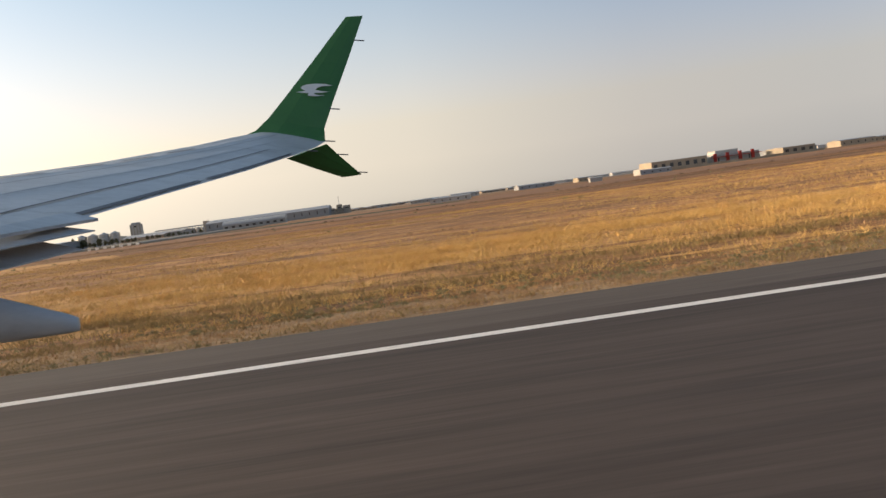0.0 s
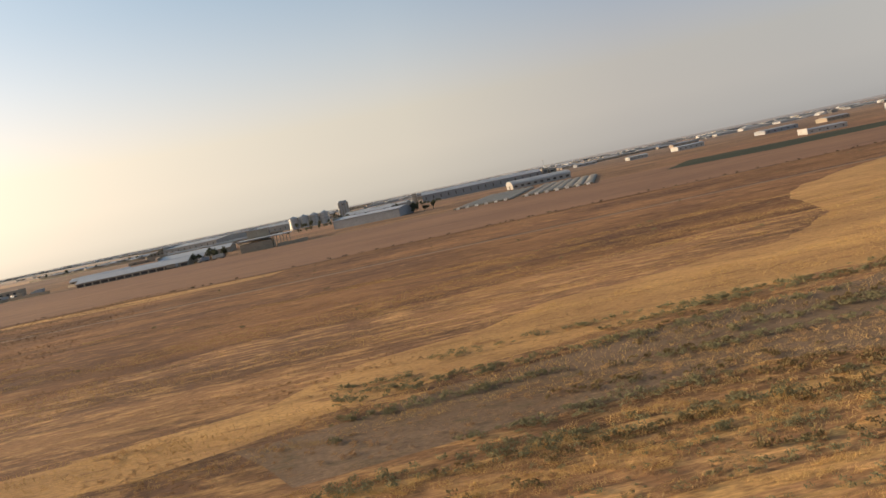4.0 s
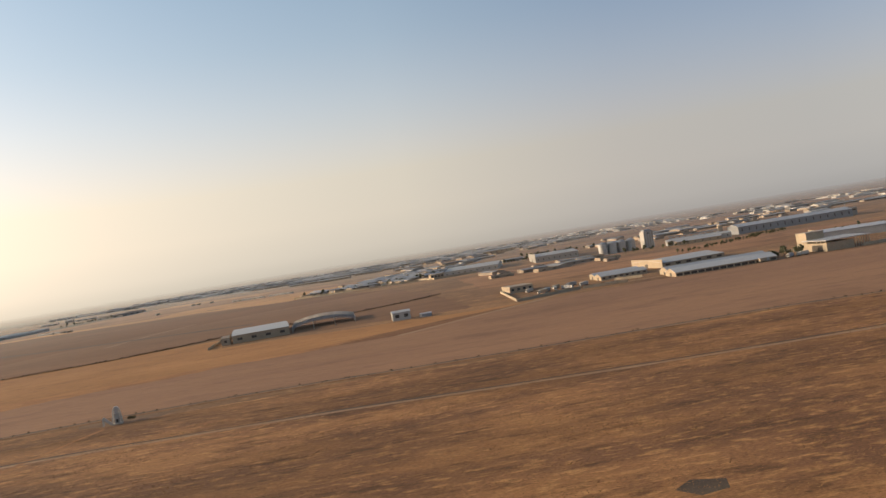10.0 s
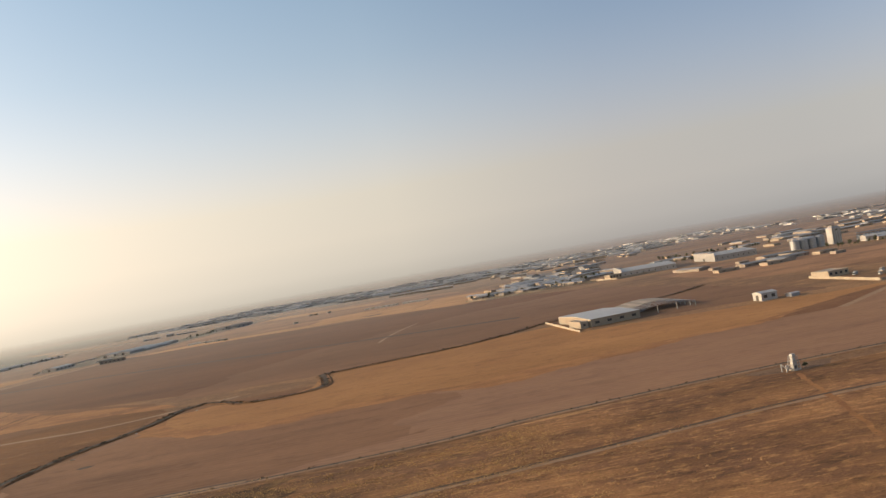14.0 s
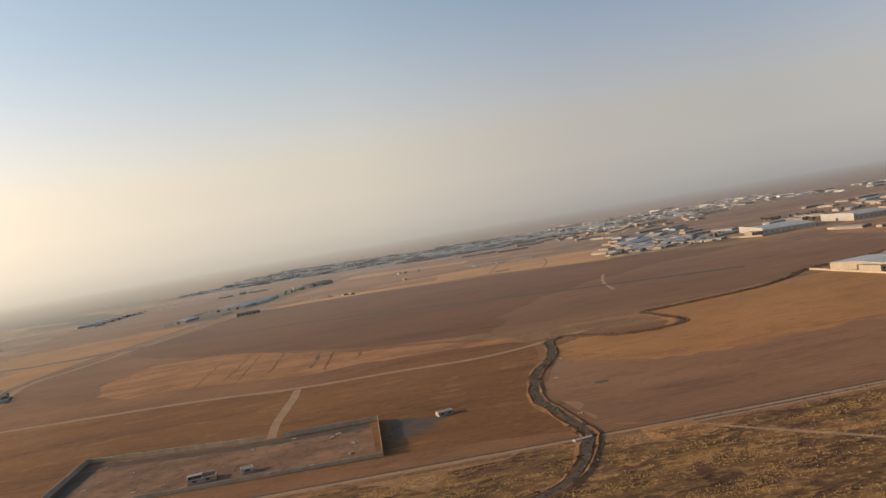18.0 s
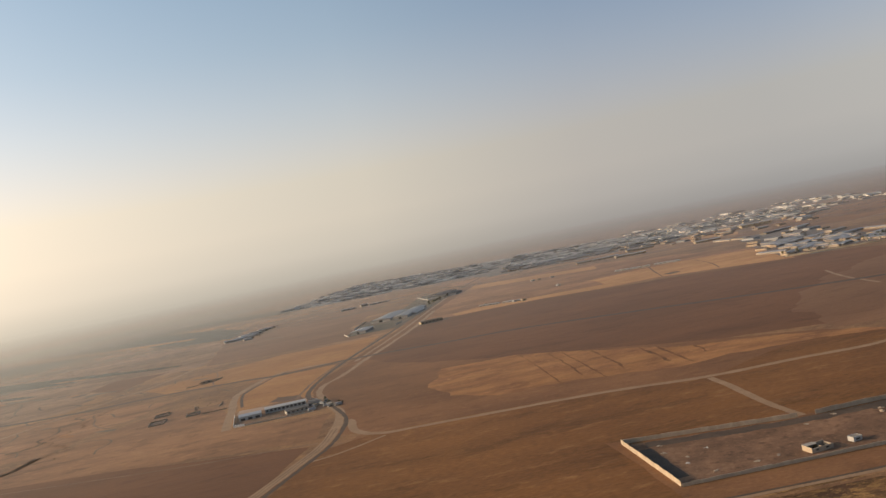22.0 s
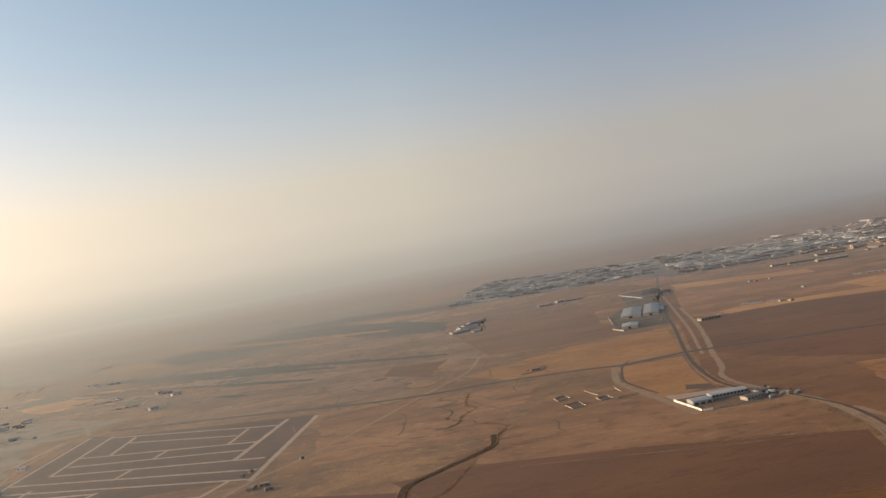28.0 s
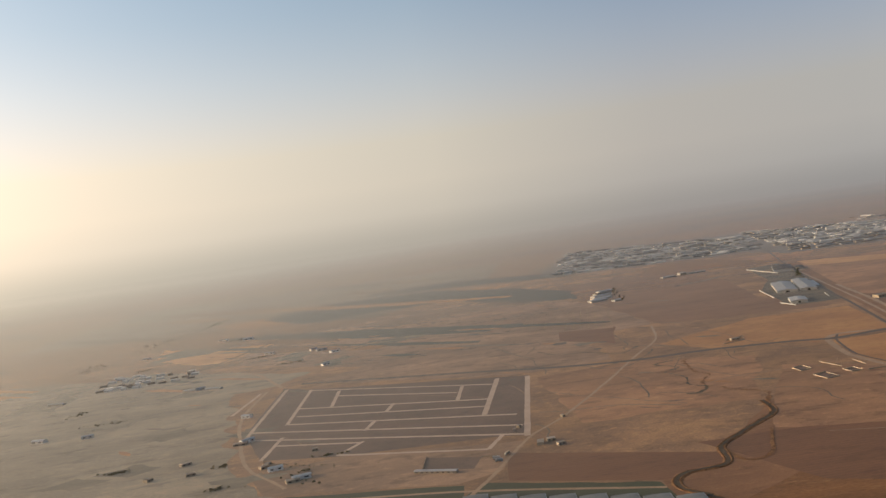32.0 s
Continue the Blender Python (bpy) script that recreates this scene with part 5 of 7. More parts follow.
def scatter(n, x0, x1, y0, y1, seed, cut=0.0, grain=18.0, sx=2.2):
    """Places in a rectangle, in drifts."""
    r = random.Random(seed)
    res = []
    while len(res) < n:
        x, y = r.uniform(x0, x1), r.uniform(y0, y1)
        if noise.noise(Vector((x / grain / sx, y / grain * 1.6, seed * 1.3))) > cut:
            res.append((x, y))
    return res


shrub_bed("sage_scrub", scatter(2300, -308, -150, 56, 96, 3, 0.10, 6, 5), SAGE, "low grey-green sage shrubs on bare ground", 3, (0.3, 0.8), 64, 0.085)
shrub_bed("sage_scrub", scatter(900, -295, -100, 40, 60, 4, 0.1, 6, 5), SAGE, "low dusty green shrubs in drifts", 4, (0.2, 0.45), 60, 0.09)
shrub_bed("verge_weeds", scatter(3200, -330, 60, 26.3, 33, 5, -0.05, 3, 4), SAGE, "small dull green weeds along the runway", 5, (0.12, 0.3), 40, 0.09)
shrub_bed("brown_scrub", scatter(2600, -330, -110, 45, 100, 6, 0.0, 6, 5), BROWN_BLADE, "withered brown scrub on bare ground", 6, (0.22, 0.5), 50, 0.08)
shrub_bed("sage_scrub", scatter(1500, -345, -215, 31, 57, 12, 0.14, 5, 4), SAGE, "low olive scrub between tufts of dry grass", 12, (0.25, 0.6), 56, 0.09)
shrub_bed("olive_scrub", [q for q in scatter(9000, -312, -160, 33, 98, 14, 0.08, 7, 4) if geometry.intersect_point_quad_2d(Vector(q), Vector((-305, 52)), Vector((-262, 97)), Vector((-160, 86)), Vector((-180, 34)))][:1900], OLIVE, "withered olive-brown scrub on bare ground", 14, (0.3, 0.75), 30, 0.13)
shrub_bed("field_bushes", scatter(90, -360, 120, 120, 330, 7, 0.1, 30), SAGE, "scattered dull bushes in dry grass", 7, (0.4, 0.9), 50, 0.1)
shrub_bed("boundary_weeds", [(q.x + 2 * math.sin(3.1 * i), q.y + 2.2 * math.sin(7.7 * i)) for i, q in enumerate(smooth_line(EDGE, 5))], SCRUB, "dark withered weeds along the boundary ditch", 8, (0.4, 1.0), 24)
shrub_bed("creek_brush", [(q.x + 3.2 * math.sin(5.3 * i), q.y + 3.2 * math.sin(9.1 * i)) for i, q in enumerate(smooth_line(NORTH_CREEK, 3) + smooth_line(WEST_CREEK, 4))], SCRUB, "dark brush along the creek banks", 34, (0.7, 1.7), 24)
shrub_bed("creek_weeds", [(NORTH_CREEK[i][0] * (1 - u) + NORTH_CREEK[i + 1][0] * u + random.Random(i * 9 + k).uniform(-5, 5), NORTH_CREEK[i][1] * (1 - u) + NORTH_CREEK[i + 1][1] * u) for i in range(16) for k, u in enumerate((0.1, 0.3, 0.5, 0.7, 0.9))], SCRUB, "dark weeds in the creek bed", 9, (0.8, 1.8), 30)
shrub_bed("steppe_bushes", scatter(900, -1350, -950, 232, 352, 10, 0.0, 14), BROWN_BLADE, "withered brown bushes in dry grass", 10, (0.5, 1.3), 14)

ORCHARD = [(-2194 + 199 * (i + 0.5) / 13 - 65 * j / 24, 2007 - 70 * (i + 0.5) / 13 - 292 * j / 24) for i in range(13) for j in range(25)]
shrub_bed("orchard_rows", ORCHARD, SAGE, "young dusty orchard trees in rows", 31, (1.2, 2.0), 16)


def grass(name, n, x0, x1, y0, y1, material, label, seed, height=(0.2, 0.5), cut=0.0, grain=14.0, width=0.035, blades=7, lean=0.35, tuft=0.16):
    """Dry grass: tufts of leaning blades as one mass."""
    g = np.random.default_rng(seed)
    pts = np.array(scatter(n, x0, x1, y0, y1, seed, cut, grain, 4.5))
    m = len(pts) * blades
    root = np.repeat(pts, blades, 0) + g.normal(0, tuft, (m, 2)) * np.array((2.4, 1.0))
    ang, h = g.uniform(0, 6.283, m), g.uniform(*height, m)
    tilt = g.normal(0, lean, (m, 2)) * h[:, None] * np.array((1.6, 0.7))
    sx, sy = np.cos(ang) * width, np.sin(ang) * width
    v = np.zeros((m, 3, 3))
    v[:, 0, :2] = root - np.stack([sx, sy], 1)
    v[:, 1, :2] = root + np.stack([sx, sy], 1)
    v[:, 2, :2] = root + tilt
    v[:, 2, 2] = h * 0.85
    v[:, :, 2] += 0.05
    f = np.arange(m * 3).reshape(m, 3)
    return tagged(raw_mesh(name, v.reshape(-1, 3).tolist(), f.tolist(), material), label, "grass", kind="stuff")


grass("straw_grass", 11000, -420, 90, 31, 75, STRAW, "golden straw grass in tufts", 21, (0.15, 0.42), 0.0, 7, 0.014, 18, 0.45, 0.2)
grass("straw_tussocks", 1700, -200, 90, 40, 70, STRAW, "swathes of tall golden straw grass", 39, (0.3, 0.6), 0.12, 7, 0.018, 40, 0.45, 0.4)
grass("straw_tussocks", 2600, -420, 90, 32, 62, STRAW, "dense tussocks of golden straw grass", 31, (0.3, 0.6), 0.1, 6, 0.014, 40, 0.4, 0.22)
grass("straw_grass", 12000, -520, 140, 75, 200, STRAW, "golden straw grass in drifts", 22, (0.25, 0.5), 0.02, 12, 0.03, 12, 0.5, 0.6)
grass("brown_grass", 9000, -420, 90, 29, 75, BROWN_BLADE, "withered brown grass in tufts", 23, (0.1, 0.3), -0.1, 7, 0.014, 14, 0.5, 0.22)
grass("brown_grass", 8000, -520, 140, 75, 200, BROWN_BLADE, "withered brown grass in drifts", 24, (0.2, 0.5), 0.0, 14, 0.03, 10, 0.5, 0.5)
grass("green_tussocks", 420, -120, 90, 33.5, 39, GREEN_BLADE, "dense dull green grass tussocks", 35, (0.25, 0.5), 0.1, 4, 0.016, 36, 0.4, 0.3)
grass("verge_grass", 5000, -330, 90, 26.2, 31.5, BROWN_BLADE, "short withered grass on the verge", 36, (0.06, 0.2), -0.05, 3, 0.014, 16, 0.6, 0.2)
grass("verge_grass", 4000, -330, 90, 26.2, 32, GREEN_BLADE, "short green grass on the verge", 37, (0.08, 0.25), 0.05, 3, 0.014, 18, 0.5, 0.18)
grass("green_grass", 3600, -400, 90, 26.6, 44, GREEN_BLADE, "dull green weeds among dry grass", 25, (0.12, 0.32), 0.1, 5, 0.014, 18, 0.45, 0.2)
grass("straw_grass", 9000, -1100, -380, 90, 340, DULL_STRAW, "dull straw grass in drifts", 26, (0.12, 0.28), 0.02, 12, 0.12, 6, 0.9, 1.8)
grass("brown_grass", 12000, -1100, -380, 90, 340, DARK_BLADE, "withered dark brown grass in drifts", 27, (0.2, 0.4), 0.0, 15, 0.14, 4, 0.8, 1.0)
grass("straw_grass", 6000, -1420, -1000, 225, 355, STRAW, "golden straw grass in drifts", 28, (0.2, 0.5), 0.03, 9, 0.15, 5, 0.5, 1.3)

# ---- works beside the airfield ----
hall("long_shed", -530, 617, 0, 82, 22, 3.3, 3.0, CREAM, PALE_ROOF, "long cream livestock shed with a pale sheet roof", "shed", side_bays=14, bay_size=(0.8, 0.6), bay_low=0.1, gable_door=4, group="long sheds")
hall("long_shed", -526, 641, 0, 84, 22, 3.3, 3.0, CREAM, SHEET_ROOF, "long cream livestock shed with a grey sheet roof", "shed", side_bays=14, gable_door=4, group="long sheds")
hall("storage_hall", -503, 748, 6, 62, 66, 4.6, 2.6, CREAM, PALE_ROOF, "wide cream storage hall with a pale low roof", "hall", end_wall=CREAM, side_bays=6, gable_door=6)
hall("workshop", -566, 696, 2, 42, 17, 3.6, 2.2, CREAM, PALE_ROOF, "cream workshop with a pale gable roof", "workshop", side_bays=8, gable_door=4, group="twin workshops")
hall("workshop", -566, 714, 2, 42, 17, 3.6, 2.2, CREAM, SHEET_ROOF, "cream workshop with a grey gable roof", "workshop", gable_door=4, group="twin workshops")
hall("office_block", -644, 724, 8, 22, 24, 5.6, 0, CREAM, FLAT_ROOF, "small cream office block with a flat roof", "building", "flat", side_bays=4, side_mat=GLASS)
for a, b in (((-647, 738), (-653, 622)), ((-653, 621), (-596, 643)), ((-595, 640), (-560, 632)), ((-412, 668), (-398, 640)), ((-380, 600), (-358, 604)), ((-560, 668), (-540, 655))):
    yard_wall("yard_wall", a, b, 2.3, CREAM, "cream boundary wall of cast panels", group="yard walls")
canopy = base("canopy_hall", -409, 616, 4)
part("wall_block", box(0, -13, 0, 24, 16, 6.5), CREAM, canopy)
part("roof", box(-1.5, -14.5, 8.2, 38, 17, 8.9), PALE_ROOF, canopy)
part("tower", box(4, 18, 0, 20, 32, 14.5), CREAM, canopy)
part("tower_roof", box(3.6, 17.6, 14.5, 20.4, 32.4, 15.0), FLAT_ROOF, canopy)
for i in range(6):
    part("column", box(25 + i * 2.4, -13.5, 0, 25.5 + i * 2.4, -13, 8.2), CREAM, canopy)
    part("column", box(-0.9, -13.5 + i * 5.6, 6.5, -0.4, -13 + i * 5.6, 8.2), CREAM, canopy)
part("opening", box(-0.06, -8, 0.02, -0.01, 6, 5), OPENING, canopy)
tagged(canopy, "cream canopy hall with a flat overhanging roof and tower", "building")
hall("dark_shed", -338, 742, -18, 62, 44, 7.6, 1.6, GREY, SHEET_ROOF, "large grey sheet-metal shed in shade", "shed", end_wall=CREAM)
hall("white_barn", -166, 832, 3, 62, 30, 4.6, 4.0, WHITE, PALE_ROOF, "white barn with a rounded pale roof", "barn", "vault", side_bays=9, gable_door=5)

# greenhouses: plastic tunnels side by side
AX = math.degrees(math.atan2(192, 56))
for i in range(13):
    gx, gy = -247 + i * 6.4 + (8 if i > 5 else 0), 573 - i * 3.6
    g = base("greenhouse", gx, gy, AX)
    part("cover", vault_roof(185, 6.9, 1.0, 0.5, 0.0, 8), POLY, g)
    part("side_wall", box(0, -3.44, 0, 185, -3.3, 0.5), POLY, g)
    part("side_wall", box(0, 3.3, 0, 185, 3.44, 0.5), POLY, g)
    part("end_frame", box(-0.3, -1.2, 0, -0.02, 1.2, 1.35), VILLAGE_WALL, g)
    tagged(g, "long greenhouse tunnel of dusty grey plastic sheet", "greenhouse", "greenhouses")

# groves and hedges in the western land
grove = random.Random(52)
GROVES = ((-2890, 1078, 24, 9, 44), (-3125, 1549, 20, 25, 24), (-3155, 2023, 30, 30, 26), (-2845, 1964, 45, 14, 36), (-2761, 1808, 45, 14, 28), (-2740, 1032, 14, 8, 16), (-2725, 936, 15, 9, 26), (-2626, 956, 14, 7, 12), (-2600, 1010, 26, 7, 22),
          (-3030, 1420, 50, 12, 24), (-3350, 2200, 50, 120, 50), (-3290, 2600, 60, 130, 50), (-3200, 3000, 60, 110, 50), (-2975, 2390, 80, 30, 22), (-1930, 2880, 60, 26, 30), (-1500, 2830, 170, 14, 14), (-1000, 2580, 160, 12, 10), (-1400, 3200, 300, 200, 60), (-850, 3100, 260, 260, 60))
shrub_bed("grove", [(x + rx * grove.gauss(0, 0.42), y + ry * grove.gauss(0, 0.42)) for x, y, rx, ry, n in GROVES for _ in range(n)], GROVE, "dusty trees and tall bushes in loose groves", 53, (1.4, 3.0), 44, 0.17)
shrub_bed("hedge", [(q.x + grove.uniform(-5, 5), q.y + grove.uniform(-5, 5)) for q in smooth_line([(-2980, 1890), (-2941, 1984), (-2867, 2207), (-2759, 2355), (-2560, 2500)], 9) + smooth_line([(-2690, 1030), (-2640, 985), (-2590, 960)], 6)], GROVE, "dusty dark hedge along a track", 54, (1.0, 2.2), 40, 0.16)

shrub_bed("low_scrub", [(grove.uniform(-2700, -1880), grove.uniform(900, 2200)) for _ in range(420)], OLIVE, "low withered bushes scattered over dry ground", 55, (0.7, 1.5), 22, 0.2)

# wide plastic greenhouses beside the western creek
for i in range(8):
    u = (i + 0.5) / 8
    g = base("greenhouse", -2450 + 211 * u, 784 - 94 * u, -94)
    part("cover", vault_roof(70, 24.5, 0.7, 2.4, 0.0, 10), NET, g)
    part("side_wall", box(0, -12.2, 0, 70, -12.0, 2.4), NET, g)
    part("side_wall", box(0, 12.0, 0, 70, 12.2, 2.4), NET, g)
    part("end_wall", box(-0.2, -12.2, 0, -0.02, 12.2, 2.5), NET, g)
    part("gutter", box(0, 12.25, 2.3, 70, 12.65, 2.6), STEEL, g)
    tagged(g, "wide greenhouse under dull blue-grey shade sheet", "greenhouse", "wide greenhouses")

field("field", [(-120, 498), (-62, 466), (40, 470), (60, 545), (-70, 590)], GREEN, "dark green crop beside the greenhouses", 0.08, 3, seed=179)

# silos and mill
tower = base("silo_tower", -361, 1156, 6)
shaft = part("shaft", box(0, 0, 0, 15, 14, 24), WHITE, tower)
part("head_house", box(2, 2, 24, 13, 12, 26.5), GREY, tower)
for i in range(4):
    part("rib", box(1 + i * 3.9, -0.4, 0, 2.2 + i * 3.9, -0.01, 24), CONCRETE, shaft)
part("window", box(6, -0.08, 20, 9, -0.015, 22), GLASS, shaft)
tagged(tower, "tall pale concrete silo tower with ribs", "tower")


def silo(x, y, r, h):
    s = base("silo", x, y)
    bm = bmesh.new()
    cyl_in(bm, 0, 0, 0, h, r, 24)
    drum = part("drum", bm, STEEL, s)
    bm = bmesh.new()
    cyl_in(bm, 0, 0, h, h + r * 0.45, r * 1.03, 24, 0.6)
    part("cone_roof", bm, STEEL, s)
    for i in range(3):
        bm = bmesh.new()
        cyl_in(bm, 0, 0, h * (0.25 + 0.25 * i), h * (0.25 + 0.25 * i) + 0.35, r * 1.02, 24)
        part("hoop", bm, GREY, drum)
    return tagged(s, "galvanised steel grain silo with a cone roof", "silo", "grain silos")


for i in range(4):
    silo(-426 + i * 14.5, 1150 + 2 * i, 6.9, 15.5)
for i in range(9):
    silo(-322 + i * 8.3, 1152 - i * 1.5, 4.0, 7.0)
conv = base("conveyor", -326, 1152, -10)
part("gallery", box(0, -1, 9.6, 78, 1, 11.2), GREY, conv)
for i in range(10):
    part("leg", box(1 + i * 8.3, -0.3, 0, 1.5 + i * 8.3, 0.3, 9.6), STEEL, conv)
part("head_tower", box(72, -3, 0, 78, 3, 15.5), CONCRETE, conv)
tagged(conv, "grey conveyor gallery over small silos", "conveyor")
hall("mill_hall", -243, 1118, -3, 166, 40, 10.5, 3.6, GREY, SHEET_ROOF, "very long grey mill hall with grey roof", "hall", side_bays=16, bay_size=(0.12, 0.4))
hall("grain_store", -348, 1104, -14, 86, 24, 6.5, 2.2, WHITE, PALE_ROOF, "long white grain store with a pale roof", "hall", side_bays=9, bay_size=(0.15, 0.3))
hall("grain_store", -345, 1078, -14, 60, 16, 5.0, 1.6, CREAM, SHEET_ROOF, "low cream grain store", "hall", side_bays=6, bay_size=(0.15, 0.3))
plant = base("mixing_plant", -80, 1120, 5)
for x0, y0, w, h in ((0, 0, 9, 9), (11, 2, 8, 13), (20, 0, 10, 11), (8, 10, 20, 8)):
    part("block", box(x0, y0, 0, x0 + w, y0 + 9, h), CONCRETE, plant)
    part("window", box(x0 + 2, y0 - 0.07, h * 0.6, x0 + w - 2, y0 - 0.012, h * 0.75), GLASS, plant)
bm = bmesh.new()
rod_in(bm, (15, 5, 13), (15, 5, 25), 0.3)
part("mast", bm, STEEL, plant)
tagged(plant, "concrete mixing plant blocks with a thin mast", "plant")
hall("block_house", -98, 1104, 10, 14, 16, 10.5, 0, CREAM, FLAT_ROOF, "square cream block with a flat roof", "building", "flat", side_bays=3, side_mat=GLASS)
hall("warehouse", -500, 1308, -6, 68, 110, 9.5, 3.0, WHITE, PALE_ROOF, "broad white warehouse with a grey roof", "warehouse", side_bays=8, bay_size=(0.15, 0.25), end_wall=WHITE, gable_door=8)
hall("warehouse", -635, 1358, -12, 88, 136, 8.0, 3.2, WHITE, PALE_ROOF, "broad pale warehouse with a pale roof", "warehouse", side_bays=9, bay_size=(0.15, 0.25), end_wall=WHITE, gable_door=8)
hall("annex", -672, 1300, 6, 21, 22, 7.0, 0, CREAM, FLAT_ROOF, "cream annex with a flat roof", "building", "flat", side_bays=4, side_mat=OPENING)
for a, b in (((-697, 1352), (-668, 1262)), ((-668, 1261), (-600, 1270)), ((-900, 1384), (-868, 1364)), ((-868, 1363), (-770, 1322)), ((-770, 1321), (-690, 1300))):
    yard_wall("works_wall", a, b, 3.0, CREAM, "pale works boundary wall", group="works walls")
field("works_yard", [(-900, 1384), (-868, 1366), (-770, 1324), (-688, 1304), (-640, 1700), (-760, 1780)], YARD, "oily grey works yard", 0.13, 3, seed=70)

# half-built hall, hut, tower
hall("unfinished_hall", -886, 712, 8, 46, 74, 6.6, 1.4, CREAM, PALE_ROOF, "unfinished cream hall with dark window openings", "hall", side_bays=4, bay_size=(0.35, 0.3), gable_door=5)
hall("hall_porch", -892, 688, 8, 7, 26, 5.6, 0, CREAM, FLAT_ROOF, "low cream porch block", "building", "flat", side_bays=1, bay_size=(0.3, 0.35))
yard_wall("low_wall", (-899, 772), (-897, 654), 2.0, CREAM, "low pale wall beside the unfinished hall")
fr = base("steel_frame", -834, 690, 3)
SPAN, RISE, EAVE = 54.0, 3.6, 4.4


def arch_at(u, drop=0.0):
    return SPAN * u, EAVE + RISE * (1 - (2 * u - 1) ** 2) - drop


for j in range(7):
    y = j * 10.5
    bm = bmesh.new()
    for k in range(14):
        (x0, z0), (x1, z1) = arch_at(k / 14), arch_at((k + 1) / 14)
        (x2, z2), (x3, z3) = arch_at(k / 14, 1.1), arch_at((k + 1) / 14, 1.1)
        rod_in(bm, (x0, y, z0), (x1, y, z1), 0.22, 4)
        rod_in(bm, (x2, y, z2), (x3, y, z3), 0.18, 4)
        rod_in(bm, (x2, y, z2), (x1, y, z1), 0.12, 4)
    part("arched_truss", bm, GREY, fr)
    for x in (0.0, 18.0, 36.0, 53.3) if j in (0, 6) else (0.0, 53.3):
        z = EAVE + RISE * (1 - (2 * x / SPAN - 1) ** 2) - 1.1
        part("column", box(x, y - 0.35, 0, x + 0.7, y + 0.35, z), CONCRETE, fr)
for k in range(10):
    x, z = arch_at(k / 9)
    bm = bmesh.new()
    rod_in(bm, (x, 0, z + 0.2), (x, 63, z + 0.2), 0.14, 4)
    part("purlin", bm, GREY, fr)
for k in range(12):
    (x0, z0), (x1, z1) = arch_at(k / 12, -0.45), arch_at((k + 1) / 12, -0.45)
    bm = bmesh.new()
    vs = [bm.verts.new(q) for q in ((x0, 21, z0), (x1 - 0.08, 21, z1), (x1 - 0.08, 64, z1), (x0, 64, z0), (x0, 21, z0 - 0.12), (x1 - 0.08, 21, z1 - 0.12), (x1 - 0.08, 64, z1 - 0.12), (x0, 64, z0 - 0.12))]
    for q in ((0, 1, 2, 3), (4, 5, 6, 7), (0, 1, 5, 4), (1, 2, 6, 5), (2, 3, 7, 6), (3, 0, 4, 7)):
        bm.faces.new([vs[n] for n in q])
    part("roof_sheet", bm, FLAT_ROOF, fr)
tagged(fr, "arched open steel hangar frame, half roofed with grey sheet", "frame")
hall("white_hut", -750, 639, 4, 14, 13, 6.2, 1.2, WHITE, PALE_ROOF, "white metal hut with a pale roof", "hut", side_bays=2, gable_door=4)
hall("shelter", -728, 630, 10, 8, 7, 2.6, 0.5, GREY, SHEET_ROOF, "low grey shelter with a sheet roof", "shelter")
wt_ = base("water_tower", -876, 360, 12)
part("plinth", box(-2.2, -2.2, 0, 2.2, 2.2, 0.5, 0.05), CONCRETE, wt_)
part("shaft", box(-1.1, -1.1, 0.5, 1.1, 1.1, 4.6, 0.06), WHITE, wt_)
part("head", box(-0.9, -0.9, 4.6, 0.9, 0.9, 7.4, 0.06), WHITE, wt_)
for sx, sy in ((-1, -1), (1, -1), (-1, 1), (1, 1)):
    bm = bmesh.new()
    rod_in(bm, (sx * 2.0, sy * 2.0, 0.5), (sx * 1.2, sy * 1.2, 6.6), 0.16)
    part("leg", bm, WHITE, wt_)
for z in (2.2, 4.2, 6.2):
    k = 2.0 - 0.8 * (z - 0.5) / 6.1
    part("ledge", box(-k - 0.1, -k - 0.1, z, k + 0.1, k + 0.1, z + 0.16), CONCRETE, wt_)
part("opening", box(-0.5, -1.16, 0.7, 0.5, -1.105, 2.1), OPENING, wt_)
for y0 in (-1.6, 1.6):
    bm = bmesh.new()
    rod_in(bm, (-5.6, y0, 3.4), (-2.4, y0, 0.3), 0.32)
    part("chute_rail", bm, WHITE, wt_)
    part("post", box(-5.8, y0 - 0.2, 0, -5.4, y0 + 0.2, 3.4), WHITE, wt_)
tagged(wt_, "small white water tower on sloping legs beside a ramp", "tower")
field("bare_patch", [(-897, 372), (-893, 362), (-876, 356), (-858, 360), (-850, 372), (-872, 374)], DIRT, "pale trodden ground round the water tower", 0.123, 2.2, 4, seed=279)
plant_row((-872, 362), (-868, 360), 2, 2, (1,), (0.4, 0.5))

field("pump_pad", [(-1676, 394), (-1674, 377), (-1648, 373), (-1645, 392)], WEEDY_BANK, "dark weedy ground round the pump house", 0.118, 2, 4, seed=178)
pump = base("pump_house", -1662, 383, 8)
part("plinth", box(-1.8, -1.8, 0, 1.8, 1.8, 0.5, 0.05), CONCRETE, pump)
part("shaft", box(-1.1, -1.1, 0.5, 1.1, 1.1, 4.4, 0.05), VILLAGE_WALL, pump)
part("cap", box(-1.5, -1.5, 4.4, 1.5, 1.5, 4.8, 0.05), CONCRETE, pump)
part("opening", box(-0.4, -1.16, 0.7, 0.4, -1.105, 2.4), OPENING, pump)
tagged(pump, "small white pump house on a damp patch", "tower")

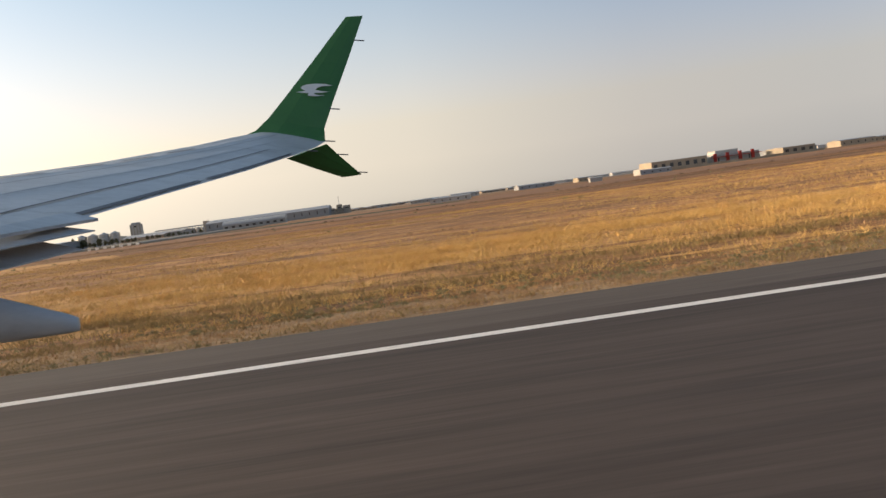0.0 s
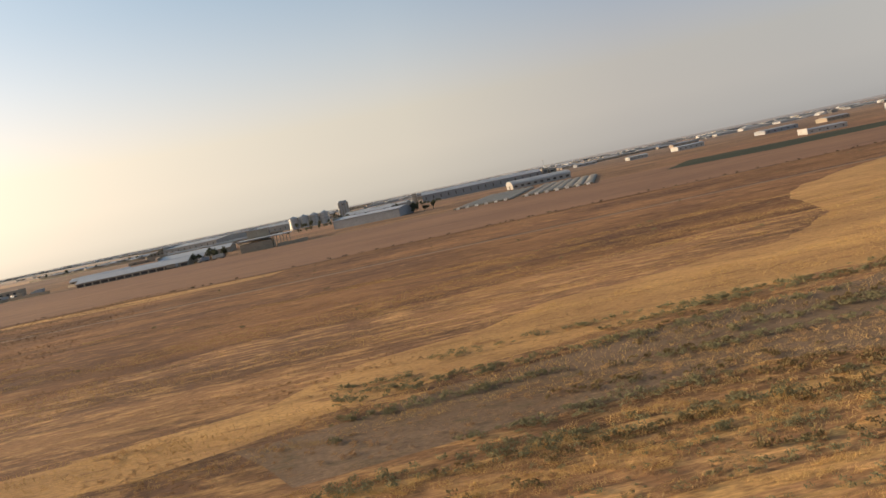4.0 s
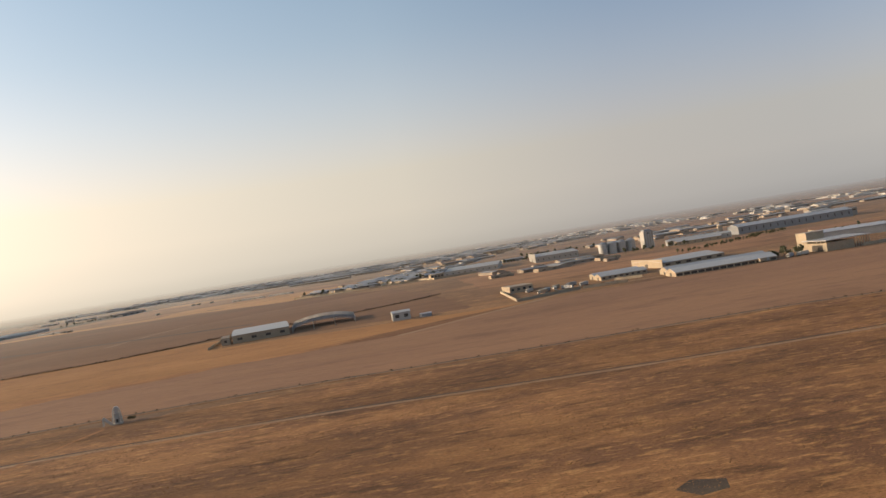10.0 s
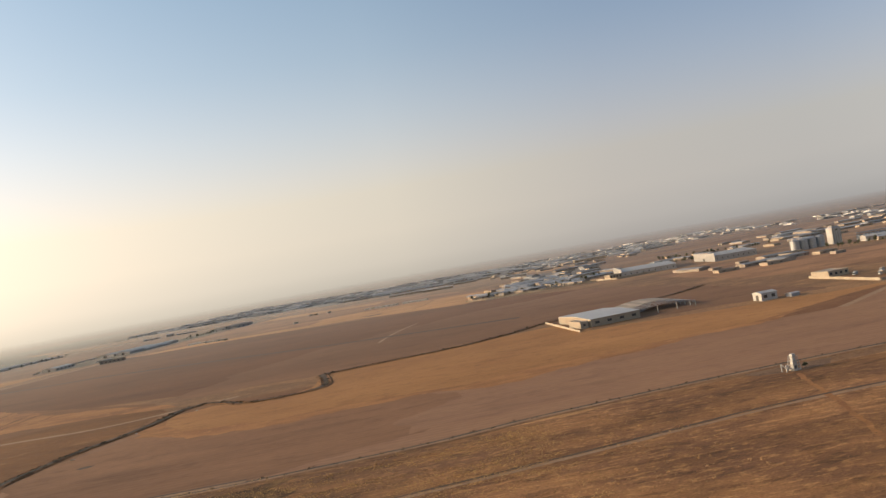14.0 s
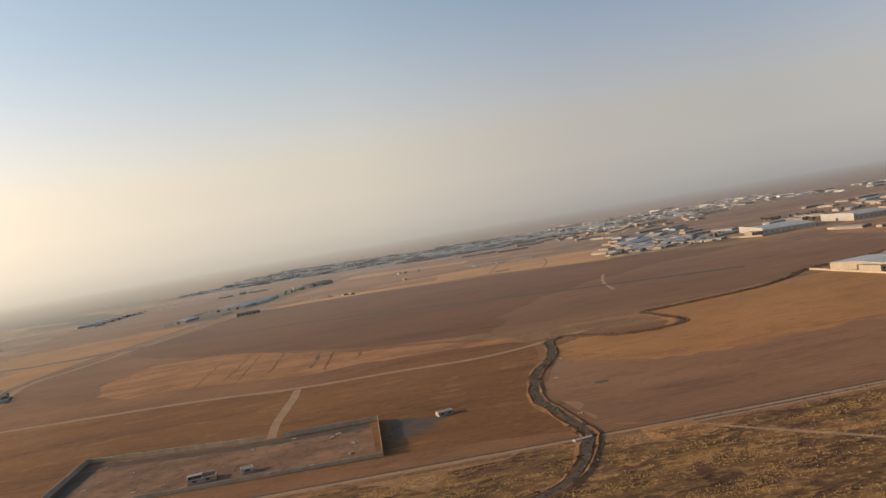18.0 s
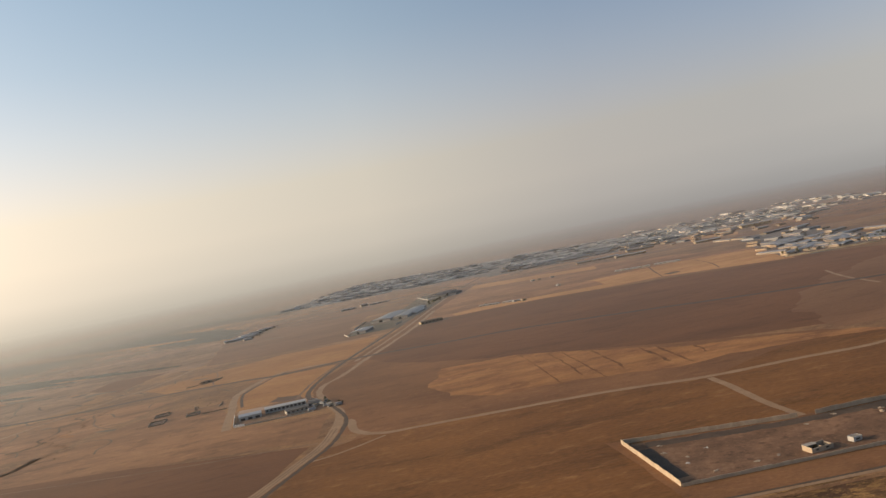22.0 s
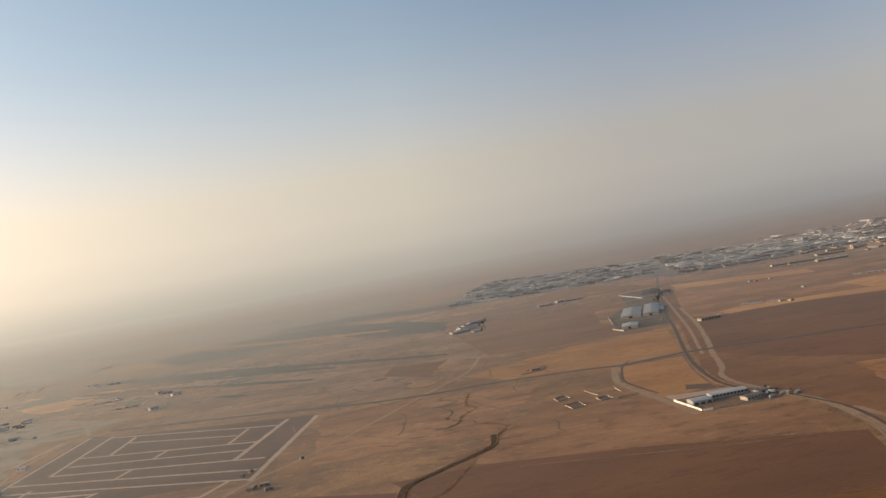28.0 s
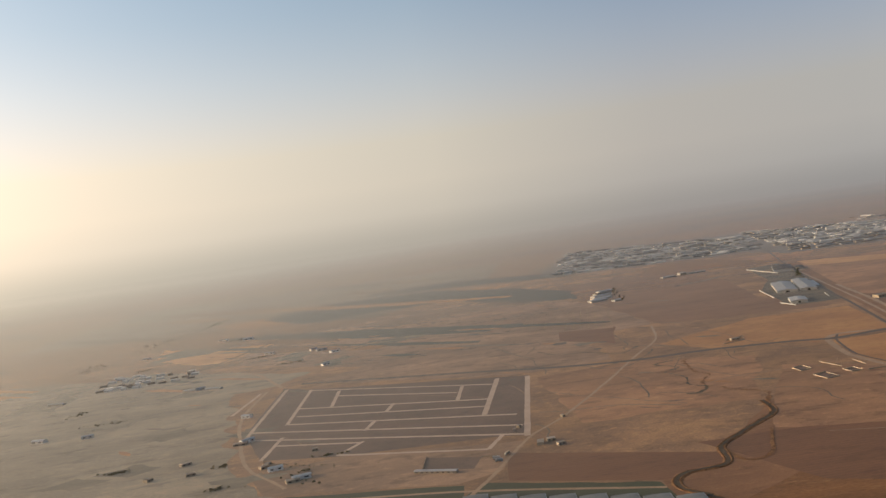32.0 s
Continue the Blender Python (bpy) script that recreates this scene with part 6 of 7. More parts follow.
# ---- vehicles in the yards ----
def truck(seed):
    t = base("truck", 0, 0)
    part("cab", box(0, -1.2, 0.6, 2.2, 1.2, 3.0, 0.12), WHITE, t)
    part("windscreen", box(-0.05, -1.0, 1.8, -0.012, 1.0, 2.7), GLASS, t)
    part("cargo_box", box(2.4, -1.25, 0.9, 8.6, 1.25, 3.4, 0.06), (CREAM, GREY, WHITE)[seed % 3], t)
    for x in (1.1, 6.4, 7.6):
        for y in (-1.15, 1.15):
            bm = bmesh.new()
            rod_in(bm, (x, y - 0.16, 0.5), (x, y + 0.16, 0.5), 0.5, 12)
            wheel = part("wheel", bm, OPENING, t)
            bm = bmesh.new()
            rod_in(bm, (x, y - 0.19, 0.5), (x, y + 0.19, 0.5), 0.24, 10)
            part("rim", bm, STEEL, wheel)
    return tagged(t, "dusty pale box truck parked in a yard", "truck", "parked trucks")


TRUCKS = [truck(i) for i in range(3)]
SPOTS = [(-628, 660), (-622, 668), (-612, 664), (-605, 672), (-598, 660), (-590, 668), (-610, 684), (-596, 690), (-632, 690), (-455, 606), (-440, 604), (-430, 608),
         (-1752, 899), (-1748, 886), (-1740, 892), (-1735, 883), (-1728, 880), (-1739, 904), (-1738, 916), (-2405, 880), (-2398, 889), (-2392, 896),
         (-830, 1400), (-815, 1392), (-790, 1390), (-770, 1370), (-750, 1362), (-735, 1350), (-720, 1340), (-845, 1420)]
for i, (x, y) in enumerate(SPOTS):
    m = spot(x, y, rnd.uniform(-30, 210))
    if i < 3:
        TRUCKS[i].matrix_basis = m
    else:
        copy_thing(TRUCKS[i % 3], m)

# ---- buildings beyond the runway's start ----
hall("retail_hall", 236, 716, 3, 52, 30, 9.0, 0, CREAM, FLAT_ROOF, "cream retail hall with a flat roof", "building", "flat", side_bays=7, side_mat=GLASS)
mall = base("red_white_store", 296, 712, 3)
part("wall_block", box(0, 0, 0, 46, 26, 8.0), WHITE, mall)
part("upper_block", box(8, 8, 8.0, 30, 24, 12.0), WHITE, mall)
for i in range(4):
    part("red_pier", box(2 + i * 12, -0.9, 0, 5 + i * 12, -0.01, 9.5), RED, mall)
    part("shop_window", box(6.2 + i * 9.8, -0.1, 0.6, 11.5 + i * 9.8 - 4, -0.015, 5.5), GLASS, mall)
part("canopy", box(-1, -3, 5.8, 47, -0.92, 6.3), RED, mall)
tagged(mall, "white store with red piers and canopy", "building")
hall("block_hall", 352, 706, 2, 30, 30, 6.5, 0, CREAM, FLAT_ROOF, "cream block hall with a flat roof", "building", "flat", side_bays=4)
yard_wall("store_wall", (225, 692), (390, 690), 2.0, CREAM, "pale wall before the stores")
hall("white_shed", 34, 612, -8, 30, 20, 3.2, 0.8, WHITE, SHEET_ROOF, "white and grey shed on the waste ground", "shed", end_wall=WHITE, side_bays=5, bay_size=(0.2, 0.3))
hall("white_shed", 200, 628, 4, 26, 14, 3.2, 0.7, GREY, SHEET_ROOF, "grey shed with a white end wall", "shed", end_wall=WHITE, side_bays=4, bay_size=(0.2, 0.3))
hall("small_shed", 150, 585, 0, 9, 6, 3.0, 0.5, WHITE, PALE_ROOF, "small white shed on waste ground", "shed")
for i, (x, y, l, w, h) in enumerate(((150, 920, 60, 24, 6), (215, 900, 40, 22, 6), (80, 1010, 50, 24, 7), (420, 860, 70, 30, 8), (520, 900, 60, 28, 9), (30, 1050, 36, 20, 6), (300, 900, 40, 24, 10), (620, 1010, 60, 30, 8))):
    hall("depot", x, y, 4 - i, l * 0.7, w, h * 0.7, 1.0, (GREY, CREAM, WHITE)[i % 3], (SHEET_ROOF, PALE_ROOF)[i % 2], "low depot building beyond the airfield", "building", side_bays=5, bay_size=(0.2, 0.3), group="depots")

# ---- walled compound ----
WALL = "pale block compound wall of uneven height"
yard_wall("compound_wall", (-1537, 516), (-1539, 419), 3.2, BLOCK, WALL, 5, jag=0.06)
yard_wall("compound_wall", (-1536.6, 516), (-1430, 486), 2.9, BLOCK, WALL, 5, jag=0.06)
yard_wall("compound_wall", (-1419, 484), (-1363, 481), 2.9, BLOCK, WALL, 5, jag=0.1)
yard_wall("compound_wall", (-1363, 480.6), (-1365, 403), 3.4, BLOCK, WALL, 5, jag=0.16)
yard_wall("compound_wall", (-1538.6, 418.6), (-1365.4, 402.6), 2.0, BLOCK, WALL, 5, jag=0.1)
field("compound_yard", [(-1534, 512), (-1430, 483), (-1366, 478), (-1368, 408), (-1536, 422)], BARE_YARD, "bare packed dirt inside the compound", 0.13, 2, seed=71)
ruin = base("ruined_house", -1462, 420, 6)
for q in ((0, 0, 14, 0.4, 2.6), (0, 0.41, 0.4, 8, 3.0), (13.6, 0.41, 14, 8, 2.2), (0, 8, 14, 8.4, 2.8), (7, 0.41, 7.3, 7.99, 2.4)):
    part("wall", box(q[0], q[1], 0, q[2], q[3], q[4]), BLOCK, ruin)
part("roof_slab", box(-0.3, 4.2, 3.0, 7.2, 8.6, 3.25), CONCRETE, ruin)
part("window", box(2.5, -0.05, 0.9, 4.5, -0.012, 2.0), OPENING, ruin)
part("window", box(9, -0.05, 0.9, 11, -0.012, 2.0), OPENING, ruin)
tagged(ruin, "roofless ruined block house", "ruin")
hall("shack", -1436, 424, 10, 6, 4.5, 2.4, 0, WHITE, FLAT_ROOF, "small white shack in the compound", "hut", "flat", side_bays=1)
hall("shack", -1330, 462, 14, 9, 5, 2.2, 0, BLOCK, FLAT_ROOF, "low block shack outside the compound", "hut", "flat", side_bays=2)
rub = random.Random(8)


def rubble(x, y, s, mat):
    heap = base("rubble_heap", x, y)
    for k in range(7):
        bm = bmesh.new()
        r = bmesh.ops.create_icosphere(bm, subdivisions=1, radius=s * rub.uniform(0.25, 0.6))
        o = Vector((rub.uniform(-s, s), rub.uniform(-s, s), s * 0.15))
        for v in r["verts"]:
            v.co = Vector((v.co.x * rub.uniform(0.8, 1.3), v.co.y, v.co.z * 0.6)) + o
        part("block", bm, mat, heap)
    tagged(heap, "heap of pale rubble on bare dirt", "rubble", "rubble heaps")


for x, y, s in ((-1520, 494, 1.2), (-1524, 478, 1.4), (-1516, 462, 1.2), (-1520, 452, 1.0), (-1514, 430, 1.3), (-1490, 428, 1.5), (-1476, 430, 1.2), (-1500, 470, 1.1), (-1434, 470, 1.4), (-1390, 460, 1.8), (-1378, 440, 1.6), (-1380, 420, 1.5), (-1400, 412, 1.3), (-1412, 476, 1.2),
                (-1386, 466, 1.6), (-1262, 408, 1.3), (-1268, 430, 1.0), (-1256, 520, 1.1), (-1228, 560, 1.0), (-1200, 620, 1.2), (-1248, 500, 1.3)):
    rubble(x, y, s, BLOCK if s > 1.1 else WHITE)
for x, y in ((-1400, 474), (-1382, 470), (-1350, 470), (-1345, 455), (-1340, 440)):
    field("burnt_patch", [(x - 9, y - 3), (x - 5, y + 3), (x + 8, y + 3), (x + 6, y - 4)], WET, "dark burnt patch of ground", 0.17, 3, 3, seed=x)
hall("culvert", -1280, 362, 10, 9, 3.0, 0.7, 0, BLOCK, FLAT_ROOF, "low concrete culvert over the creek", "culvert", "flat")

# ---- farm at the road bend ----
field("farm_yard", [(-1840, 955), (-1835, 884), (-1746, 878), (-1728, 888), (-1736, 925), (-1757, 960)], BARE_YARD, "trodden brown farm yard", 0.13, 2, 6, seed=72)
field("farm_apron", [(-1842, 987), (-1842, 958), (-1808, 957), (-1762, 951), (-1760, 968)], GRID_ROAD, "pale concrete apron behind the farm", 0.14, 1.5, seed=73)
field("trodden_ground", [(-1812, 1000), (-1800, 1030), (-1775, 1010), (-1764, 975), (-1790, 982)], PLOT, "dark trodden ground behind the barns", 0.142, 5, 6, seed=173)
for k in range(4):
    ribbon("weedy_row", [(-1826 + 3 * k, 891 + 8 * k), (-1800, 892 + 8 * k), (-1782, 893 + 8 * k)], FLAT(2.4), SCRUB, "row of dusty weeds in the yard", "weeds", 0.136 + 0.001 * k, 1.2, 4, seed=174 + k)
yard_wall("farm_wall", (-1843, 952), (-1836, 885), 2.6, VILLAGE_WALL, "white rendered farm boundary wall")
yard_wall("farm_wall", (-1835, 884), (-1824, 882), 2.6, VILLAGE_WALL, "white rendered farm boundary wall")
yard_wall("farm_wall", (-1823, 882), (-1750, 878), 1.2, CONCRETE, "low grey farm wall")
hall("long_barn", -1806, 934, 2, 45, 15, 4.8, 1.0, WHITE, PALE_ROOF, "long white barn with a pale roof", "barn", side_bays=10, bay_size=(0.6, 0.5))
hall("barn", -1834, 923, 4, 24, 17, 4.4, 1.4, WHITE, SHEET_ROOF, "white barn with a grey sheet roof", "barn", side_bays=3, bay_low=0.0, bay_size=(0.6, 0.55))
hall("barn", -1781, 896, 14, 24, 13, 4.0, 0.8, CONCRETE, DARK_ROOF, "low dark-roofed cattle shed", "shed", side_bays=5)
hall("barn", -1758, 914, 8, 15, 10, 4.2, 0.8, GREY, DARK_ROOF, "small dark-roofed farm building", "building", side_bays=3)
hall("shack", -1757, 930, 14, 10, 7, 3.4, 0, WHITE, FLAT_ROOF, "small white flat-roofed farmhouse", "house", "flat", side_bays=2)

# ---- white works by the road ----
field("works_yard", [(-1706, 1625), (-1700, 1592), (-1606, 1588), (-1552, 1745), (-1470, 1985), (-1400, 2180), (-1372, 2350), (-1480, 2330), (-1560, 2020), (-1650, 1860)], SCRUB, "dark oily yard of the white works", 0.13, 4, 12, seed=75)
hall("white_works", -1630, 1772, 70, 150, 44, 5.2, 2.0, WHITE, PALE_ROOF, "large works hall with a pale roof", "hall", group="white works halls", gable_door=8)
hall("white_works", -1588, 1757, 70, 178, 34, 5.6, 1.8, WHITE, PALE_ROOF, "long works hall with a pale roof", "hall", group="white works halls", gable_door=6)
hall("white_works", -1558, 1792, 70, 90, 22, 4.0, 1.0, WHITE, SHEET_ROOF, "lean works hall with a grey roof", "hall", group="white works halls")
hall("grey_works", -1684, 1612, 70, 52, 32, 5.2, 1.6, WHITE, PALE_ROOF, "pale works hall with a pale roof", "hall", side_bays=5, gable_door=5)
hall("dark_works", -1458, 2140, 68, 130, 50, 6.0, 1.5, GREY, DARK_ROOF, "dark grey works hall with flat roof", "hall", side_bays=6)
hall("dark_works", -1418, 2126, 68, 70, 20, 5.0, 1.2, GREY, DARK_ROOF, "dark grey works hall with flat roof", "hall", side_bays=3)
yard_wall("works_wall", (-1660, 1850), (-1690, 1712), 2.5, WHITE, "pale works wall of panels", group="works walls")
yard_wall("works_wall", (-1712, 1640), (-1704, 1588), 2.2, WHITE, "pale works wall of panels", group="works walls")
yard_wall("works_wall", (-1498, 2290), (-1484, 2120), 2.4, WHITE, "pale works wall of panels", group="works walls")
yard_wall("works_wall", (-1606, 1640), (-1590, 1690), 1.8, WHITE, "pale works wall of panels", group="works walls")
hall("roadside_house", -1566, 1540, 12, 44, 16, 5.0, 0, CREAM, FLAT_ROOF, "cream roadside house with a flat roof", "house", "flat", side_bays=6, side_mat=GLASS, parapet=0.7)
field("trodden_ground", [(-1585, 1520), (-1515, 1538), (-1500, 1570), (-1530, 1590), (-1580, 1560)], PLOT, "dark ground round the roadside house", 0.131, 3, 6, seed=76)
for x, y, l, w, h in ((-1716, 2392, 44, 18, 4.5), (-1656, 2412, 20, 22, 9.0), (-1628, 2412, 56, 16, 4.0)):
    hall("lone_hall", x, y, 8, l, w, h * 0.75, 1.0, WHITE, PALE_ROOF, "lone pale grey hall in bare fields", "hall", side_bays=3, group="lone halls")
ribbon("weedy_row", [(-1755, 2162), (-1680, 2190), (-1592, 2239)], FLAT(16), HAZY_SCRUB, "dark weedy strip across the field", "weeds", 0.118, 5, seed=177)
STORES = ((-914, 2252, 88, 26, 5.5, PALE_ROOF), (-817, 2420, 84, 26, 5.5, SHEET_ROOF), (-690, 2740, 106, 30, 6, PALE_ROOF), (-702, 2180, 72, 22, 5, PALE_ROOF), (-424, 2440, 96, 40, 9, PALE_ROOF), (-646, 2505, 44, 20, 6, PALE_ROOF), (-1004, 2345, 44, 20, 4, SHEET_ROOF), (-959, 2330, 80, 22, 5, SHEET_ROOF), (-732, 2506, 60, 18, 5, PALE_ROOF))
for x, y, l, w, h, rf in STORES:
    hall("store_hall", x, y, -8, l, w, h, 1.6, CREAM, rf, "long store hall at the town's edge", "hall", side_bays=6, bay_size=(0.2, 0.3), group="store halls")
for x, y, l in ((-1428, 1650, 42), (-1384, 1624, 40), (-1074, 1812, 80), (-990, 1780, 58)):
    hall("long_shed", x, y, -28, l, 8, 2.8, 0.6, WHITE, PALE_ROOF, "long low pale shed in stubble", "shed", side_bays=6, group="field sheds")
for i, (x, y) in enumerate(((-1418, 1660), (-1366, 1606), (-1352, 1590), (-1218, 2047), (-1204, 2044), (-1170, 2033), (-1060, 1800), (-1230, 1760))):
    hall("field_hut", x, y, 10 * (i % 4), 9, 7, 3.2, 0, (CREAM, WHITE)[i % 2], FLAT_ROOF, "small pale hut in the fields", "hut", "flat", side_bays=1, group="field huts")

# ---- farms and sheds beyond the plots ----
for i, (x, y, l, w, h, rf) in enumerate(((-2012, 2080, 50, 22, 6, SHEET_ROOF), (-1996, 2120, 56, 22, 5, PALE_ROOF), (-1984, 2165, 56, 24, 6, SHEET_ROOF), (-1960, 2040, 22, 16, 5, PALE_ROOF), (-1966, 2215, 50, 22, 5, DARK_ROOF), (-1946, 2265, 48, 20, 5, SHEET_ROOF))):
    hall("farm_shed", x, y, 18, l, w, h * 0.75, 1.2, WHITE, rf, "grey farm shed in a cluster", "shed", group="farm sheds")
for i, (x, y, l, w) in enumerate(((-2745, 1128, 20, 9), (-2642, 918, 16, 9), (-2684, 990, 12, 7), (-2680, 1000, 10, 6), (-2348, 915, 14, 8), (-2338, 928, 10, 7), (-2330, 905, 9, 6), (-2302, 1020, 5, 4), (-2362, 1000, 6, 4), (-2368, 985, 5, 4), (-2625, 1040, 7, 5), (-2780, 1010, 12, 8), (-2800, 1060, 14, 8), (-2830, 1010, 10, 8))):
    hall("farmhouse", x, y, 20 * (i % 5), l, w, 3.2, 0, (HOUSE_WALL, CREAM, BLOCK)[i % 3], FLAT_ROOF, "small flat-roofed farmhouse on bare ground", "house", "flat", side_bays=2, group="farmhouses")
for i, (x, y, l, w) in enumerate(((-3120, 1351, 24, 12), (-3032, 1326, 18, 9), (-2736, 1134, 20, 10), (-2767, 1305, 16, 9), (-2672, 977, 18, 8), (-2925, 1622, 22, 8), (-3222, 2242, 22, 10), (-2714, 1931, 26, 10), (-2678, 1703, 18, 9), (-2847, 2001, 24, 9), (-2975, 2368, 30, 12), (-2675, 1870, 24, 10), (-3053, 2423, 24, 12), (-2636, 926, 22, 8), (-2730, 1950, 18, 9))):
    hall("farm_store", x, y, (-20, 15, 40)[i % 3], l, w, 4.2, 1.2, VILLAGE_WALL, PALE_ROOF, "white farm store with a pale roof", "barn", side_bays=2, group="farm stores")
hall("cattle_shed", -2494, 884, -24, 50, 6, 2.8, 0.5, BLOCK, PALE_ROOF, "low narrow cattle shed with a pale roof", "shed", side_bays=8)
field("pen", [(-2480, 935), (-2486, 890), (-2430, 868), (-2418, 905)], PLOT, "dark fenced cattle pen", 0.15, 1, seed=76)
for a, b in (((-2486, 890), (-2480, 936)), ((-2418, 905), (-2400, 900)), ((-1950, 1345), (-1915, 1360)), ((-1915, 1359), (-1925, 1330)), ((-1925, 1329), (-1965, 1318)), ((-1915, 1104), (-1907, 1060)), ((-1876, 1087), (-1876, 1056)), ((-1891, 1024), (-1862, 1026))):
    yard_wall("pen_wall", a, b, 1.3, BLOCK, "low pale pen wall in a field", 6, group="pen walls")
for k, quad in enumerate((((-1962, 1090), (-1944, 1096), (-1942, 1074), (-1960, 1068)), ((-1958, 1040), (-1938, 1044), (-1936, 1014), (-1954, 1011)), ((-1914, 1046), (-1898, 1048), (-1896, 1028), (-1912, 1026)))):
    field("pen", list(quad), PLOT, "dark trodden ground inside a pen", 0.15 + 0.001 * k, 1, seed=176 + k)
    for a, b in zip(quad, quad[1:] + quad[:1]):
        d = (Vector(b) - Vector(a)).normalized() * 0.3
        yard_wall("pen_wall", (a[0] + d.x, a[1] + d.y), (b[0] - d.x, b[1] - d.y), 1.2, BLOCK, "low pale pen wall in a field", 5, group="pen walls")
hall("field_store", -1945, 1338, 10, 16, 6, 3.0, 0, CREAM, FLAT_ROOF, "low pale store in the fields", "hut", "flat", side_bays=2)

for x, y in ((-3248, 1708), (-2950, 1636), (-2905, 1622)):
    hall("long_barn", x, y, -22, 40, 9, 2.6, 0.5, WHITE, PALE_ROOF, "long low white barn in dry land", "barn", group="long white barns")

# ---- town houses and works in the distance ----
def house(l, w, h, wall, roof, style, label, kind, n):
    b = hall(kind, 0, 0, 0, l, w, h, 1.4 if style == "gable" else 0, wall, roof, label, "building" if kind != "house" else "house", style, side_bays=n, group="town buildings", bay_size=(0.3, 0.28))
    return b


MODELS = [house(16, 10, 3.2, HOUSE_WALL, FLAT_ROOF, "flat", "small flat-roofed dusty town house", "house", 2), house(22, 13, 4.6, HOUSE_WALL, FLAT_ROOF, "flat", "two-storey dusty town house", "house", 3),
          house(50, 20, 3.8, HOUSE_WALL, TOWN_ROOF, "gable", "grey sheet-roofed works hall", "town_hall", 4), house(64, 18, 3.6, HOUSE_WALL, SHEET_ROOF, "gable", "long grey-roofed store hall", "town_hall", 5),
          house(38, 24, 4.2, GREY, TOWN_ROOF, "gable", "grey works hall with grey roof", "town_hall", 3), house(30, 14, 3.6, BLOCK, DARK_ROOF, "flat", "low dark-roofed block building", "town_hall", 2),
          house(18, 10, 4.2, VILLAGE_WALL, VILLAGE_WALL, "flat", "low whitewashed village house", "house", 3)]
used = set()


def settle(n, corners, kinds, seed, turn=8.0, gap=24.0):
    """Buildings in loose rows within a four-cornered area."""
    r = random.Random(seed)
    a, b, c, d = [Vector((*q, 0)) for q in corners]
    took = []
    tries = 0
    while len(took) < n and tries < n * 12:
        tries += 1
        u, v = r.random(), r.random()
        p = a.lerp(b, u).lerp(d.lerp(c, u), v)
        if any((p - q).length < gap for q in took) or any(abs(p.x - x - l / 2) < l / 2 + 32 and abs(p.y - y) < w / 2 + 32 for x, y, l, w, _, _ in STORES):
            continue
        took.append(p)
        k = r.choice(kinds)
        m = spot(p.x, p.y, turn + r.choice((0, 0, 90)) + r.uniform(-6, 6))
        if k not in used:
            used.add(k)
            MODELS[k].matrix_basis = m
        else:
            copy_thing(MODELS[k], m)


WORKS, MIX = (2, 3, 4, 5, 2), (0, 2, 2, 3, 4, 5, 3)
settle(60, ((-895, 1400), (-690, 1330), (-640, 1640), (-760, 1740)), (2, 5, 3), 1, 22, 17)
settle(30, ((-740, 2330), (-330, 2150), (-100, 2600), (-640, 2600)), MIX, 2, 20, 34)
settle(16, ((-770, 1720), (-600, 1660), (-480, 1980), (-640, 2120)), WORKS, 3, 20, 40)
settle(70, ((-1205, 2640), (-760, 2570), (-640, 2820), (-1110, 2960)), MIX, 4, -10, 30)
settle(40, ((-250, 1500), (250, 1350), (300, 1900), (-250, 1900)), MIX, 7, 5, 40)
settle(34, ((-3190, 1755), (-2960, 1790), (-3000, 1890), (-3206, 1950)), (6, 6, 0), 9, 12, 20)
settle(14, ((-620, 1500), (-250, 1330), (-100, 1500), (-420, 1720)), MIX, 13, 10, 34)
settle(14, ((-620, 1000), (-470, 960), (-440, 1100), (-600, 1160)), (0, 5, 2), 14, 10, 34)

for k, m in enumerate(MODELS):
    if k not in used:
        m.matrix_basis = spot(-900 + 40 * k, 2290, 20)


def far_town(n, corners, seed, turn, label, big=(14, 84), rows=9):
    """A far quarter, too small to pick apart: many low halls and houses as one mass."""
    r = random.Random(seed)
    a, b, c, d = [Vector((*q, 0)) for q in corners]
    verts, faces = [], []
    for _ in range(n):
        u, v = r.random(), (r.randrange(rows) + r.uniform(-0.22, 0.22) + 0.5) / rows
        p = a.lerp(b, u).lerp(d.lerp(c, u), v)
        l, h = r.uniform(*big), r.uniform(2.6, 5.2)
        w, ridge = min(l, r.uniform(12, 30)), r.choice((0, 1.2, 2.2))
        m = Matrix.Translation(p) @ Matrix.Rotation(radians(turn + r.choice((0, 0, 0, 0, 90)) + r.uniform(-4, 4)), 4, "Z")
        k = len(verts)
        for x in (0, l):
            verts += [m @ Vector(q) for q in ((x, -w / 2, 0), (x, -w / 2, h), (x, 0, h + ridge), (x, w / 2, h), (x, w / 2, 0))]
        faces += [tuple(k + i for i in q) for q in ((0, 1, 6, 5), (1, 2, 7, 6), (2, 3, 8, 7), (3, 4, 9, 8), (0, 4, 3, 2, 1), (5, 6, 7, 8, 9))]
    return tagged(raw_mesh("far_town", verts, faces, TOWN), label, "town", kind="stuff")


far_town(460, ((-1960, 2930), (-1250, 2840), (-960, 3600), (-1650, 4150)), 5, -8, "hazy distant town quarter of grey roofs", (20, 84))
far_town(420, ((-1150, 2800), (-700, 2700), (-330, 3350), (-860, 3850)), 4, -10, "hazy distant works quarter of grey roofs", (24, 96))
far_town(170, ((-680, 2640), (-150, 2480), (150, 3250), (-330, 3350)), 18, -10, "hazy distant works quarter of grey roofs", (20, 80))
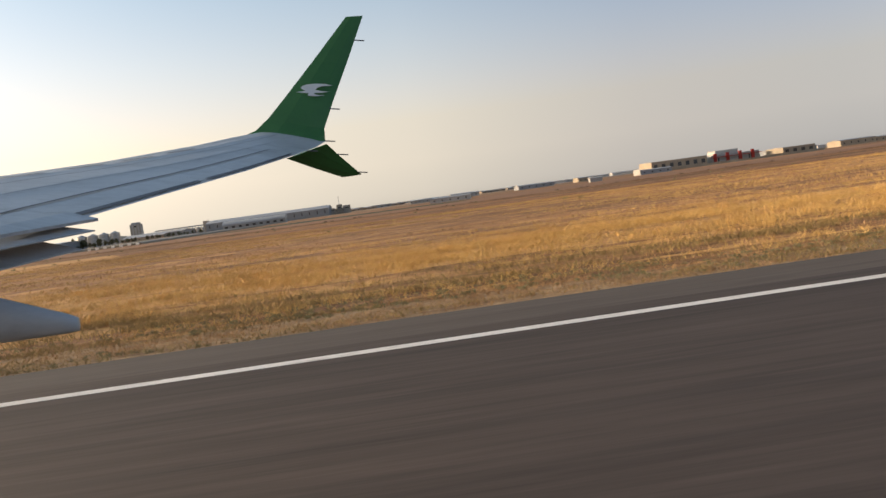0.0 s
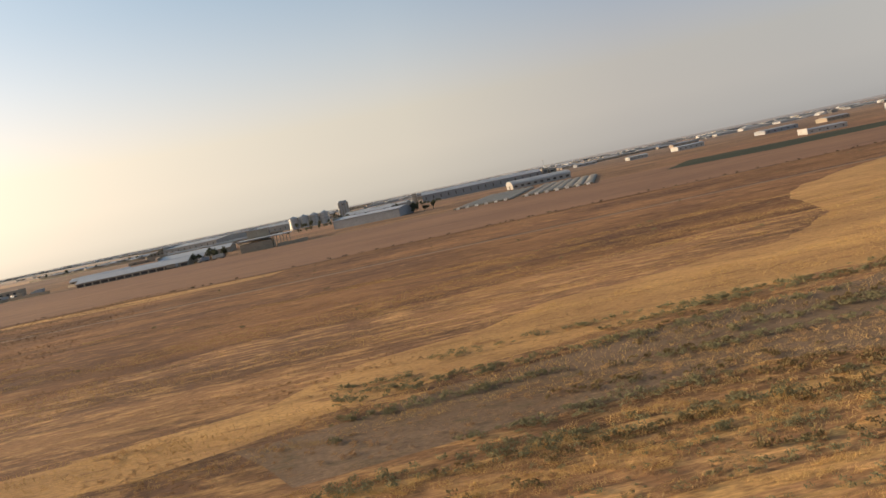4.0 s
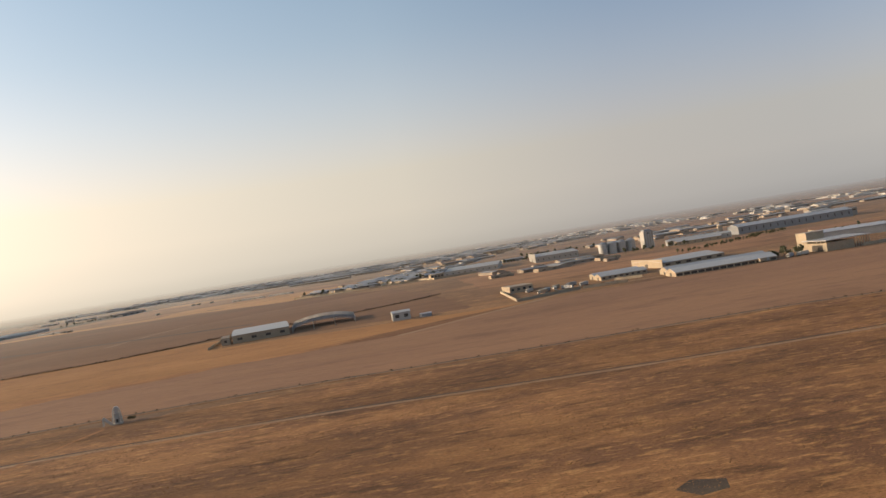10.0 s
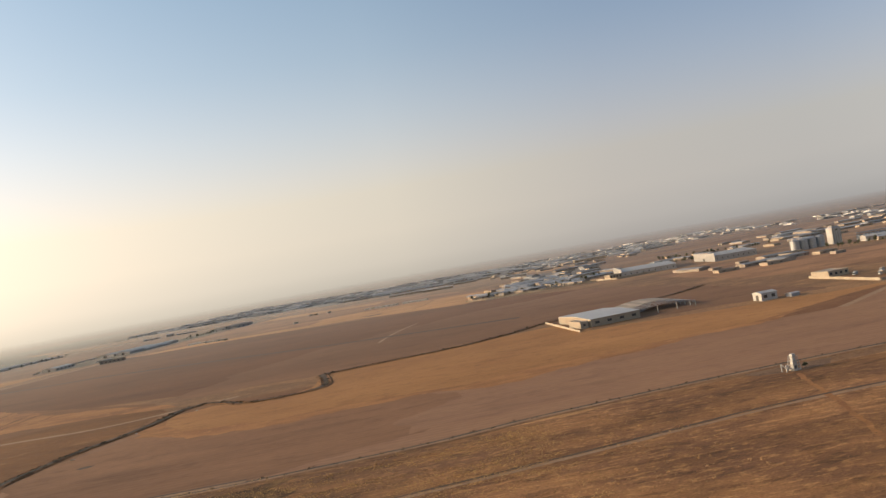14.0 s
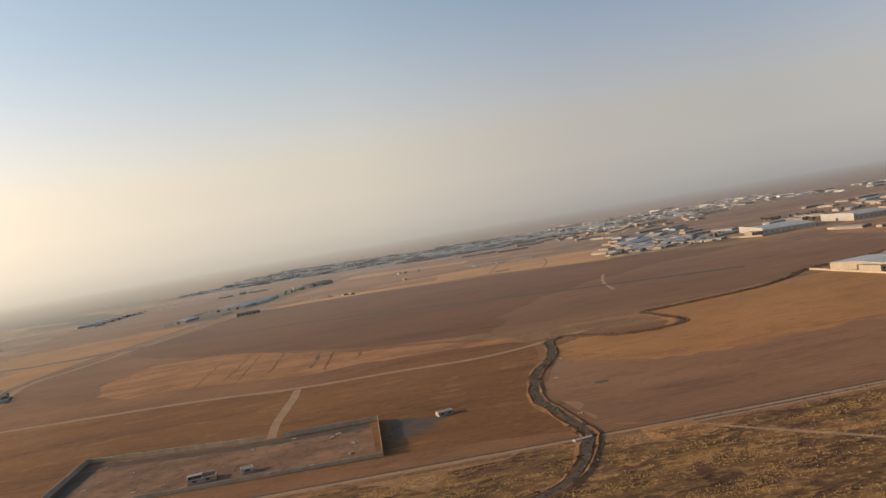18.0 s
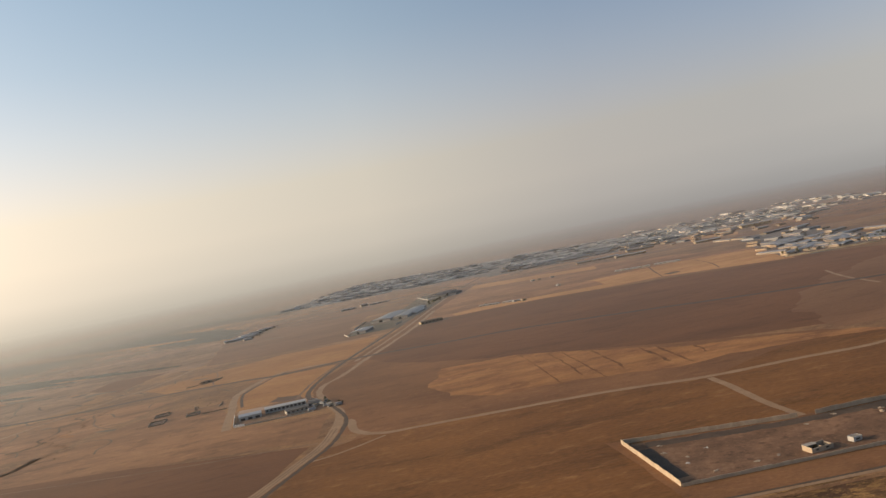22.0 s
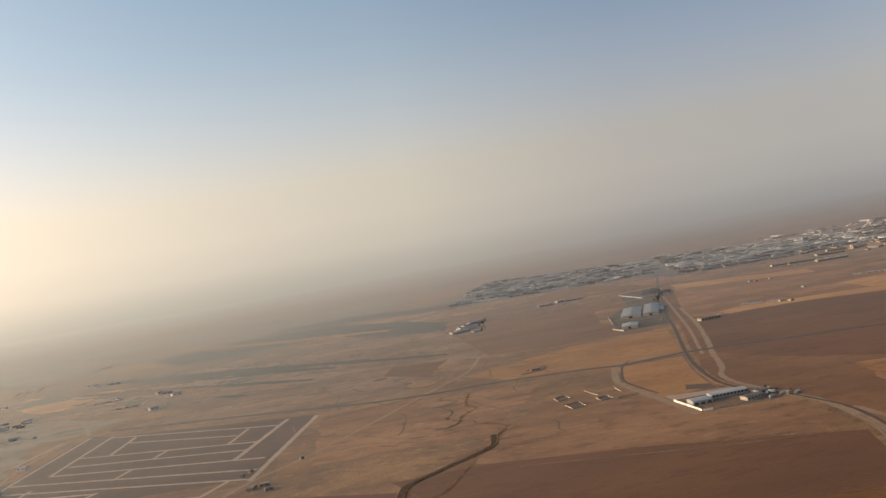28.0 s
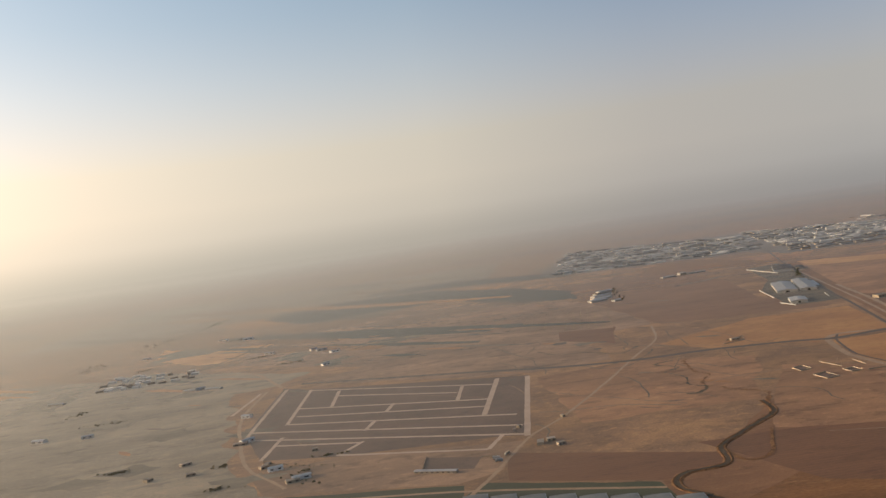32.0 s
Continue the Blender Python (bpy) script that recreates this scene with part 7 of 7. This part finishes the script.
far_town(160, ((-450, 2700), (300, 2600), (600, 3700), (-400, 3800)), 8, 12, "hazy distant suburb of low roofs")
far_town(120, ((200, 1700), (900, 1500), (1200, 2700), (300, 2900)), 6, 5, "hazy distant suburb of low roofs")
far_town(90, ((700, 900), (1500, 900), (1800, 1700), (700, 1700)), 17, 5, "hazy distant suburb of low roofs")
lay_ground(-11500, 9000, -4200, 10200)

# ---- aeroplane wing over the runway's start ----
WING_SKIN = surface("grey_wing_skin", (0.47, 0.475, 0.48), (0.42, 0.425, 0.43), (0.37, 0.37, 0.372), 1.6, 0.4, 0.45, 0.0, (0.4, 1, 1), depth=0.09, spec=0.5, mottle=0.12)
WING_DARK = surface("dark_wing_seam", (0.10, 0.10, 0.11), (0.13, 0.13, 0.14), None, 2, 0.4, 0.6, 0.0, depth=0.05)
WING_GREEN = surface("green_winglet_paint", (0.036, 0.135, 0.032), (0.044, 0.152, 0.037), None, 2, 0.4, 0.4, 0.0, depth=0.05, spec=0.5)
WING_WHITE = surface("white_winglet_mark", (0.66, 0.68, 0.68), (0.60, 0.62, 0.62), None, 2, 0.4, 0.5, 0.0, depth=0.05)
WO = Vector((-2.5, 12.0, 4.9))
wing = base("aeroplane_wing", WO.x, WO.y, 0, WO.z)


def loft(sections):
    """A body through rings of equal count, closed at both ends."""
    bm = bmesh.new()
    rings = [[bm.verts.new(Vector(p) - WO) for p in s] for s in sections]
    n = len(rings[0])
    for a, b in zip(rings, rings[1:]):
        for i in range(n):
            bm.faces.new((a[i], a[(i + 1) % n], b[(i + 1) % n], b[i]))
    bm.faces.new(rings[0])
    bm.faces.new(rings[-1])
    return bm


def foil(le, te, thick, up=Vector((0.12, -0.19, 0.97))):
    """A ring of points round an aerofoil from its leading to its trailing edge."""
    le, te = Vector(le), Vector(te)
    ring = []
    prof = ((0, 0), (0.03, 0.45), (0.12, 0.85), (0.3, 1.0), (0.55, 0.8), (0.8, 0.4), (1, 0.04))
    for u, h in prof:
        ring.append(le.lerp(te, u) + up * thick * h * 0.55)
    for u, h in reversed(prof[1:-1]):
        ring.append(le.lerp(te, u) - up * thick * h * 0.45)
    return ring


def le_at(y):
    return Vector((-2.31 - (15.2 - y) * 0.5205, y, 5.55 - (15.2 - y) * 0.145 + 0.001 * (15.2 - y) ** 2 - 0.008 * max(0, (y - 9.3) * (14.6 - y))))


def te_at(y):
    # height offsets that fit the trailing edge to the camera's first view
    view_fit = float(np.interp(y, (7.7, 9.5, 11.5, 13.5, 14.6, 15.2), (0.055, 0.012, -0.038, -0.055, -0.048, 0)))
    return Vector((-0.92 - (15.2 - y) * 0.268, y, 5.26 - (15.2 - y) * 0.154 + view_fit))


def on_top(y, u, lift=0.012):
    up = Vector((0.12, -0.19, 0.97))
    th = 0.11 * (te_at(y) - le_at(y)).length
    h = float(np.interp(u, (0, 0.03, 0.12, 0.3, 0.55, 0.8, 1), (0, 0.45, 0.85, 1.0, 0.8, 0.4, 0.04)))
    return le_at(y).lerp(te_at(y), u) + up * (th * h * 0.55 + lift)


part("wing_panel", loft([foil(le_at(y), te_at(y), 0.11 * (te_at(y) - le_at(y)).length) for y in (5.2, 7.7, 9.5, 11.5, 13.5, 14.6, 15.2)]), WING_SKIN, wing)


def seam(y0, u0, y1, u1, width, name="seam", mat=None):
    bm = bmesh.new()
    n = 8
    rows = []
    for i in range(n + 1):
        t = i / n
        y = y0 + (y1 - y0) * t
        u = u0 + (u1 - u0) * t
        rows.append([bm.verts.new(on_top(y, min(1, u + d)) - WO) for d in (-width / 2, width / 2)])
    for a, b in zip(rows, rows[1:]):
        bm.faces.new((a[0], a[1], b[1], b[0]))
    return part(name, bm, mat or WING_DARK, wing)


seam(6.0, 0.40, 15.0, 0.42, 0.006)
seam(6.0, 0.80, 13.6, 0.74, 0.012)
seam(6.0, 0.20, 15.0, 0.22, 0.005)
for y in (7.75, 10.4, 13.6):
    seam(y, 0.74, y + 0.05, 0.99, 0.02)
seam(6.0, 0.58, 14.2, 0.60, 0.004)
for y in (8.4, 9.2, 10.1, 11.1, 12.0, 12.9, 13.8, 14.5):
    seam(y, 0.41, y + 0.02, 0.73, 0.006)
for y0, y1 in ((7.8, 10.3), (10.5, 13.5)):
    seam(y0, 0.965, y1, 0.965, 0.03, "flap_gap")
for k in range(5):
    seam(8.6 + k * 0.95, 0.26, 9.15 + k * 0.95, 0.29, 0.028, "marking_bar", WING_DARK)


def plate(corners, thick=0.05, thin=()):
    bm = bmesh.new()
    up = Vector((0.12, -0.19, 0.97)) * thick
    a = [bm.verts.new(Vector(c) - WO) for c in corners]
    b = [bm.verts.new(Vector(c) - up * (0.12 if n in thin else 1.0) - WO) for n, c in enumerate(corners)]
    bm.faces.new(a)
    bm.faces.new(b)
    for i in range(len(a)):
        j = (i + 1) % len(a)
        bm.faces.new((a[i], a[j], b[j], b[i]))
    return bm


part("flap", plate([(-3.55, 7.62, 4.22), (-2.78, 7.55, 4.03), (-3.65, 4.6, 3.86), (-4.55, 4.6, 4.02)], 0.10, (1, 2)), WING_SKIN, wing)
part("flap", plate([(-3.35, 7.45, 4.02), (-2.88, 7.40, 3.87), (-3.75, 4.6, 3.66), (-4.30, 4.6, 3.82)], 0.12, (1, 2)), WING_SKIN, wing)
part("spoiler_edge", plate([(-3.10, 7.80, 4.25), (-2.82, 7.80, 4.15), (-3.70, 4.6, 3.98), (-4.0, 4.6, 4.05)], 0.03), WING_SKIN, wing)
rings = []
for t in range(13):
    u = 1 - (1 - t / 12) ** 1.4
    c = Vector((-5.43 + 2.76 * u, 6.5, 3.79 - 0.545 * u))
    r = float(np.interp(u, (0, 0.25, 0.5, 0.75, 0.9, 0.97, 1.0), (0.10, 0.28, 0.27, 0.21, 0.125, 0.085, 0.06)))
    rings.append([c + Vector((0, math.cos(a) * r * 0.7, math.sin(a) * r)) for a in [k * math.pi / 8 for k in range(16)]])
part("flap_fairing", loft(rings), WING_SKIN, wing, smooth=True)


def blade_foil(le, te, thick):
    le, te = Vector(le), Vector(te)
    out = Vector((0, 1, 0.25)).normalized()
    return [le, le.lerp(te, 0.3) - out * thick, le.lerp(te, 0.7) - out * thick * 0.8, te, le.lerp(te, 0.7) + out * thick * 0.6, le.lerp(te, 0.3) + out * thick]


winglet = part("upper_winglet", loft([blade_foil(*s) for s in (((-2.638, 15.10, 5.492), (-0.935, 15.10, 5.254), 0.06), ((-2.233, 15.24, 5.630), (-0.934, 15.24, 5.374), 0.07), ((-1.979, 15.34, 5.836), (-0.933, 15.34, 5.515), 0.06), ((-1.629, 15.50, 6.210), (-0.706, 15.50, 6.021), 0.05), ((-1.012, 15.80, 6.894), (-0.332, 15.80, 6.801), 0.035), ((-0.233, 16.10, 7.761), (0.109, 16.10, 7.743), 0.02))]), WING_GREEN, wing, "glossy green painted upper winglet")
part("lower_winglet", loft([blade_foil(*s) for s in (((-1.727, 15.25, 5.031), (-0.926, 15.25, 5.210), 0.05), ((-1.249, 15.50, 4.793), (-0.714, 15.50, 4.956), 0.035), ((-0.743, 15.80, 4.557), (-0.355, 15.80, 4.562), 0.015))]), WING_GREEN, wing, "dark green lower winglet")
BIRD = ((-1.391, 6.302), (-1.207, 6.305), (-1.282, 6.365), (-1.262, 6.409), (-1.157, 6.430), (-0.991, 6.424), (-0.828, 6.398), (-0.661, 6.341), (-0.851, 6.355), (-0.964, 6.338), (-1.002, 6.297), (-0.882, 6.254), (-0.734, 6.223), (-0.903, 6.226), (-1.023, 6.238), (-1.044, 6.218), (-0.956, 6.183), (-0.833, 6.163), (-1.038, 6.171), (-1.164, 6.199), (-1.147, 6.247))
bm = bmesh.new()
f = bm.faces.new([bm.verts.new(Vector((x, 15.54 + (z - 6.14) * 0.36 - 0.10, z)) - WO) for x, z in BIRD])
bmesh.ops.triangulate(bm, faces=[f])
part("bird_emblem", bm, WING_WHITE, winglet, "plain white bird-like emblem")
for p in ((-0.14, 15.95, 7.25), (-0.80, 15.46, 5.90), (-0.96, 15.22, 5.27), (-0.76, 15.46, 5.0), (-0.44, 15.75, 4.62), (-1.25, 14.2, 5.05)):
    bm = bmesh.new()
    rod_in(bm, Vector(p) - WO, Vector(p) + Vector((0.21, 0.02, -0.035)) - WO, 0.012, 5)
    part("static_wick", bm, WING_DARK, wing)
tagged(wing, "grey aeroplane wing with a green split winglet", "aeroplane wing")
